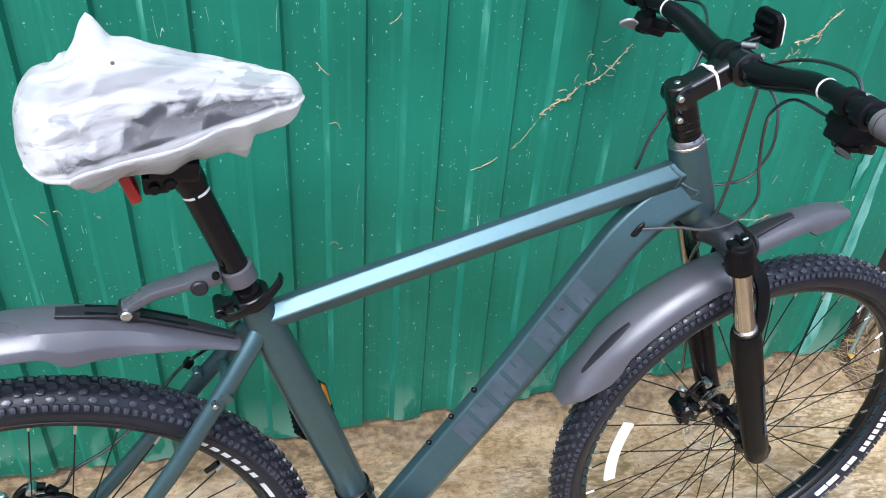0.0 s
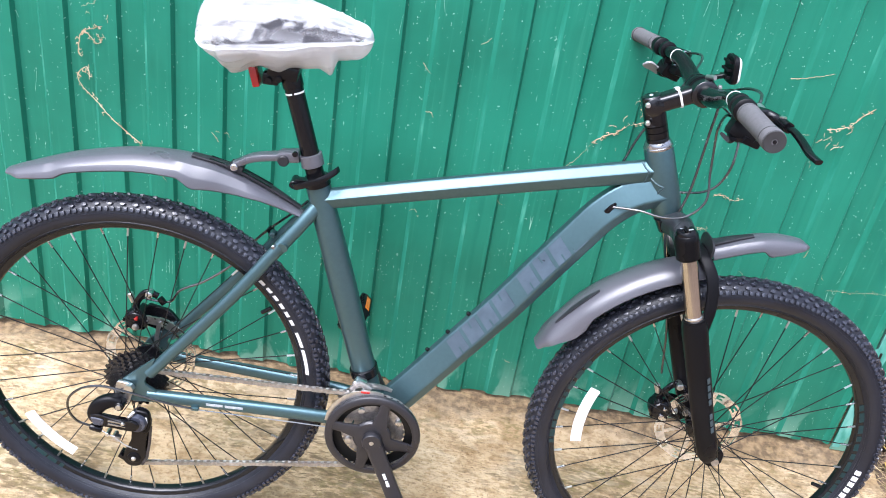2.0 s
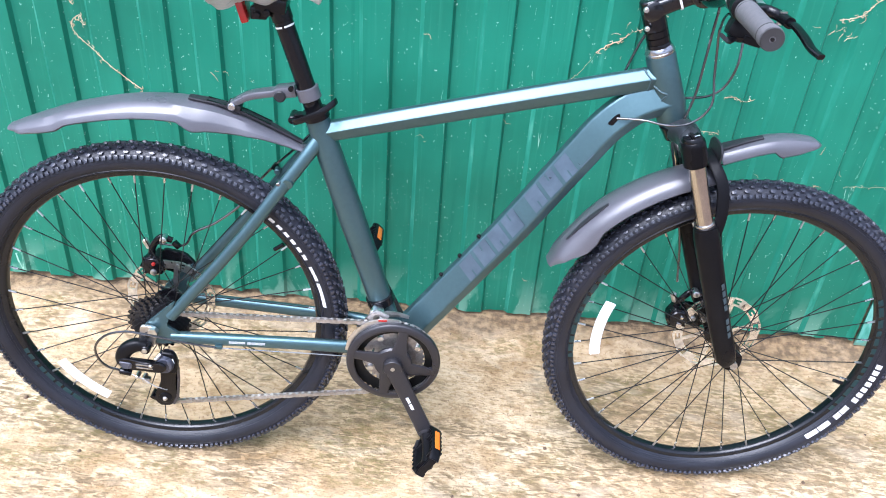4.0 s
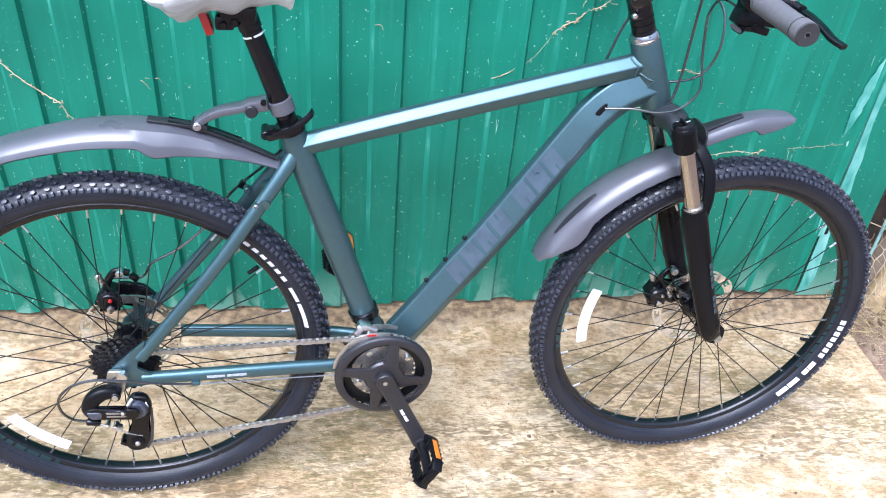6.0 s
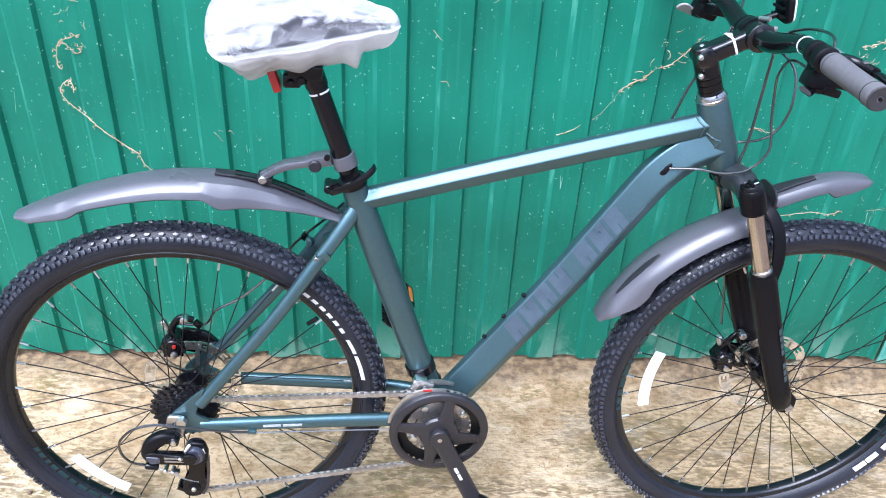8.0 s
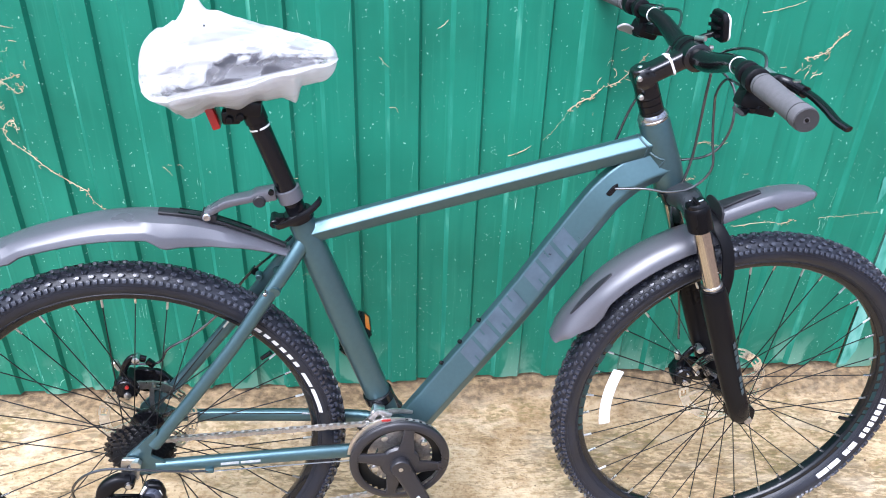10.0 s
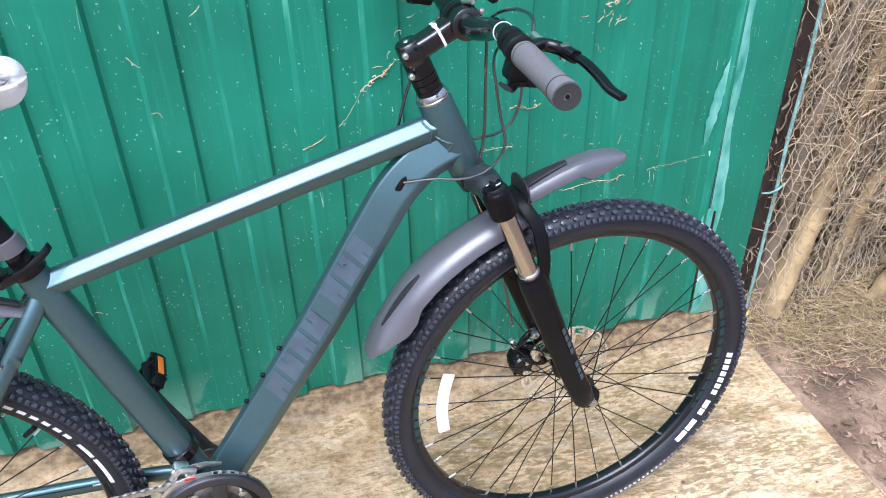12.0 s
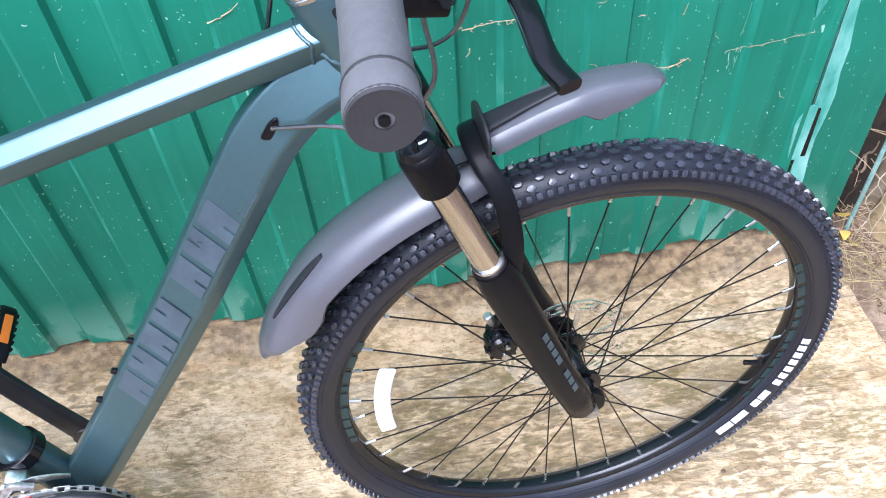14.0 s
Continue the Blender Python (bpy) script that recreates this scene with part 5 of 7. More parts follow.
part("inner_link", Geo().box((0.06, 0.006, 0.014), Matrix.Translation(P(-0.018, 0.294, -0.084)) @ pose(0, 0, 0, 0, 6, 0), 0.002), M_BLACK, rd)
part("spring_housing", Geo().lathe([(0.062, 0.017), (0.066, 0.0185), (0.09, 0.0185), (0.095, 0.016), (0.096, 0.011), (0.0945, 0.007)], Matrix.Translation(P(0.017, 0.295)) @ Y90, 24), M_SATIN, rd)
part("housing_tab", Geo().plate(softened([(0.012, 0.322), (0.036, 0.318), (0.041, 0.296), (0.037, 0.272), (0.024, 0.27), (0.026, 0.296)], 0.006), 0.012, Matrix.Translation((0, -0.08, 0)) @ Y90, chamfer=0.002), M_PLASTIC, rd)
part("housing_mark", Geo().box((0.002, 0.001, 0.012), Matrix.Translation(P(0.034, 0.302, -0.0868)) @ pose(0, 0, 0, 0, -10, 0)), M_DECAL_WHITE, rd, "short white printed bar")
cage = softened([(0.002, 0.294), (0.027, 0.292), (0.031, 0.27), (0.026, 0.235), (0.024, 0.196), (0.014, 0.175), (-0.008, 0.173), (-0.019, 0.186), (-0.015, 0.208), (-0.002, 0.232), (0.0, 0.262)], 0.008, 2)
for y in (-0.068, -0.047):
    part("cage_plate", Geo().plate(cage, 0.0022, Matrix.Translation((0, y, 0)) @ Y90, chamfer=0.0006), M_BLACK, rd)
part("cage_edge", Geo().sweep([P(x, z, -0.0695) for x, z in ((0.036, 0.275), (0.0335, 0.238), (0.028, 0.2), (0.018, 0.18))], oval(0.0016, 0.0028, 3, 8), side=(0, 1, 0)), M_CASSETTE_GLOSS, rd)
for c, r in ((P(0.014, 0.276), 0.0185), (P(0.003, 0.195), 0.0205)):
    outline = []
    for i in range(44):
        a = 2 * math.pi * i / 44
        rr = r + (0.002 if i % 4 in (1, 2) else -0.002)
        outline.append((c.x + rr * math.cos(a), c.z + rr * math.sin(a)))
    pul = part("pulley", Geo().plate(outline, 0.007, Matrix.Translation((0, -0.058, 0)) @ Y90, chamfer=0.0008), M_PLASTIC, rd)
    part("pulley_washer", Geo().lathe([(0.066, 0.0135), (0.0705, 0.0125), (0.072, 0.009)], Matrix.Translation((c.x, 0, c.z)) @ Y90, 16), M_PLASTIC, pul)
    part("pulley_bolt", rod(c + Vector((0, -0.0715, 0)), c + Vector((0, -0.076, 0)), 0.0048, 0.004, 10, round_end=0.0008), M_SILVER, rd)
part("guard_tab", Geo().box((0.014, 0.022, 0.008), Matrix.Translation(P(-0.021, 0.192, -0.058)) @ pose(0, 0, 0, 0, 35, 0), 0.002), M_BLACK, rd)
part("stop_screw", rod(P(0.012, 0.318, -0.086), P(0.004, 0.312, -0.098), 0.004, 0.0036, 10, round_end=0.0008), M_SILVER, rd)
part("link_pin", rod(P(-0.003, 0.303, -0.1), P(-0.003, 0.303, -0.108), 0.004, 0.0034, 10, round_end=0.0008), M_SILVER, rd)
part("hanger_bolt", rod(P(-0.012, 0.334, -0.07), P(-0.012, 0.334, -0.099), 0.0095, 0.0088, 16, round_end=0.0015), M_BLACK, rd)
part("bolt_head", rod(P(-0.012, 0.334, -0.097), P(-0.012, 0.334, -0.1005), 0.0058, 0.0052, 6), M_SILVER, rd)
part("hanger", Geo().plate(softened([(-0.021, 0.378), (0.006, 0.374), (0.006, 0.35), (-0.001, 0.326), (-0.02, 0.324), (-0.026, 0.352)], 0.007), 0.007, Matrix.Translation((0, -0.0755, 0)) @ Y90, chamfer=0.001), M_SILVER, rd, "bare silver hanger plate")
part("hanger_screw", rod(P(-0.009, 0.358, -0.078), P(-0.009, 0.358, -0.084), 0.006, 0.0052, 12, round_end=0.001), M_BLACK, rd)
part("axle_nut", rod(P(0.002, 0.366, -0.076), P(0.002, 0.366, -0.086), 0.0098, 0.0088, 6), M_SILVER, rd)
for k, (x, z) in enumerate(((-0.033, 0.271), (-0.021, 0.267))):
    part("limit_screw", rod(P(x, z, -0.086), P(x, z, -0.103), 0.0042, 0.0038, 10, round_end=0.0008), M_SILVER, rd)
part("cable_clamp", Geo().box((0.014, 0.01, 0.012), Matrix.Translation(P(-0.018, 0.262, -0.095)) @ pose(0, 0, 0, 0, 20, 0), 0.002), M_SILVER, rd)
part("adjuster", Geo().lathe([(-0.011, 0.0055), (-0.009, 0.0068), (0.009, 0.0068), (0.012, 0.0045)], along(P(-0.056, 0.277, -0.093), P(-0.07, 0.282, -0.095)), 12), M_BLACK, rd)
part("cable_tail", Geo().sweep(spline([P(-0.046, 0.274, -0.095), P(-0.018, 0.266, -0.102), P(0.0, 0.255, -0.105), P(0.022, 0.246, -0.104)], 4), circle(0.0011, 6)), M_SILVER, rd)
g = Geo().sweep(spline([P(0.118, 0.331, -0.074), P(0.085, 0.339, -0.08), P(0.05, 0.352, -0.088), P(0.0, 0.371, -0.098), P(-0.04, 0.378, -0.1), P(-0.075, 0.37, -0.102), P(-0.098, 0.346, -0.103), P(-0.1, 0.318, -0.102), P(-0.088, 0.293, -0.098), P(-0.066, 0.281, -0.094)], 8), circle(0.0023, 8))
bp_("shift_cable", g, M_CABLE)
g = Geo().sweep([P(0.118, 0.330, -0.074), P(0.30, 0.316, -0.06), P(0.4, 0.305, -0.05)], circle(0.0012, 6))
bp_("bare_cable", g, M_CABLE_GREY)
g = Geo().box((0.015, 0.009, 0.007), Matrix.Translation(P(0.118, 0.331, -0.072)), 0.002)
bp_("cable_stop", g, M_FRAME)


def caliper(c, m, name, knob_mat):
    """Cable disc caliper: two-piece body, lever arm, adjuster, bracket with bolts."""
    t = m @ Matrix.Translation(c) @ Matrix.Scale(1.15, 4)
    g = Geo().lathe([(0.0, 0.0185), (0.012, 0.0195), (0.02, 0.0185), (0.024, 0.015), (0.025, 0.007)], t @ Matrix.Translation((0, 0.004, 0)) @ Y90, 22)
    g.box((0.03, 0.034, 0.026), t @ Matrix.Translation((0.006, 0.008, -0.004)) @ pose(0, 0, 0, 0, 30, 0), 0.005)
    cal = bp_(name, g, M_BLACK, label="black cable disc brake caliper")
    for k in range(8):
        a = 2 * math.pi * k / 8
        part("body_rib", Geo().box((0.004, 0.01, 0.004), t @ Matrix.Translation((0.0185 * math.cos(a), -0.013, 0.0185 * math.sin(a))), 0.001), M_BLACK, cal)
    part("adjuster", Geo().lathe([(0.0, 0.0032), (0.003, 0.003), (0.0035, 0.002)], t @ Matrix.Translation((0.004, -0.0215, 0.008)) @ Y90, 10), knob_mat, cal)
    part("fixing_bolt", Geo().lathe([(0.0, 0.0058), (0.004, 0.0054), (0.0045, 0.004)], t @ Matrix.Translation((0.002, -0.0195, -0.009)) @ Y90, 12), M_SILVER, cal)
    arm = part("brake_arm", Geo().sweep(spline([t @ Vector((-0.006, 0.0, 0.01)), t @ Vector((0.002, -0.004, 0.034)), t @ Vector((0.016, -0.004, 0.05)), t @ Vector((0.034, -0.002, 0.044))], 5), lambda k, n: oval(0.0045, 0.0065, 2.8, 12)), M_BLACK, cal)
    part("arm_bolt", Geo().lathe([(-0.006, 0.0065), (0.008, 0.006), (0.009, 0.0045)], t @ Matrix.Translation((0.022, -0.006, 0.05)) @ Y90, 12), M_SILVER, arm)
    part("cable_clip", Geo().box((0.014, 0.009, 0.009), t @ Matrix.Translation((0.04, -0.002, 0.036)) @ pose(0, 0, 0, 0, 50, 0), 0.002), M_BLACK, cal)
    part("cable_stop", Geo().lathe([(-0.008, 0.0045), (0.008, 0.0055), (0.01, 0.004)], t @ Matrix.Translation((-0.01, 0.0, 0.034)) @ pose(0, 0, 0, 0, -20, 0), 10), M_SILVER, cal)
    br = part("mount_bracket", Geo().plate(softened([(0.0, -0.02), (0.05, -0.034), (0.07, -0.014), (0.05, 0.012), (0.012, 0.02)], 0.008), 0.009, t @ Matrix.Translation((0, 0.012, 0)) @ Y90, chamfer=0.0015), M_BLACK, cal)
    for x, z in ((0.034, -0.012), (0.054, -0.014)):
        part("bracket_bolt", Geo().lathe([(0, 0.0058), (0.005, 0.0054), (0.006, 0.004)], t @ Matrix.Translation((x, 0.008, z)) @ Y90, 12), M_SILVER, br)
    return cal


caliper(P(-0.027, 0.433, 0.058), Matrix(), "rear_caliper", M_RED)
caliper(P(1.010, 0.388, 0.046), FORK, "front_caliper", M_SILVER)
g = Geo().sweep(spline([P(0.285, 0.735, 0.022), P(0.2586, 0.7048, 0.03), P(0.2126, 0.6535, 0.055), P(0.187, 0.623, 0.06), P(0.15, 0.57, 0.064), P(0.0985, 0.5269, 0.06), P(0.0527, 0.5006, 0.06), P(0.03, 0.47, 0.062), P(-0.02, 0.475, 0.057)], 8), circle(0.0024, 8))
bp_("rear_brake_cable", g, M_CABLE)
bp_("cable_clip", Geo().box((0.012, 0.012, 0.01), Matrix.Translation(P(0.2165, 0.655, 0.054)) @ pose(0, 0, 0, 0, -50, 0), 0.002), M_PLASTIC)
bp_("stay_boss", rod(P(0.226, 0.66, 0.034), P(0.226, 0.66, 0.02), 0.0065, 0.0055, 12, round_end=0.001), M_FRAME)
# ---- fork ----
LEG = 0.067
leg_dir = Vector((0.041, 0, -0.112)).normalized()
seal = P(0.977, 0.651)
legtop = P(0.921, 0.804)
fork = bp_("fork", Geo().sweep(spline([P(0.921, 0.794, -LEG), P(0.92, 0.805, -LEG * 0.55), P(0.911, 0.803, 0), P(0.92, 0.805, LEG * 0.55), P(0.921, 0.794, LEG)], 6), lambda k, n: oval(0.018 + 0.004 * math.sin(math.pi * k / (n - 1)), 0.0195, 2.8, 18), side=(-UP.z, 0, UP.x)), M_CROWN, label="black suspension fork with steel stanchions", m=FORK)
part("steerer_race", Geo().lathe([(-0.026, 0.02), (-0.006, 0.0235), (-0.001, 0.025)], along(HT_BOT, HT_TOP), 24), M_BLACK, fork)
for s in (-1, 1):
    o = Vector((0, s * LEG, 0))
    part("stanchion", rod(legtop + o + leg_dir * 0.01, seal + o + leg_dir * 0.05, 0.0148, n=28), M_STEEL, fork, "polished steel stanchion")
    part("leg_cap", Geo().lathe([(-0.002, 0.0175), (0, 0.0195), (0.008, 0.0205), (0.042, 0.0205), (0.044, 0.0185)], along(legtop + o - leg_dir * 0.004, legtop + o + leg_dir), 26), M_BLACK_MATT, fork)
    if s < 0:
        t = along(legtop + o - leg_dir * 0.004, legtop + o - leg_dir * 0.5)
        part("lock_dial", Geo().lathe([(0, 0.0175), (0.006, 0.0168), (0.009, 0.0145), (0.0095, 0.004)], t, 24), M_BLACK, fork, "glossy black lockout dial with white print")
        part("dial_fin", Geo().box((0.02, 0.0045, 0.005), t @ Matrix.Translation((0.004, 0, 0.0115)), 0.0015), M_PLASTIC, fork)
        part("dial_lever", Geo().box((0.022, 0.006, 0.004), t @ Matrix.Translation((-0.018, 0.004, 0.006)), 0.001), M_PLASTIC, fork)
        part("dial_print", Geo().box((0.003, 0.008, 0.0004), t @ Matrix.Translation((0.005, 0.0075, 0.0096))), M_DECAL_PALE, fork)
        part("dial_print", Geo().box((0.003, 0.003, 0.0004), t @ Matrix.Translation((-0.006, -0.006, 0.0096))), M_DECAL_PALE, fork)
    low = seal + o
    foot = P(1.084, 0.367) + o
    g = Geo().sweep([low, low + leg_dir * 0.012, low + leg_dir * 0.03, low + leg_dir * 0.12, low + leg_dir * 0.22, foot + leg_dir * -0.03, foot, foot + leg_dir * 0.012], lambda k, n: oval((0.0195, 0.021, 0.0205, 0.0195, 0.0185, 0.0175, 0.0165, 0.011)[k], (0.0195, 0.0215, 0.0225, 0.0215, 0.02, 0.0205, 0.019, 0.012)[k], 2.3, 22), side=(0, 1, 0))
    leg = part("lower_leg", g, M_BLACK_MATT, fork, "matt black lower fork leg")
    part("wiper_seal", Geo().lathe([(-0.006, 0.0165), (-0.004, 0.0185), (0.006, 0.0192), (0.008, 0.0175)], along(low, low + leg_dir), 26), M_PLASTIC, fork)
    part("seal_ring", Geo().lathe([(-0.009, 0.0152), (-0.009, 0.0172), (-0.006, 0.0172), (-0.006, 0.0152)], along(low, low + leg_dir), 26), M_SILVER, fork)
    g = Geo().plate(softened([(1.075, 0.375), (1.1, 0.385), (1.118, 0.37), (1.118, 0.345), (1.098, 0.334), (1.08, 0.345)], 0.008), 0.011, Matrix.Translation((0, s * 0.058, 0)) @ Y90, chamfer=0.0015)
    part("dropout", g, M_BLACK_MATT, fork)
    part("axle_nut", rod(P(1.097, 0.36, s * 0.062), P(1.097, 0.36, s * 0.08), 0.0085, 0.008, 6), M_CHAIN, fork)
    if s < 0:
        for k in range(8):
            if k == 4:
                continue
            c = low + leg_dir * (0.115 + 0.016 * k)
            c2 = c + leg_dir * 0.0115
            nrm = Vector((leg_dir.z, 0, -leg_dir.x)) * -1
            off = (nrm * 0.55 + Vector((0, -0.83, 0))) * (0.0222 - 0.0016 * k / 7)
            g = Geo().sweep([c + off, c2 + off], [(-0.0004, -0.0036), (0.0004, -0.0036), (0.0004, 0.0036), (-0.0004, 0.0036)], side=(0.55 * nrm + Vector((0, -0.83, 0))))
            part("decal", g, M_DECAL_GREY, leg, "grey letter bar")
# brace arch in front of the tyre's top
br = spline([P(0.998, 0.632, -0.066), P(1.001, 0.675, -0.063), P(0.995, 0.722, -0.051), P(0.981, 0.75, -0.03), P(0.977, 0.757, 0), P(0.981, 0.75, 0.03), P(0.995, 0.722, 0.051), P(1.001, 0.675, 0.063), P(0.998, 0.632, 0.066)], 6)
part("brace", Geo().sweep(br, lambda k, n: oval(0.0042, 0.0105, 3.4, 14), side=None), M_BLACK_MATT, fork)


# ---- mudguards ----
def guard(path, half, drop, thick=0.0028, n=17, crown=0.35, facets=None):
    """Arched thin shell along a path in the bicycle's plane: half(t) width, drop(t) of its sides.
    facets: breaks of a flat-sided section, (across, down) in shares."""
    def section(k, cnt):
        t = k / (cnt - 1)
        w, d = half(t), drop(t)
        outer = [(-x * w, -y * d) for x, y in reversed(facets)] + [(x * w, -y * d) for x, y in facets] if facets else []
        for i in range(0 if facets else n):
            u = -1 + 2 * i / (n - 1)
            x = w * math.sin(u * math.pi / 2 * 0.98)
            y = -d * (crown * (1 - math.cos(u * math.pi / 2)) + (1 - crown) * max(0, (abs(u) - 0.45) / 0.55) ** 1.4)
            outer.append((x, y))
        inner = [(x * (1 - thick / max(w, 0.004)), y - thick) for x, y in reversed(outer)]
        return outer + inner
    return Geo().sweep(path, section, side=(0, 1, 0))


def steps(t, pts):
    for (a, x), (b, y) in zip(pts, pts[1:]):
        if t <= b:
            return x + (y - x) * (t - a) / (b - a)
    return pts[-1][1]


def ease(t, pts):
    for (a, x), (b, y) in zip(pts, pts[1:]):
        if t <= b:
            s = (t - a) / (b - a)
            s = s * s * (3 - 2 * s)
            return x + (y - x) * s
    return pts[-1][1]


# sweep's second axis points up when the path runs to +x, so paths run to -x to hang the sides down
rp = spline([P(0.282, 0.724), P(0.214, 0.759), P(0.154, 0.785), P(0.095, 0.798), P(0.0, 0.797), P(-0.1, 0.777), P(-0.17, 0.753), P(-0.219, 0.7335)], 8)
g = guard(rp, lambda t: ease(t, [(0, 0.016), (0.2, 0.034), (0.45, 0.043), (0.8, 0.038), (0.93, 0.03), (1, 0.016)]), lambda t: steps(t, [(0, 0.006), (0.14, 0.014), (0.27, 0.030), (0.405, 0.041), (0.425, 0.040), (0.465, 0.026), (0.745, 0.020), (0.785, 0.025), (0.94, 0.014), (1, 0.005)]), facets=((0.12, 0.0), (0.42, 0.05), (0.62, 0.14), (0.9, 0.52), (0.94, 0.62), (1.0, 1.0)))
mud_r = bp_("rear_mudguard", g, M_FENDER, label="dark grey plastic clip-on rear mudguard", sharp=24)
sp = spline([P(0.276, 0.731), P(0.214, 0.7645), P(0.154, 0.790), P(0.09, 0.8015)], 8)
part("spine", Geo().sweep(sp, lambda k, n: oval(0.005 + 0.0065 * math.sin(math.pi * 0.8 * k / n), 0.0028, 4, 14), side=(0, 1, 0)), M_FENDER_DARK, mud_r, "raised ridge with adjusting slots")
for y in (-0.007, 0.007):
    part("slot", Geo().sweep([p + Vector((0, y, 0.0036)) for p in spline([P(0.225, 0.7595), P(0.17, 0.7835), P(0.12, 0.797)], 5)], oval(0.0022, 0.0008, 3, 8), side=(0, 1, 0)), M_BLACK, mud_r)
arm = bp_("mudguard_arm", Geo().sweep(spline([P(0.158, 0.793), P(0.19, 0.81), P(0.225, 0.818), P(0.268, 0.825)], 6), lambda k, n: oval(0.011 + 0.003 * k / n, (0.0065, 0.0105)[k > n * 0.7] - 0.001 * abs(k / n - 0.5), 5, 14), side=(0, 1, 0)), M_FENDER, label="grey mudguard arm strapped to the seat post")
part("strap", Geo().lathe([(-0.011, 0.0175), (-0.010, 0.0195), (0.010, 0.0195), (0.011, 0.0175)], along(st_top + post_dir * 0.032, st_top + post_dir * 0.2), 24), M_FENDER, arm)
part("pivot_bolt", rod(P(0.243, 0.8165, -0.018), P(0.243, 0.8165, 0.018), 0.0098, n=18, round_end=0.002), M_FENDER_DARK, arm)
part("screw", rod(P(0.262, 0.832, -0.014), P(0.262, 0.832, -0.019), 0.0045, n=10), M_BLACK, arm)
part("mount_bolt", rod(P(0.162, 0.793, -0.017), P(0.162, 0.793, 0.017), 0.0065, n=12, round_end=0.0015), M_SILVER, arm)
part("mount_block", Geo().box((0.024, 0.024, 0.014), Matrix.Translation(P(0.164, 0.79)) @ pose(0, 0, 0, 0, 20, 0), 0.003), M_FENDER_DARK, arm)

fp = [F_AX + wheel_dir(radians(a), r) for a, r in ((105, 0.397), (110, 0.401), (116, 0.405), (124, 0.408), (132, 0.411), (140, 0.412), (147, 0.412), (151, 0.411), (155.5, 0.409))]
g = guard(spline(fp, 4), lambda t: ease(t, [(0, 0.032), (0.15, 0.038), (0.6, 0.042), (0.88, 0.037), (1, 0.021)]), lambda t: steps(t, [(0, 0.022), (0.15, 0.026), (0.60, 0.028), (0.66, 0.038), (0.72, 0.038), (1, 0.006)]), facets=((0.1, 0.0), (0.4, 0.05), (0.64, 0.16), (0.86, 0.42), (0.95, 0.66), (1.0, 1.0)))
mud_f = bp_("front_mudguard", g, M_FENDER, label="dark grey plastic front mudguard tail", m=FORK, sharp=26)
wedge = [F_AX + wheel_dir(radians(a), 0.4105) for a in (133, 137, 142, 147)]
part("inset", Geo().sweep([p + Vector((0, -0.014, 0)) for p in spline(wedge, 4)], lambda k, n: oval(0.006 * math.sin(math.pi * (0.1 + 0.9 * k / n)) + 0.001, 0.0016, 3, 10), side=(0, 1, 0)), M_FENDER_DARK, mud_f)
part("slot", Geo().sweep([F_AX + wheel_dir(radians(a), 0.4 + (a - 103) * 0.0006, -0.013) for a in (103, 107, 111)], oval(0.0022, 0.0012, 3, 8), side=(0, 1, 0)), M_BLACK, mud_f)
np_ = spline([P(1.163, 0.791), P(1.145, 0.799), P(1.1, 0.801), P(1.05, 0.790), P(0.99, 0.768)], 6)
g = guard(np_, lambda t: ease(t, [(0, 0.010), (0.12, 0.019), (0.5, 0.025), (1, 0.025)]), lambda t: ease(t, [(0, 0.005), (0.2, 0.014), (0.45, 0.027), (0.56, 0.031), (0.62, 0.019), (1, 0.019)]))
mud_n = bp_("front_mudguard", g, M_FENDER, label="dark grey plastic front mudguard nose", m=FORK, sharp=18)
part("inset", Geo().sweep(spline([P(1.062, 0.7945), P(1.03, 0.785), P(0.992, 0.771)], 5), lambda k, n: oval(0.006 + 0.008 * k / n, 0.0026, 4, 12), side=(0, 1, 0)), M_FENDER_DARK, mud_n)
part("mount_plate", Geo().plate(softened([(-0.032, -0.03), (0.032, -0.03), (0.034, 0.012), (0.02, 0.022), (-0.02, 0.022), (-0.034, 0.012)], 0.008), 0.004, Matrix.Translation(P(0.988, 0.762)) @ Matrix.Rotation(radians(90), 4, "Z") @ Matrix.Rotation(radians(90), 4, "X"), chamfer=0.001), M_FENDER_DARK, mud_n)

# ---- cockpit ----
g = Geo().lathe([(0.0, 0.0238), (0.0015, 0.0246), (0.004, 0.0246), (0.0048, 0.0236), (0.006, 0.0238), (0.010, 0.0222), (0.016, 0.0192), (0.017, 0.018)], along(HT_TOP + UP * 0.001, HT_TOP + UP), 32)
bp_("headset_cup", g, M_CUP, label="dull grey headset cup")
bp_("headset_cover", Geo().lathe([(0.015, 0.0192), (0.019, 0.0188), (0.0205, 0.0183)], along(HT_TOP, HT_TOP + UP), 28), M_BLACK, m=STEER)
for h0, h1 in ((0.021, 0.0315), (0.032, 0.0425), (0.043, 0.068)):
    bp_("spacer", Geo().lathe([(h0, 0.018), (h0 + 0.0006, 0.0188), (h1 - 0.0006, 0.0188), (h1, 0.018)], along(HT_TOP, HT_TOP + UP), 28), M_BLACK, m=STEER)
hinge = P(0.831, 0.995)
clamp_c = P(0.903, 1.029)
g = Geo().lathe([(-0.0195, 0.013), (-0.0175, 0.0158), (0.0175, 0.0158), (0.0195, 0.013)], Matrix.Translation(hinge) @ Y90, 26)
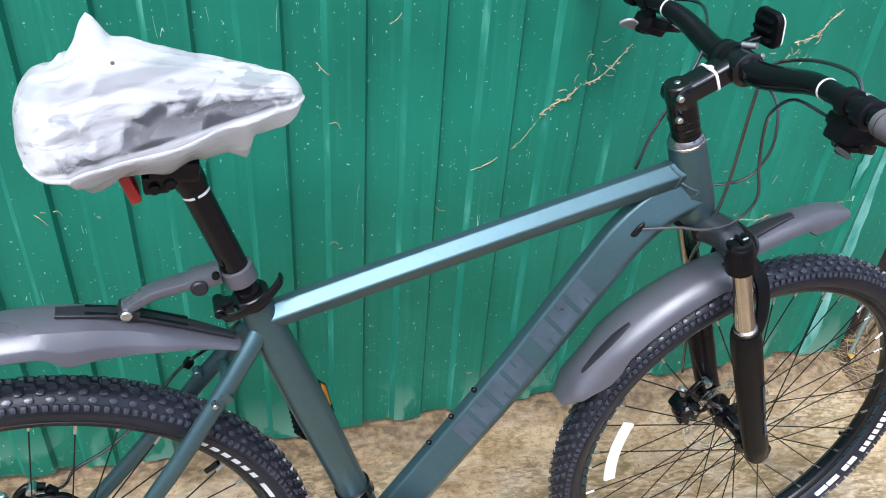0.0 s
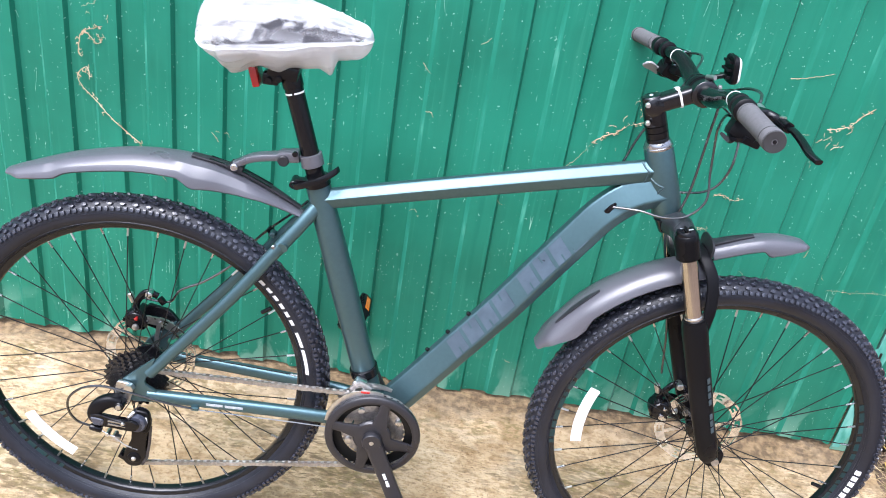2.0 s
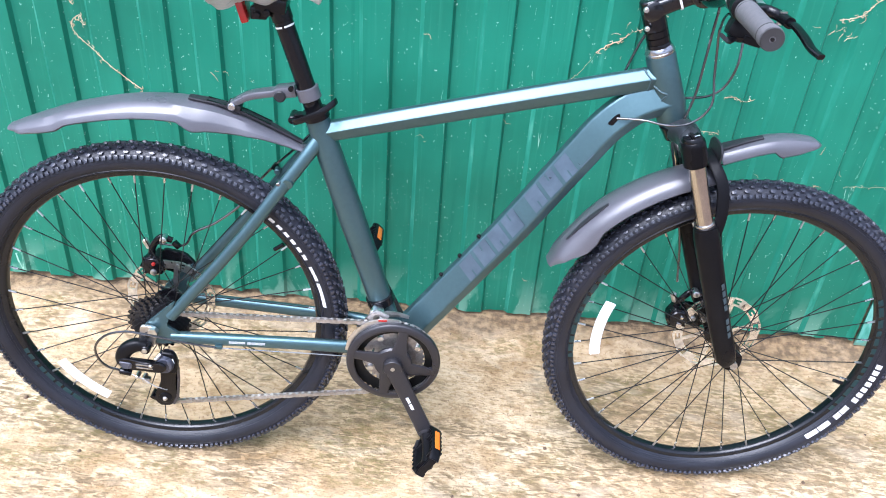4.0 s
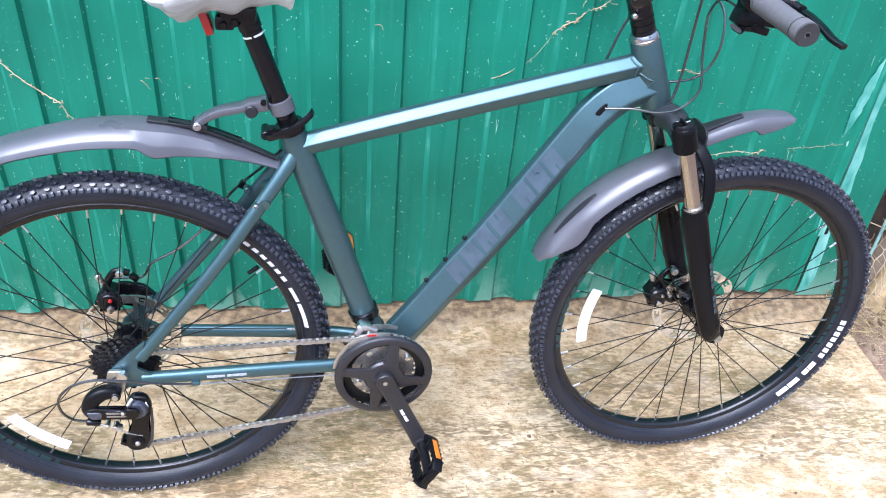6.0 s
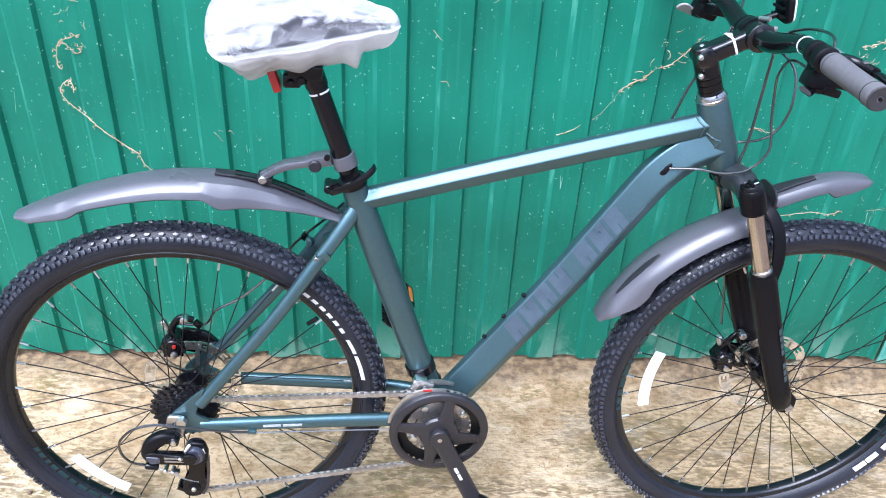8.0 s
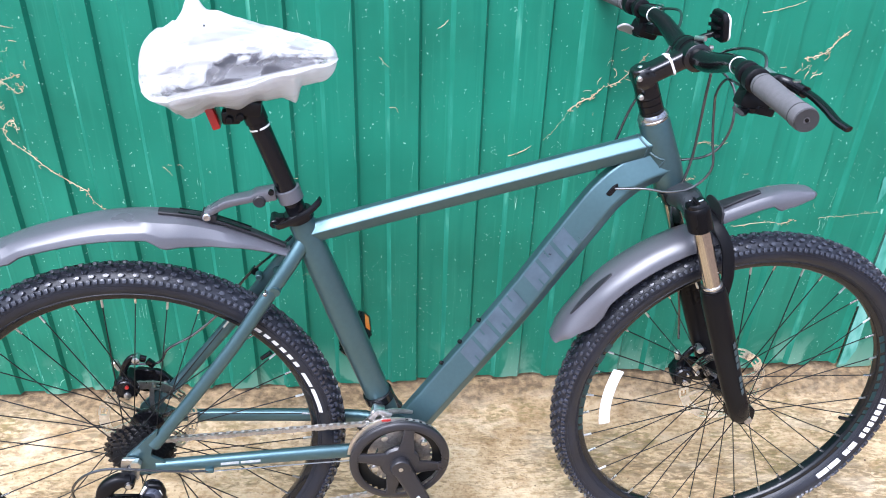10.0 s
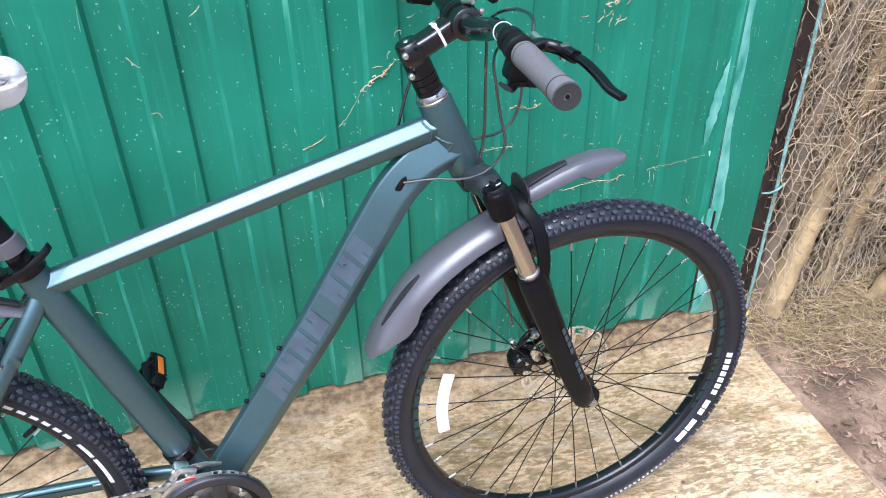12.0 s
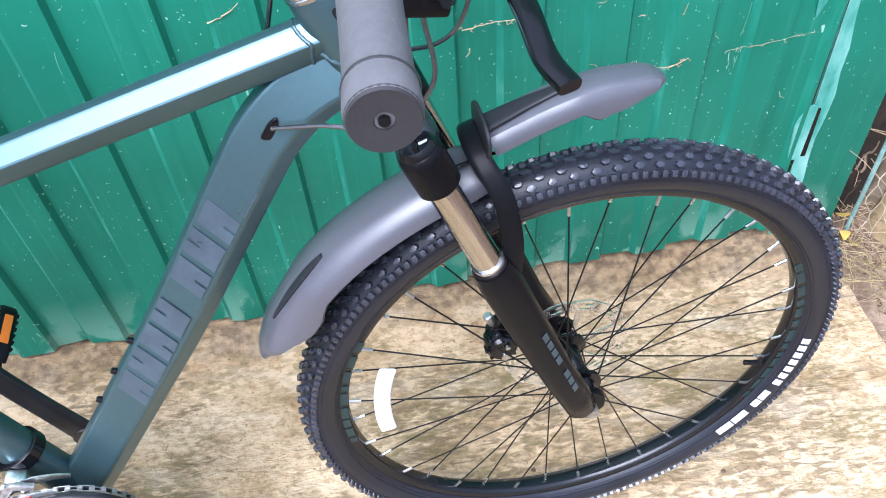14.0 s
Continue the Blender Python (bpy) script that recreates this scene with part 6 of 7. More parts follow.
g.sweep([hinge - UP * 0.032, hinge - UP * 0.022, hinge - UP * 0.014, hinge - UP * 0.004, hinge + UP * 0.012], lambda k, n: oval((0.0185, 0.016, 0.0165, 0.018, 0.0165)[k], (0.0185, 0.0155, 0.016, 0.0175, 0.016)[k], 2.4, 20), side=(0, 1, 0))
ad = (clamp_c - hinge).normalized()
g.sweep([hinge, hinge + ad * 0.03, hinge + ad * 0.06, clamp_c - ad * 0.008], lambda k, n: oval((0.018, 0.0178, 0.0175, 0.021)[k], (0.014, 0.0135, 0.014, 0.018)[k], 4.2, 24), side=(0, 1, 0))
g.lathe([(-0.027, 0.0195), (-0.0255, 0.0215), (0.0255, 0.0215), (0.027, 0.0195)], Matrix.Translation(clamp_c) @ Y90, 26)
stem = bp_("stem", g, M_GLOSS, label="black adjustable stem with a white cable tie", m=STEER)
for p in (hinge + Vector((-0.014, -0.0205, 0.004)), hinge - UP * 0.028 + Vector((-0.016, -0.016, 0))):
    part("stem_bolt", rod(p, p + Vector((0, -0.007, 0)), 0.0044, 0.004, 12, round_end=0.001), M_SILVER, stem)
cap = part("top_cap", Geo().lathe([(0.011, 0.0165), (0.0145, 0.0168), (0.0165, 0.015), (0.0172, 0.008), (0.0165, 0.0)], along(hinge, hinge + UP), 26), M_GLOSS, stem)
part("top_bolt", rod(hinge + UP * 0.0155, hinge + UP * 0.018, 0.0042, 0.0036, 12, round_end=0.0006), M_SILVER, cap)
tie_c = hinge + ad * 0.043
part("cable_tie", Geo().sweep([tie_c + Vector((0, 0, 0)) + (Vector((0, 1, 0)) * x + Vector((-ad.z, 0, ad.x)) * y) for x, y in oval(0.0184, 0.0146, 4.2, 24)], [(-0.0006, -0.0017), (0.0006, -0.0017), (0.0006, 0.0017), (-0.0006, 0.0017)], closed=True), M_WHITE, stem, "white cable tie")
part("tie_head", Geo().box((0.006, 0.007, 0.005), Matrix.Translation(tie_c + Vector((-ad.z, 0, ad.x)) * 0.0165 + Vector((0, -0.006, 0))), 0.0008), M_WHITE, stem, "white cable tie head")
part("face_plate_gap", Geo().lathe([(-0.0262, 0.0205), (-0.0262, 0.0219), (-0.0225, 0.0219), (-0.0225, 0.0205)], Matrix.Translation(clamp_c) @ Y90, 26), M_BLACK_MATT, stem)
for dz_ in (-0.013, 0.013):
    q_ = clamp_c + Vector((0.019, -0.017, dz_))
    part("clamp_bolt", rod(q_, q_ + Vector((0.0055, 0, 0)), 0.0042, 0.0038, 10, round_end=0.0008), M_CHAIN, stem)

END_X = 0.8745
half_bar = [(0.903, 0.0, 1.029), (0.904, 0.028, 1.029), (0.906, 0.055, 1.031), (0.907, 0.09, 1.039), (0.904, 0.125, 1.049), (0.898, 0.16, 1.054), (0.884, 0.25, 1.056), (END_X, 0.368, 1.053)]
ROLL = STEER @ Matrix.Translation(clamp_c) @ Matrix.Rotation(radians(-1.1), 4, "X") @ Matrix.Translation(-clamp_c)
bar_pts = [Vector((x, -y, z)) for x, y, z in reversed(half_bar)] + [Vector(p) for p in half_bar[1:]]
bar_path = spline(bar_pts, 5)


def bar_r(k, n):
    y = abs(bar_path[k].y)
    return circle(0.0157 if y < 0.05 else 0.0157 - 0.0045 * min(1, (y - 0.05) / 0.12), 18)


bar = bp_("handlebar", Geo().sweep(bar_path, bar_r), M_BLACK, label="black riser handlebar", m=ROLL)


def bar_at(y):
    a = max((p for p in bar_path if p.y <= y), key=lambda p: p.y)
    b = min((p for p in bar_path if p.y >= y), key=lambda p: p.y)
    return a.lerp(b, (y - a.y) / (b.y - a.y)) if b.y - a.y > 1e-6 else a.copy()


for s in (-1, 1):
    a, b = bar_at(s * 0.246), bar_at(s * 0.3675)
    d = (b - a).normalized()
    L = (b - a).length
    g = Geo().lathe([(0, 0.0137), (0.002, 0.0145), (0.01, 0.0146), (L * 0.5, 0.0138), (L - 0.016, 0.0138), (L - 0.014, 0.0144), (L - 0.002, 0.0148), (L + 0.003, 0.0141)], along(a, b), 30)
    grip = part("grip", g, M_GRIP, bar, "grey ribbed rubber grip")
    part("grip_cap", Geo().lathe([(L + 0.002, 0.0144), (L + 0.0045, 0.0134), (L + 0.004, 0.004), (L + 0.0005, 0.003)], along(a, b), 28), M_GRIP_END, grip, "grip end with a small hole")
    part("grip_hole", Geo().lathe([(L + 0.003, 0.0024), (L + 0.0046, 0.0022)], along(a, b), 12), M_BLACK, grip)
    for t in (0.17, L - 0.0145):
        t = t if t < L else 0.008
        part("grip_ring", Geo().lathe([(t - 0.001, 0.0142), (t - 0.0005, 0.0149), (t + 0.0005, 0.0149), (t + 0.001, 0.0142)], along(a, b), 26), M_GRIP_END, grip)
    # brake lever and clamp
    c = bar_at(s * 0.226)
    lev = part("brake_lever", Geo().lathe([(-0.009, 0.0135), (-0.007, 0.0165), (0.007, 0.0165), (0.009, 0.0135)], along(c, c + d), 22), M_PLASTIC, bar, "black brake lever")
    g = Geo().sweep(spline([c + Vector((0.012, 0, -0.002)), c + Vector((0.033, s * -0.014, -0.004)), c + Vector((0.05, s * -0.004, -0.008)), c + Vector((0.058, s * 0.02, -0.012))], 5), lambda k, n: oval(0.0085, 0.0075, 2.8, 14))
    part("lever_body", g, M_BLACK, lev)
    g = Geo().sweep(spline([c + Vector((0.055, s * 0.008, -0.011)), c + Vector((0.061, s * 0.03, -0.013)), c + Vector((0.063, s * 0.06, -0.019)), c + Vector((0.063, s * 0.088, -0.026)), c + Vector((0.068, s * 0.107, -0.03))], 6), lambda k, n: oval(0.0034, 0.0064 - 0.0008 * k / n, 3.4, 14), side=(0, 0, 1))
    part("lever_blade", g, M_BLACK, lev)
    part("pivot_bolt", rod(c + Vector((0.053, s * 0.004, -0.001)), c + Vector((0.053, s * 0.004, -0.018)), 0.0055, n=10), M_SILVER, lev)
    part("barrel", rod(c + Vector((0.036, s * -0.014, -0.004)), c + Vector((0.035, s * -0.04, 0.0)), 0.0055, 0.0042, 12), M_SILVER, lev)
    # trigger shifter under the bar
    q = bar_at(s * 0.196)
    g = Geo().box((0.04, 0.036, 0.024), Matrix.Translation(q + Vector((0.012, s * 0.002, -0.036))) @ pose(0, 0, 0, 8 * s, 18, 12 * s), 0.007)
    g.box((0.04, 0.03, 0.015), Matrix.Translation(q + Vector((0.026, s * -0.016, -0.033))) @ pose(0, 0, 0, 0, 12, 20 * s), 0.004)
    g.box((0.03, 0.016, 0.011), Matrix.Translation(q + Vector((0.022, s * 0.014, -0.046))) @ pose(0, 0, 0, 0, 16, -14 * s), 0.003)
    g.box((0.016, 0.02, 0.026), Matrix.Translation(q + Vector((0.004, 0, -0.018))), 0.003)
    sh = part("shifter", g, M_PLASTIC, bar, "black trigger shifter")
    part("adjuster", Geo().lathe([(0, 0.0048), (0.012, 0.0044), (0.014, 0.003)], along(q + Vector((0.026, s * -0.022, -0.026)), q + Vector((0.036, s * -0.05, -0.02))), 12), M_PLASTIC, sh)
    part("shifter_strip", Geo().box((0.03, 0.004, 0.003), Matrix.Translation(q + Vector((0.026, s * -0.012, -0.0248))) @ pose(0, 0, 0, 0, 12, 20 * s), 0.0008), M_CUP, sh, "silver edge strip")
    part("shifter_screw", rod(q + Vector((0.012, s * 0.004, -0.016)), q + Vector((0.012, s * 0.004, -0.0145)), 0.004, n=10), M_SILVER, sh)
    part("shifter_clamp", Geo().lathe([(-0.006, 0.0135), (-0.005, 0.0155), (0.005, 0.0155), (0.006, 0.0135)], along(q, q + d), 20), M_PLASTIC, sh)
    if s > 0:
        pad = softened([(0.0, -0.009), (-0.022, -0.009), (-0.034, -0.012), (-0.044, -0.008), (-0.044, 0.008), (-0.034, 0.012), (-0.022, 0.009), (0.0, 0.009)], 0.006)
        part("thumb_lever", Geo().plate(pad, 0.0042, Matrix.Translation(q + Vector((0.002, 0.014, -0.044))) @ pose(0, 0, 0, -34, 22, 24), chamfer=0.0012), M_THUMB, sh, "light grey thumb paddle")
    else:
        part("thumb_lever", Geo().sweep(spline([q + Vector((0.004, -0.01, -0.043)), q + Vector((-0.01, -0.02, -0.046)), q + Vector((-0.02, -0.03, -0.04))], 4), lambda k, n: oval(0.0065 + 0.003 * k / n, 0.0028, 3, 12), side=(0, 1, 0)), M_PLASTIC, sh)
    part("release_lever", Geo().sweep(spline([q + Vector((0.018, s * 0.012, -0.034)), q + Vector((0.034, s * 0.03, -0.034)), q + Vector((0.03, s * 0.042, -0.03))], 4), lambda k, n: oval(0.003, 0.006, 3, 10)), M_PLASTIC, sh)
    part("shifter_cover", Geo().lathe([(0, 0.0175), (0.006, 0.0165), (0.008, 0.012)], Matrix.Translation(q + Vector((0.01, s * 0.006, -0.041))) @ pose(0, 0, 0, 180, 0, 0), 20), M_BLACK, sh)
    part("cable_tie", Geo().lathe([(-0.0013, 0.0114), (-0.0013, 0.0122), (0.0013, 0.0122), (0.0013, 0.0114)], along(bar_at(s * 0.156), bar_at(s * 0.168)), 22), M_WHITE, bar, "white cable tie")

# front reflector on its clamp
rf = P(0.944, 1.069, 0.006)
refl = bp_("front_reflector", Geo().plate(softened([(-0.023, -0.017), (-0.014, -0.023), (0.014, -0.023), (0.023, -0.017), (0.024, 0.014), (0.017, 0.023), (-0.017, 0.023), (-0.024, 0.014)], 0.006), 0.009, Matrix.Translation(rf) @ pose(0, 0, 0, 0, -8, 0) @ Matrix.Rotation(radians(90), 4, "Z") @ Matrix.Rotation(radians(90), 4, "X"), chamfer=0.002), M_PLASTIC, label="white front reflector in a black bracket", m=STEER)
part("reflector_lens", Geo().plate(softened([(-0.021, -0.016), (-0.013, -0.021), (0.013, -0.021), (0.021, -0.016), (0.022, 0.013), (0.016, 0.021), (-0.016, 0.021), (-0.022, 0.013)], 0.005), 0.005, Matrix.Translation(rf + Vector((0.006, 0, 0))) @ pose(0, 0, 0, 0, -8, 0) @ Matrix.Rotation(radians(90), 4, "Z") @ Matrix.Rotation(radians(90), 4, "X"), chamfer=0.002), M_REFLECTOR, refl, "clear white lens")
for z in (-0.012, 0, 0.012):
    part("bracket_rib", Geo().box((0.008, 0.03, 0.004), Matrix.Translation(rf + Vector((-0.008, 0, z)))), M_PLASTIC, refl)
part("bracket_arm", Geo().sweep(spline([rf + Vector((-0.008, 0, -0.012)), rf + Vector((-0.024, 0.004, -0.018)), P(0.912, 1.047, 0.006)], 4), oval(0.005, 0.004, 3, 10)), M_PLASTIC, refl)
part("bracket_band", Geo().lathe([(-0.006, 0.0218), (-0.006, 0.0238), (0.006, 0.0238), (0.006, 0.0218)], Matrix.Translation(clamp_c + Vector((0, 0.004, 0))) @ Y90, 24), M_PLASTIC, refl)
part("bracket_screw", rod(P(0.905, 1.053, -0.002), P(0.913, 1.056, -0.018), 0.004, n=10), M_SILVER, refl)

# cables
R_SH, L_SH = bar_at(-0.17) + Vector((0.016, 0, -0.028)), bar_at(0.17) + Vector((0.016, 0, -0.028))
R_LV, L_LV = bar_at(-0.222) + Vector((0.032, 0.03, -0.004)), bar_at(0.222) + Vector((0.032, -0.03, -0.004))
bp_("shift_cable", Geo().sweep(spline([R_SH, P(0.926, 1.018, -0.142), P(0.92, 1.018, -0.096), P(0.926, 0.986, -0.06), P(0.933, 0.953, -0.05), P(0.938, 0.91, -0.052), P(0.941, 0.865, -0.062), P(0.918, 0.832, -0.058), P(0.881, 0.823, -0.054), P(0.844, 0.825, -0.043), P(0.803, 0.819, -0.026)], 8), circle(0.0021, 8)), M_CABLE)
bp_("front_brake_cable", Geo().sweep(spline([R_LV, P(0.938, 1.068, -0.15), P(0.94, 1.058, -0.08), P(0.934, 1.03, -0.026), P(0.931, 0.985, -0.02), P(0.929, 0.93, -0.02), P(0.926, 0.87, -0.021), P(0.916, 0.825, -0.024), P(0.905, 0.785, -0.022), P(0.94, 0.7, 0.03), P(0.985, 0.56, 0.052), P(1.006, 0.45, 0.058)], 8), circle(0.0023, 8)), M_CABLE)
bp_("rear_brake_cable", Geo().sweep(spline([L_LV, P(0.935, 1.06, 0.13), P(0.9, 1.035, 0.06), P(0.866, 0.99, 0.036), P(0.836, 0.935, 0.036), P(0.815, 0.875, 0.034)], 8), circle(0.0023, 8)), M_CABLE)
bp_("shift_cable", Geo().sweep(spline([L_SH, P(0.95, 1.005, 0.1), P(0.982, 0.98, 0.01), P(0.985, 0.93, -0.016), P(0.975, 0.886, -0.016), P(0.955, 0.862, -0.008), P(0.925, 0.848, 0.012), P(0.86, 0.835, 0.034)], 8), circle(0.0021, 8)), M_CABLE)

# ---- plastic bag over the saddle ----
def film_section(t):
    """t from the front (0) to the rear (1): half-width and height of the hem, top and underside of the loose film."""
    w = ease(t, [(0, 0.010), (0.05, 0.024), (0.25, 0.037), (0.6, 0.066), (0.85, 0.083), (1.0, 0.083)])
    hem = ease(t, [(0, 1.030), (0.1, 1.028), (0.25, 1.022), (0.5, 1.011), (0.93, 1.004), (1, 1.016)])
    top = steps(t, [(0, 1.053), (0.1, 1.055), (0.22, 1.064), (0.38, 1.074), (0.58, 1.085), (0.74, 1.085), (0.87, 1.074), (1, 1.06)])
    bot = ease(t, [(0, 1.004), (0.19, 0.996), (0.23, 0.968), (0.3, 0.974), (0.42, 0.976), (0.53, 0.962), (0.66, 0.968), (0.79, 0.958), (0.88, 0.976), (0.95, 1.0), (1, 1.012)])
    return w, hem, top, bot


# saddle, filling the film down to its hem
def saddle_ring(k, n):
    t = 0.05 + 0.88 * k / (n - 1)
    w, hem, top, bot = film_section(t)
    e = min(1.0, 0.3 + 2.6 * min(k / (n - 1), 1 - k / (n - 1)) ** 0.6)
    ring = []
    for j in range(32):
        c, s = math.cos(2 * math.pi * j / 32), math.sin(2 * math.pi * j / 32)
        side = math.copysign(abs(c) ** 0.8, c)
        z = (top - hem - 0.014) * s ** 0.9 if s >= 0 else -0.008 * abs(s) ** 0.4
        ring.append((side * max(0.004, w - 0.008) * (1 - 0.16 * max(0, s)) * e, hem + 0.012 + (z - 0.012) * e))
    return ring


g = Geo().sweep([P(0.371 - 0.272 * (0.05 + 0.88 * i / 23), 0) for i in range(24)], saddle_ring, side=(0, 1, 0))
saddle = bp_("saddle", g, M_SADDLE, label="dark grey padded saddle under a plastic film")
for s in (-1, 1):
    bp_("saddle_rail", Geo().sweep(spline([P(0.31, 1.012, s * 0.012), P(0.275, 0.994, s * 0.018), P(0.2, 0.986, s * 0.022), P(0.15, 1.0, s * 0.03)], 5), circle(0.0036, 8)), M_BLACK, saddle)


def ridged(v):
    """Sharp creases: 1 on the lines, falling away to both sides."""
    return (1 - min(1.0, abs(noise.noise(v)) * 2.6)) ** 2


def bag_point(t, a):
    w, hem, top, bot = film_section(min(max(t, 0.11), 0.87))
    c, s = math.cos(a), math.sin(a)
    x = 0.371 - 0.272 * t
    # the film closes in a round nose and a round rear lobe
    r = math.sqrt(max(0.0, 1 - max(1 - t / 0.11, (t - 0.87) / 0.13, 0.0) ** 2))
    mid = (hem + 0.006 if t < 0.5 else hem + 0.022) if r < 1 else hem
    w, top, bot, hem = w * r, mid + (top - mid) * r, mid + (bot - mid) * r, mid + (hem - mid) * r
    side = math.copysign(abs(c) ** 0.8, c)
    if s >= 0:
        y, z = w * side * (1 - 0.1 * s), hem + (top - hem) * s ** 0.85
    else:
        y, z = w * side * (1 - 0.42 * abs(s) ** 0.7), hem + (hem - bot) * -abs(s) ** 0.75
    nrm = Vector((0.15 - 0.3 * t if t > 0.1 else 0.8, c, s)).normalized()
    ends = min(1.0, 6 * t, 6 * (1 - t))
    f = a if c > 0 else math.pi - a
    q = Vector((x, y, z))
    # long folds from the rear to the nose, a crumpled rear flank, and the hem
    upper = max(0.0, min(1.0, 1 + s * 5)) if s < 0 else 1.0
    q += nrm * ends * upper * (0.0045 * (ridged((x * 5, f * 2.6 + x * 4, 3.0 + (c > 0))) - 0.3) + 0.0018 * ridged((x * 11, f * 7 + x * 8, 8.0)) + 0.004 * noise.noise((x * 9, y * 12, z * 16)))
    # a drawn crease from the rear lobe to the nose, with a hollow over it
    if s > 0:
        crease = 0.66 - 0.12 * (1 - t) + 0.05 * noise.noise((x * 20, 2, 2))
        q += nrm * ends * (0.0032 * math.exp(-((f - crease) / 0.08) ** 2) - 0.0055 * min(1.0, max(0.0, t * 2 - 0.7)) * math.exp(-((f - crease - 0.2) / 0.14) ** 2))
    rear = math.exp(-((t - 0.78) / 0.16) ** 2)
    q += nrm * ends * (0.0008 + 0.0045 * rear) * ridged((x * 34, y * 24, z * 42))
    q += nrm * 0.0034 * math.exp(-(f / 0.07) ** 2)
    if s > 0:
        # gathered tip, standing up from a tent that falls slowly to the front
        dx = (x - 0.183) / (0.1 if x > 0.183 else 0.05)
        d = math.hypot(dx, (y - 0.006) / 0.06)
        near = math.hypot((x - 0.181) / (0.0075 if x > 0.181 else 0.019), (y - 0.006) / 0.009)
        q.z += (0.014 * math.exp(-d * 2.0) + 0.006 * math.exp(-d * 6) + 0.021 * max(0.0, 1 - near * 0.55) ** 1.1) * min(1, s * 1.8)
        q.x -= 0.004 * max(0.0, 1 - near * 0.5) ** 2 * min(1, s * 1.8)
    else:
        q += Vector((0, c, 0)) * 0.004 * ends * abs(s) * noise.noise((x * 55 + z * 20, 2 + (c > 0), 4.0))
        q.z -= 0.005 * abs(s) * noise.noise((x * 30, y * 20, 9.3))
    return q


def build_bag():
    nu, nv = 132, 144
    rows = [i / (nu - 1) - 0.85 * math.sin(2 * math.pi * i / (nu - 1)) / (2 * math.pi) for i in range(nu)]
    verts = [bag_point(0.002 + 0.996 * t, 2 * math.pi * j / nv) for t in rows for j in range(nv)]
    faces = [(i * nv + j, i * nv + (j + 1) % nv, (i + 1) * nv + (j + 1) % nv, (i + 1) * nv + j) for i in range(nu - 1) for j in range(nv)]
    faces += [tuple(reversed(range(nv))), tuple((nu - 1) * nv + j for j in range(nv))]
    return Geo().add(verts, faces)


bag = part("plastic_bag", build_bag(), M_FILM, None, m=pose(0, -0.019, 0, -LEAN, 0, 0), sharp=180)
tagged(bag, "crumpled milky plastic bag pulled over the bicycle saddle", "plastic bag")
hem_line = [bag_point(0.04 + 0.92 * k / 40, math.pi) for k in range(41)] + [bag_point(0.96 - 0.92 * k / 40, 0.0) for k in range(41)]
part("hem", Geo().sweep(hem_line, lambda k, n: oval(0.0016 + 0.0006 * noise.noise((k * 0.7, 1, 1)), 0.0022 + 0.001 * noise.noise((k * 0.5, 4, 1)), 2, 8), closed=True), M_FILM, bag, "rolled milky hem of the bag")
spot = bag_point(0.645, math.pi - 1.2)
part("air_hole", Geo().lathe([(-0.0006, 0.0019), (0.0006, 0.0019), (0.0007, 0.0013)], along(spot, spot + Vector((0.05, -0.6, 0.8))), 14), M_CASSETTE, bag, "small dark punched hole")


# ---- dried tendrils stuck on the fence ----
def fence_point(x, z, off=0.013):
    return fence.matrix_basis @ Vector((x / math.cos(radians(FENCE_TURN)), -off, z))


def tendril(points, r=0.0016, label="pale dry vine tendril stuck to the green fence"):
    path = spline([fence_point(x, z, 0.012 + 0.003 * ((i * 7) % 3)) for i, (x, z) in enumerate(points)], 6)
    path = [p + Vector((0.0025 * noise.noise((k * 0.9, r * 900, 1)), 0, 0.0025 * noise.noise((k * 0.9, r * 900, 6)))) for k, p in enumerate(path)]
    g = Geo().sweep(path, lambda k, n: circle(r * 0.44 * (1.15 - 0.6 * k / n) * (0.75 + 0.5 * noise.noise((k * 1.3, r * 700, 2)) + 0.2), 6))
    # curled scraps of bark and rootlets holding to the stem
    if len(points) > 3:
        for k in range(0, len(path) - 1, 2):
            a = 6.28 * noise.noise((k * 1.7, r * 500, 4)) * 2
            L = 0.004 + 0.009 * abs(noise.noise((k * 0.7, r * 300, 7)))
            p = path[k]
            g.sweep([p, p + Vector((L * math.cos(a), -0.001, L * math.sin(a))), p + Vector((L * 1.3 * math.cos(a + 0.9), 0.0, L * 1.3 * math.sin(a + 0.9)))], lambda k, n: circle(r * 0.5 * (1 - 0.6 * k / n), 4))
    return tagged(part("vine_tendril", g, M_TENDRIL), label, "vine", "dry vines on the fence")


rng = random.Random(11)
tendril([(-0.142, 0.625), (-0.168, 0.648), (-0.2, 0.676), (-0.232, 0.708), (-0.258, 0.735), (-0.266, 0.762), (-0.252, 0.78), (-0.243, 0.775), (-0.242, 0.755)], 0.0024, "long pale dry vine stem stuck to the fence")
tendril([(-0.263, 0.805), (-0.26, 0.83), (-0.25, 0.858), (-0.232, 0.865), (-0.21, 0.872)], 0.0026)
tendril([(-0.25, 0.858), (-0.235, 0.848), (-0.222, 0.836), (-0.212, 0.845), (-0.222, 0.852)], 0.0018)
tendril([(-0.142, 0.625), (-0.13, 0.6), (-0.1, 0.57), (-0.085, 0.54)], 0.0018)
tendril([(0.835, 0.786), (0.858, 0.806), (0.88, 0.818), (0.9, 0.834), (0.925, 0.845), (0.95, 0.868), (0.968, 0.885), (0.985, 0.908)], 0.0024, "tangled pale dry vine stem on the fence")
tendril([(0.72, 0.687), (0.745, 0.697), (0.765, 0.712)], 0.002)
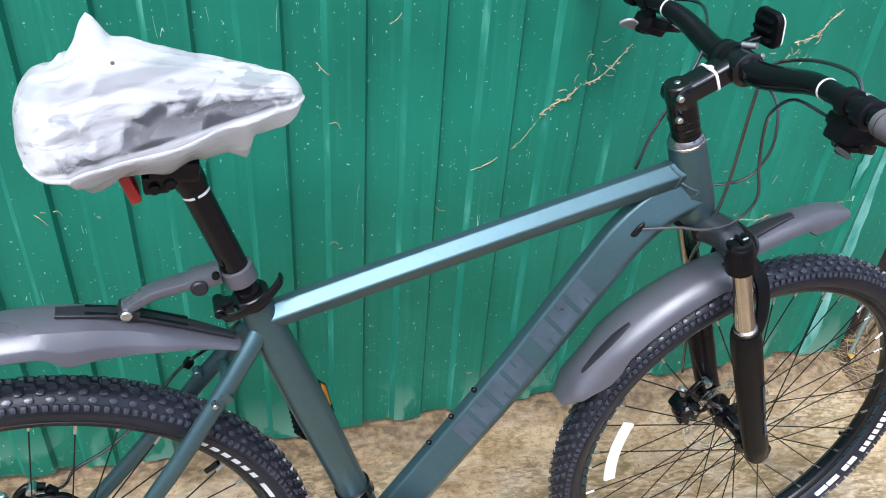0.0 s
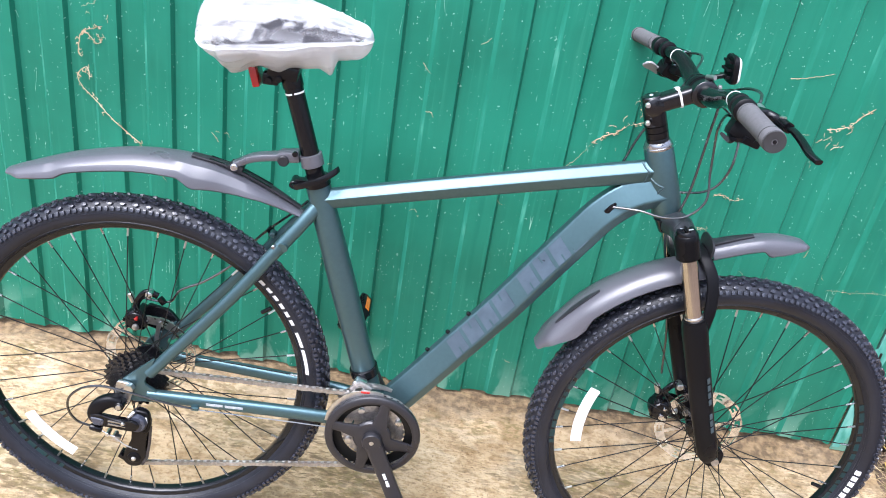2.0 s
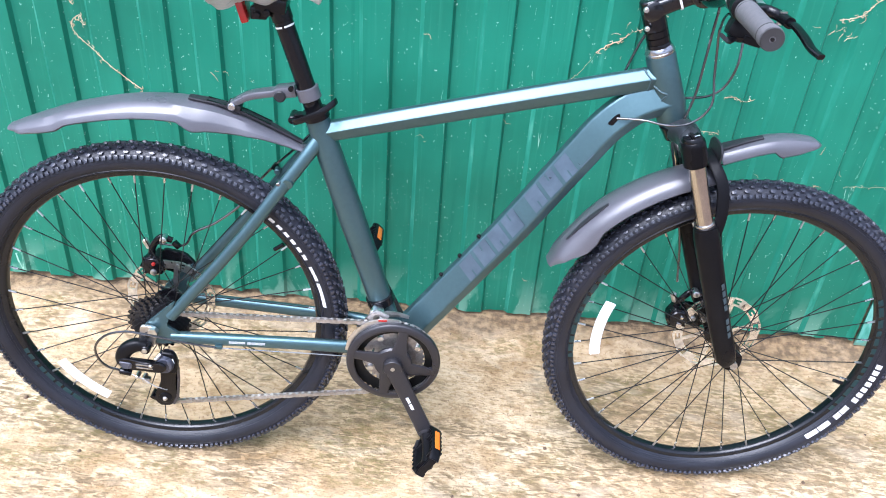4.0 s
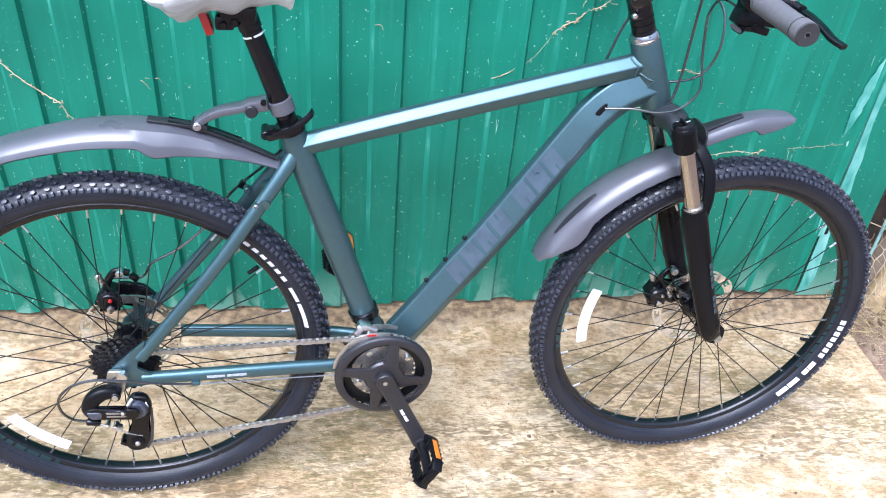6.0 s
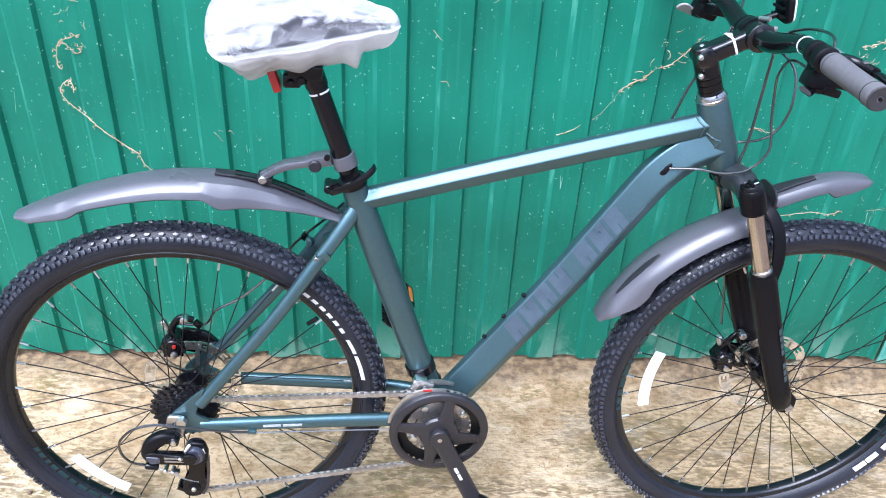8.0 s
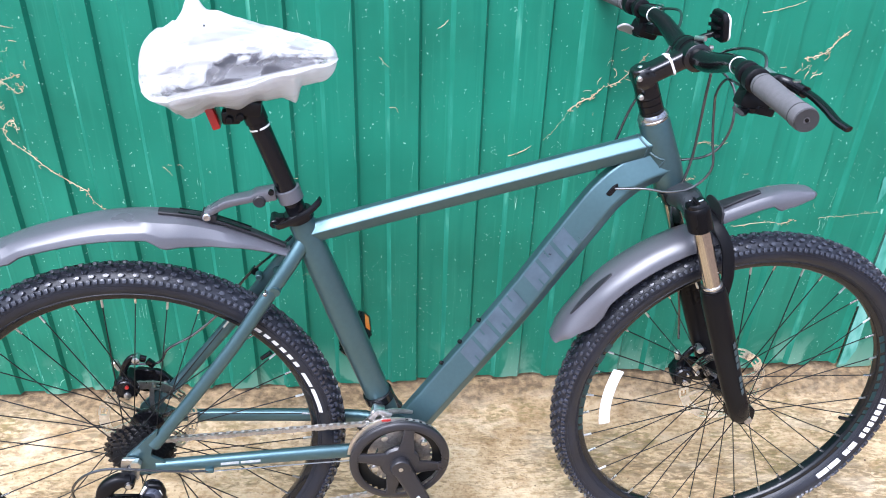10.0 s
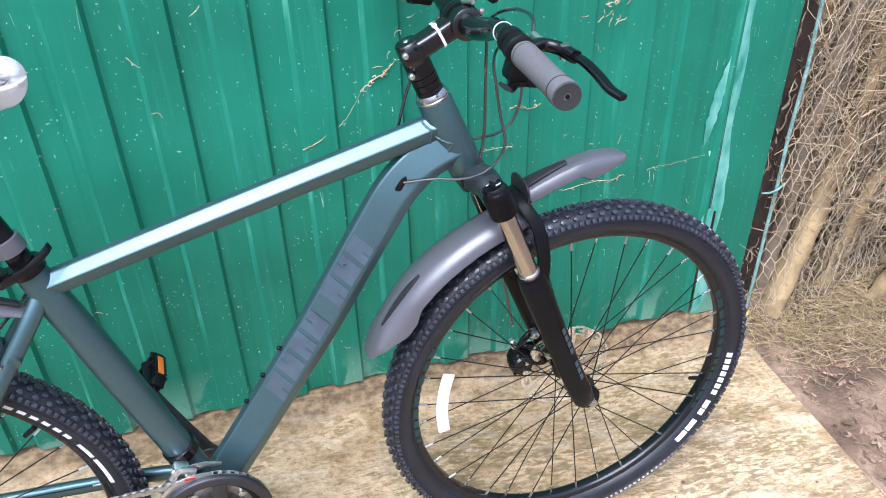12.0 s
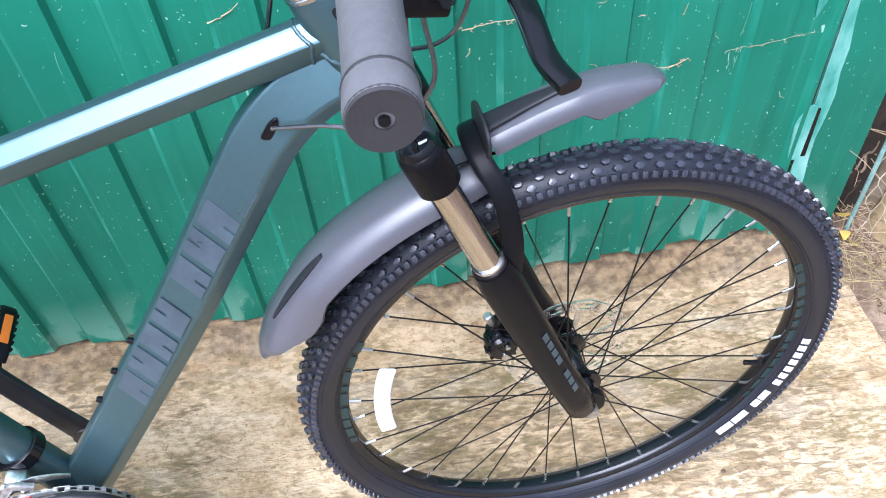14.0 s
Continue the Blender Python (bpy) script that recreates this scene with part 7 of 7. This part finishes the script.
tendril([(0.79, 0.722), (0.81, 0.745), (0.835, 0.786)], 0.001)
tendril([(1.31, 0.893), (1.335, 0.9), (1.352, 0.91), (1.37, 0.93), (1.39, 0.952)], 0.0024)
tendril([(1.352, 0.91), (1.36, 0.9), (1.35, 0.89)], 0.0022)
tendril([(1.12, 0.708), (1.145, 0.713), (1.165, 0.706), (1.19, 0.71)], 0.0017)
tendril([(1.05, 0.62), (1.09, 0.628), (1.12, 0.63), (1.135, 0.622)], 0.0014)
tendril([(1.2, 0.985), (1.24, 0.995), (1.28, 1.01)], 0.0016)
tendril([(1.25, 0.50), (1.32, 0.512), (1.36, 0.51), (1.39, 0.516), (1.36, 0.505)], 0.0013)
tendril([(1.45, 0.52), (1.5, 0.522), (1.55, 0.53), (1.59, 0.528)], 0.0006)
for _ in range(46):
    # small curled crumbs gathered along the tendrils
    cx, cz, sx_, sz_ = rng.choice([(0.91, 0.845, 0.06, 0.05), (-0.235, 0.90, 0.03, 0.05), (-0.21, 0.93, 0.04, 0.04), (1.33, 0.88, 0.06, 0.04), (1.12, 0.7, 0.07, 0.03), (0.05, 0.66, 0.06, 0.02), (0.45, 0.9, 0.3, 0.15), (1.4, 0.6, 0.2, 0.2), (0.6, 0.6, 0.4, 0.3)])
    x, z = rng.gauss(cx, sx_ * 0.6), rng.gauss(cz, sz_ * 0.6)
    a = rng.uniform(0, 6.28)
    L = rng.uniform(0.004, 0.013)
    b = a + rng.uniform(-1.3, 1.3)
    tendril([(x, z), (x + L * math.cos(a), z + L * math.sin(a)), (x + L * math.cos(a) + L * math.cos(b), z + L * math.sin(a) + L * math.sin(b))], rng.uniform(0.0008, 0.0017), "crumb of dry vine stuck to the fence")

# ---- wire netting beside the fence, with vines behind ----
net = empty("wire_netting", pose(0, 0, 0), "old sagging hexagonal wire netting over dry vines", "wire netting")


def net_point(u, v):
    """u: along from the post, v: height."""
    x = 1.795 + u * 0.98 + min(1, u * 12) * (0.03 * noise.noise((u * 3, v * 3, 1)) + 0.022 * noise.noise((u * 9, v * 5, 4)) + 0.013 * noise.noise((u * 27, v * 24, 2)))
    y = 0.352 + 0.05 * u + 0.018 * noise.noise((u * 5, v * 4, 7)) + 0.05 * v * min(1, u * 3) - 0.03 * max(0, 0.2 - v) / 0.2
    return Vector((x, y, v + 0.028 * noise.noise((u * 6, v * 6, 3)) + 0.012 * noise.noise((u * 22, v * 25, 8)) + lie(0, 0.3)))


def mesh_layer(cw, chh, width, height, place, r):
    """Hexagonal netting: twisted uprights and the two wires that leave each."""
    g = Geo()
    for row in range(int(height / (chh * 0.75))):
        for c in range(int(width / cw)):
            u = (c + (0.5 if row % 2 else 0)) * cw
            v = row * chh * 0.75
            a, b = place(u, v + chh * 0.25), place(u, v + chh * 0.5)
            l, rr = place(u - cw / 2, v + chh), place(u + cw / 2, v + chh)
            g.sweep([a, b], circle(r * 1.25, 4), caps=False)
            g.sweep([b, b.lerp(l, 0.5) + Vector((0.002, 0, -0.002)), l], circle(r, 4), caps=False)
            g.sweep([b, b.lerp(rr, 0.5) + Vector((-0.002, 0, -0.002)), rr], circle(r, 4), caps=False)
    return g


def crumpled(u, v):
    """Slack netting gathered in folds behind the first layer."""
    p = net_point(u * 0.75 + 0.12, v)
    return p + Vector((0.05 * noise.noise((u * 6, v * 2, 11)) + 0.02 * noise.noise((u * 17, v * 7, 5)), 0.035 + 0.05 * noise.noise((u * 8, v * 3, 17)), 0.03 * noise.noise((u * 5, v * 6, 19))))


part("netting", mesh_layer(0.031, 0.052, 1.3, 1.3, net_point, 0.00105), M_WIRE, net, kind="stuff")
part("netting", mesh_layer(0.024, 0.044, 1.1, 1.3, crumpled, 0.0009), M_WIRE, net, "slack netting gathered in folds", kind="stuff")
g = Geo().sweep([Vector((1.795 + 0.004 * noise.noise((k * 0.5, 1, 2)), 0.352, -0.02 + 0.08 * k)) for k in range(20)], circle(0.0042, 8))
part("edge_rod", g, M_ROD, net, "pale green painted steel rod")
g = Geo().sweep(spline([Vector((1.757, 0.353, 0.40)), Vector((1.774, 0.345, 0.402)), Vector((1.793, 0.344, 0.408)), Vector((1.813, 0.349, 0.416))], 4), circle(0.0026, 7))
part("wire_tie", g, M_ROD, net, "pale wire twisted round the rod")


def stem_(points, r0, r1, m, label, kink=0.012, seed=1):
    p = spline(points, 8)
    path = [q + Vector((kink * noise.noise((i * 0.35, seed, 0)), kink * noise.noise((i * 0.35, seed, 5)), 0)) for i, q in enumerate(p)]
    def sec(k, n):
        r = r0 + (r1 - r0) * k / (n - 1)
        if k == 0:
            r *= 1.25
        return [(x * (1 + 0.14 * noise.noise((k * 0.5, i * 0.9, seed))), y * (1 + 0.14 * noise.noise((k * 0.5, i * 0.9, seed + 4)))) for i, (x, y) in enumerate(circle(r, 14))]
    return tagged(part("old_vine", Geo().sweep(path, sec), m, sharp=80), label, "vine", "old vine stems")


stem_([(1.84, 0.325, -0.03), (1.9, 0.36, 0.12), (2.0, 0.405, 0.34), (2.09, 0.45, 0.6), (2.18, 0.5, 0.86), (2.35, 0.55, 1.35)], 0.034, 0.022, M_STEM, "thick pale twisted vine stem behind the netting", seed=1)
stem_([(1.97, 0.43, -0.03), (1.97, 0.43, 0.2), (1.975, 0.44, 0.45), (1.985, 0.45, 0.75), (2.03, 0.47, 1.3)], 0.03, 0.024, M_STEM_GREY, "greyish upright vine stem behind the netting", seed=2)
stem_([(1.9, 0.46, -0.02), (1.91, 0.47, 0.3), (1.93, 0.5, 0.8), (1.98, 0.5, 1.3)], 0.03, 0.02, M_STEM, "pale upright vine stem behind netting", seed=6)
stem_([(2.03, 0.37, -0.03), (2.075, 0.395, 0.13), (2.155, 0.405, 0.32), (2.28, 0.405, 0.39), (2.39, 0.405, 0.47), (2.55, 0.41, 0.62)], 0.024, 0.02, M_STEM, "forked pale vine stem bending over", seed=3)
stem_([(2.13, 0.3, -0.05), (2.18, 0.3, 0.04), (2.24, 0.3, 0.145), (2.35, 0.3, 0.305), (2.48, 0.31, 0.52)], 0.027, 0.022, M_STEM, "yellowish leaning vine stem in front of the netting", seed=4)
stem_([(1.86, 0.40, -0.03), (1.88, 0.4, 0.2), (1.90, 0.405, 0.5), (1.955, 0.41, 0.85), (2.05, 0.43, 1.35)], 0.022, 0.016, M_STEM_GREY, "greyish vine stem close behind the netting", seed=12)
stem_([(1.93, 0.39, -0.03), (1.985, 0.395, 0.25), (2.04, 0.41, 0.55), (2.08, 0.43, 0.9), (2.11, 0.45, 1.35)], 0.019, 0.015, M_STEM, "slender pale vine stem close behind the netting", seed=13)
stem_([(2.06, 0.42, -0.03), (2.1, 0.42, 0.3), (2.17, 0.43, 0.6), (2.28, 0.44, 0.95), (2.42, 0.46, 1.35)], 0.02, 0.014, M_STEM_GREY, "slender brown vine stem behind the netting", seed=14)
stem_([(1.83, 0.44, -0.03), (1.84, 0.45, 0.3), (1.87, 0.455, 0.7), (1.9, 0.46, 1.35)], 0.026, 0.02, M_STEM_GREY, "brown upright vine stem beside the post", seed=21)
stem_([(2.15, 0.45, -0.03), (2.2, 0.46, 0.3), (2.3, 0.47, 0.7), (2.46, 0.5, 1.35)], 0.032, 0.024, M_STEM, "thick pale leaning vine stem behind the netting", seed=22)
stem_([(2.28, 0.42, -0.03), (2.36, 0.42, 0.25), (2.5, 0.43, 0.6), (2.7, 0.45, 1.1)], 0.026, 0.02, M_STEM, "pale leaning vine stem among the shoots", seed=23)
stem_([(2.0, 0.5, -0.03), (2.05, 0.5, 0.4), (2.12, 0.5, 0.9), (2.2, 0.5, 1.35)], 0.024, 0.018, M_STEM, "pale upright vine stem deep behind the netting", seed=24)
stem_([(2.24, 0.41, 0.42), (2.3, 0.40, 0.4), (2.36, 0.39, 0.43), (2.42, 0.38, 0.4)], 0.008, 0.004, M_STEM, "thin pale broken side shoot", 0.004, seed=8)
stem_([(2.06, 0.33, 0.33), (2.12, 0.33, 0.31), (2.2, 0.325, 0.29), (2.3, 0.32, 0.26)], 0.0055, 0.004, M_STEM_GREY, "thin bent brown side twig", 0.004, seed=9)

rng = random.Random(3)


def strand(g, a, b, r, wob, seed, n=10):
    pts = []
    for k in range(n):
        t = k / (n - 1)
        p = Vector(a).lerp(Vector(b), t)
        pts.append(p + Vector((noise.noise((t * 3, seed, 1)) + 0.4 * noise.noise((t * 9, seed, 2)), noise.noise((t * 3, seed, 4)), 0.5 * noise.noise((t * 5, seed, 7)))) * wob)
    g.sweep(pts, lambda k, n: circle(r * (1 - 0.5 * k / n), 4), caps=False)


# upright tangle of thin shoots filling the space behind the netting
g = Geo()
for i in range(620):
    x = rng.uniform(1.8, 3.2)
    y = rng.uniform(0.42, 0.78) if x > 1.85 else rng.uniform(0.5, 0.7)
    lean = rng.uniform(0.05, 0.5)
    h = rng.uniform(0.5, 1.5)
    strand(g, (x, y, -0.03), (x + lean * h, y + rng.uniform(-0.06, 0.12), h), rng.uniform(0.0012, 0.0036), 0.16, i * 1.37, 16)
for i in range(34):
    x, z0 = rng.uniform(1.752, 1.802), rng.uniform(-0.02, 1.2)
    strand(g, (x, rng.uniform(0.37, 0.385), z0), (x + rng.uniform(-0.01, 0.02), rng.uniform(0.37, 0.385), z0 + rng.uniform(0.04, 0.2)), rng.uniform(0.001, 0.0035), 0.02, i * 3.1)
tagged(part("dry_brushwood", g, M_TWIG, kind="stuff"), "dense tangle of thin dry brown shoots", "brushwood")
g = Geo()
for i in range(360):
    x = rng.uniform(1.8, 2.8)
    y = rng.uniform(0.37, 0.52)
    z0 = rng.uniform(-0.02, 0.7)
    strand(g, (x, y, z0), (x + rng.uniform(-0.03, 0.2), y + rng.uniform(-0.05, 0.05), z0 + rng.uniform(0.15, 0.6)), rng.uniform(0.0008, 0.0022), 0.13, i * 2.11, 16)
for i in range(230):
    x, z0 = rng.uniform(1.8, 2.7), rng.uniform(-0.02, 0.9)
    y = rng.uniform(0.335, 0.4) + 0.05 * (x - 1.8)
    strand(g, (x, y, z0), (x + rng.uniform(-0.08, 0.14), y + rng.uniform(-0.02, 0.03), z0 + rng.uniform(-0.05, 0.35)), rng.uniform(0.0007, 0.0016), 0.2, i * 4.3, 20)
tagged(part("dry_vines", g, M_STRAW, kind="stuff"), "pale dry vine strands woven through the netting", "vines")
# dry grass and straw lying on the soil
g = Geo()
for i in range(4600):
    x, y = rng.uniform(1.76, 3.1), rng.uniform(-0.75, 0.62)
    keep = 0.1 + 0.5 * max(0, min(1, (x - 1.95) / 0.5)) if y < 0.12 else 1.0
    if rng.random() > keep:
        continue
    z = ground_height(x, y) + 0.003
    a = rng.uniform(0, 6.28)
    L = rng.uniform(0.02, 0.16)
    strand(g, (x, y, z), (x + L * math.cos(a), y + L * math.sin(a), z + rng.uniform(0.0, 0.03)), rng.uniform(0.0005, 0.0011), 0.05, i * 0.77, 8)
tagged(part("dry_grass", g, M_STRAW, kind="stuff"), "flattened dry straw and grass on the soil", "dry grass")
# tussocks
g = Geo()
for cx, cy, n in ((2.2, 0.34, 240), (2.45, 0.02, 320), (2.3, -0.2, 200), (1.83, 0.3, 160), (2.6, 0.25, 300), (2.05, 0.25, 200), (2.65, -0.3, 260), (1.9, 0.25, 120), (2.38, 0.2, 240), (2.1, 0.1, 90), (2.5, -0.12, 240)):
    for i in range(n):
        a = rng.uniform(0, 6.28)
        x, y = cx + rng.gauss(0, 0.075), cy + rng.gauss(0, 0.06)
        z = ground_height(x, y)
        L = rng.uniform(0.04, 0.12)
        strand(g, (x, y, z), (x + L * math.cos(a), y + L * math.sin(a), z + rng.uniform(0.01, 0.06)), rng.uniform(0.0006, 0.0013), 0.03, i * 1.9 + cx, 5)
tagged(part("dry_grass", g, M_GRASS, kind="stuff"), "matted tussocks of olive and straw-coloured grass", "dry grass")
# leaf litter
g = Geo()
for i in range(4200):
    x, y = rng.uniform(1.77, 2.9), rng.uniform(-0.8, 0.55)
    if y < 0.1 and rng.random() < 0.5:
        continue
    z = ground_height(x, y) + 0.004
    m = Matrix.Translation((x, y, z)) @ Euler((rng.gauss(0, 0.35), rng.gauss(0, 0.35), rng.uniform(0, 6.28))).to_matrix().to_4x4()
    L, w = rng.uniform(0.004, 0.017), rng.uniform(0.002, 0.006)
    pts = [(-L, 0, 0.002), (-L * 0.3, -w, 0), (L * 0.5, -w * 0.8, 0.001), (L, 0, 0.004), (L * 0.5, w * 0.8, 0.001), (-L * 0.3, w, 0)]
    up, dn = [m @ Vector(p) for p in pts], [m @ (Vector(p) - Vector((0, 0, 0.0006))) for p in pts]
    g.add(up + dn, [(0, 1, 2, 3, 4, 5), (11, 10, 9, 8, 7, 6)] + [(a, (a + 1) % 6, 6 + (a + 1) % 6, 6 + a) for a in range(6)])
tagged(part("leaf_litter", g, M_LITTER, kind="stuff"), "brown rotting leaf litter and crumbs of soil", "leaf litter")
# a few yellow leaves at the fence's end
for x, y, z, a, s in ((1.775, 0.33, 0.055, 0.4, 1.0), (1.79, 0.315, 0.04, 1.6, 0.8), (1.765, 0.345, 0.1, 2.5, 0.9)):
    g = Geo()
    n = 12
    pts = []
    for i in range(n):
        t = 2 * math.pi * i / n
        pts.append((0.016 * s * math.cos(t), 0.010 * s * math.sin(t) * (1 - 0.3 * math.cos(t)), 0.003 * math.cos(2 * t)))
    g.add([Vector(p) for p in pts] + [Vector(p) - Vector((0, 0, 0.0008)) for p in pts], [tuple(range(n)), tuple(reversed(range(n, 2 * n)))] + [(i, (i + 1) % n, n + (i + 1) % n, n + i) for i in range(n)])
    tagged(part("dead_leaf", g, M_LEAF_YELLOW, m=Matrix.Translation((x, y, z)) @ Euler((0.6, 0.3, a)).to_matrix().to_4x4()), "yellow dead leaf at the foot of the fence", "leaf", "yellow leaves")

# discarded aerosol can on the grass
ca, cb = Vector((2.122, 0.214, 0.027)), Vector((2.278, 0.186, 0.037))
can = tagged(part("spray_can", Geo().lathe([(0.0, 0.0175), (0.002, 0.0205), (0.006, 0.0213), (0.13, 0.0213), (0.138, 0.019), (0.142, 0.0195), (0.157, 0.0185), (0.159, 0.0165)], along(ca, cb), 30), M_CAN), "discarded white and turquoise aerosol can on dry grass", "can")
g = Geo()
m = along(ca, cb)
for h0, h1, a0, a1 in ((0.05, 0.07, -0.4, 2.4), (0.085, 0.125, -0.6, 2.2), (0.1, 0.11, 2.2, 3.2), (0.122, 0.127, -3.1, 3.1), (0.02, 0.03, 0.0, 1.4)):
    n = 16
    verts = [m @ Vector((0.0216 * math.cos(a0 + (a1 - a0) * i / n), 0.0216 * math.sin(a0 + (a1 - a0) * i / n), h)) for h in (h0, h1) for i in range(n + 1)]
    g.add(verts, [(i, i + 1, n + 1 + i + 1, n + 1 + i) for i in range(n)])
part("print", g, M_CAN_BLUE, can, "turquoise printed shapes")
part("can_bottom", Geo().lathe([(-0.001, 0.0178), (0.0015, 0.0196), (0.0025, 0.0206)], m, 26), M_ROTOR, can)
# small stones on the slab
for i in range(26):
    x, y = rng.uniform(-0.6, 1.7), rng.uniform(-0.5, 0.36)
    r = rng.uniform(0.002, 0.0055)
    g = Geo()
    bm = bmesh.new()
    bmesh.ops.create_icosphere(bm, subdivisions=1, radius=r)
    bm.verts.index_update()
    g.add([Vector((v.co.x * rng.uniform(0.8, 1.2), v.co.y * rng.uniform(0.8, 1.2), v.co.z * 0.6)) for v in bm.verts], [[v.index for v in f.verts] for f in bm.faces])
    bm.free()
    tagged(part("pebble", g, M_SOIL, m=Matrix.Translation((x, y, lie(x, y) + r * 0.35)), sharp=180), "small brown pebble lying on the concrete slab", "pebble", "pebbles on the slab")
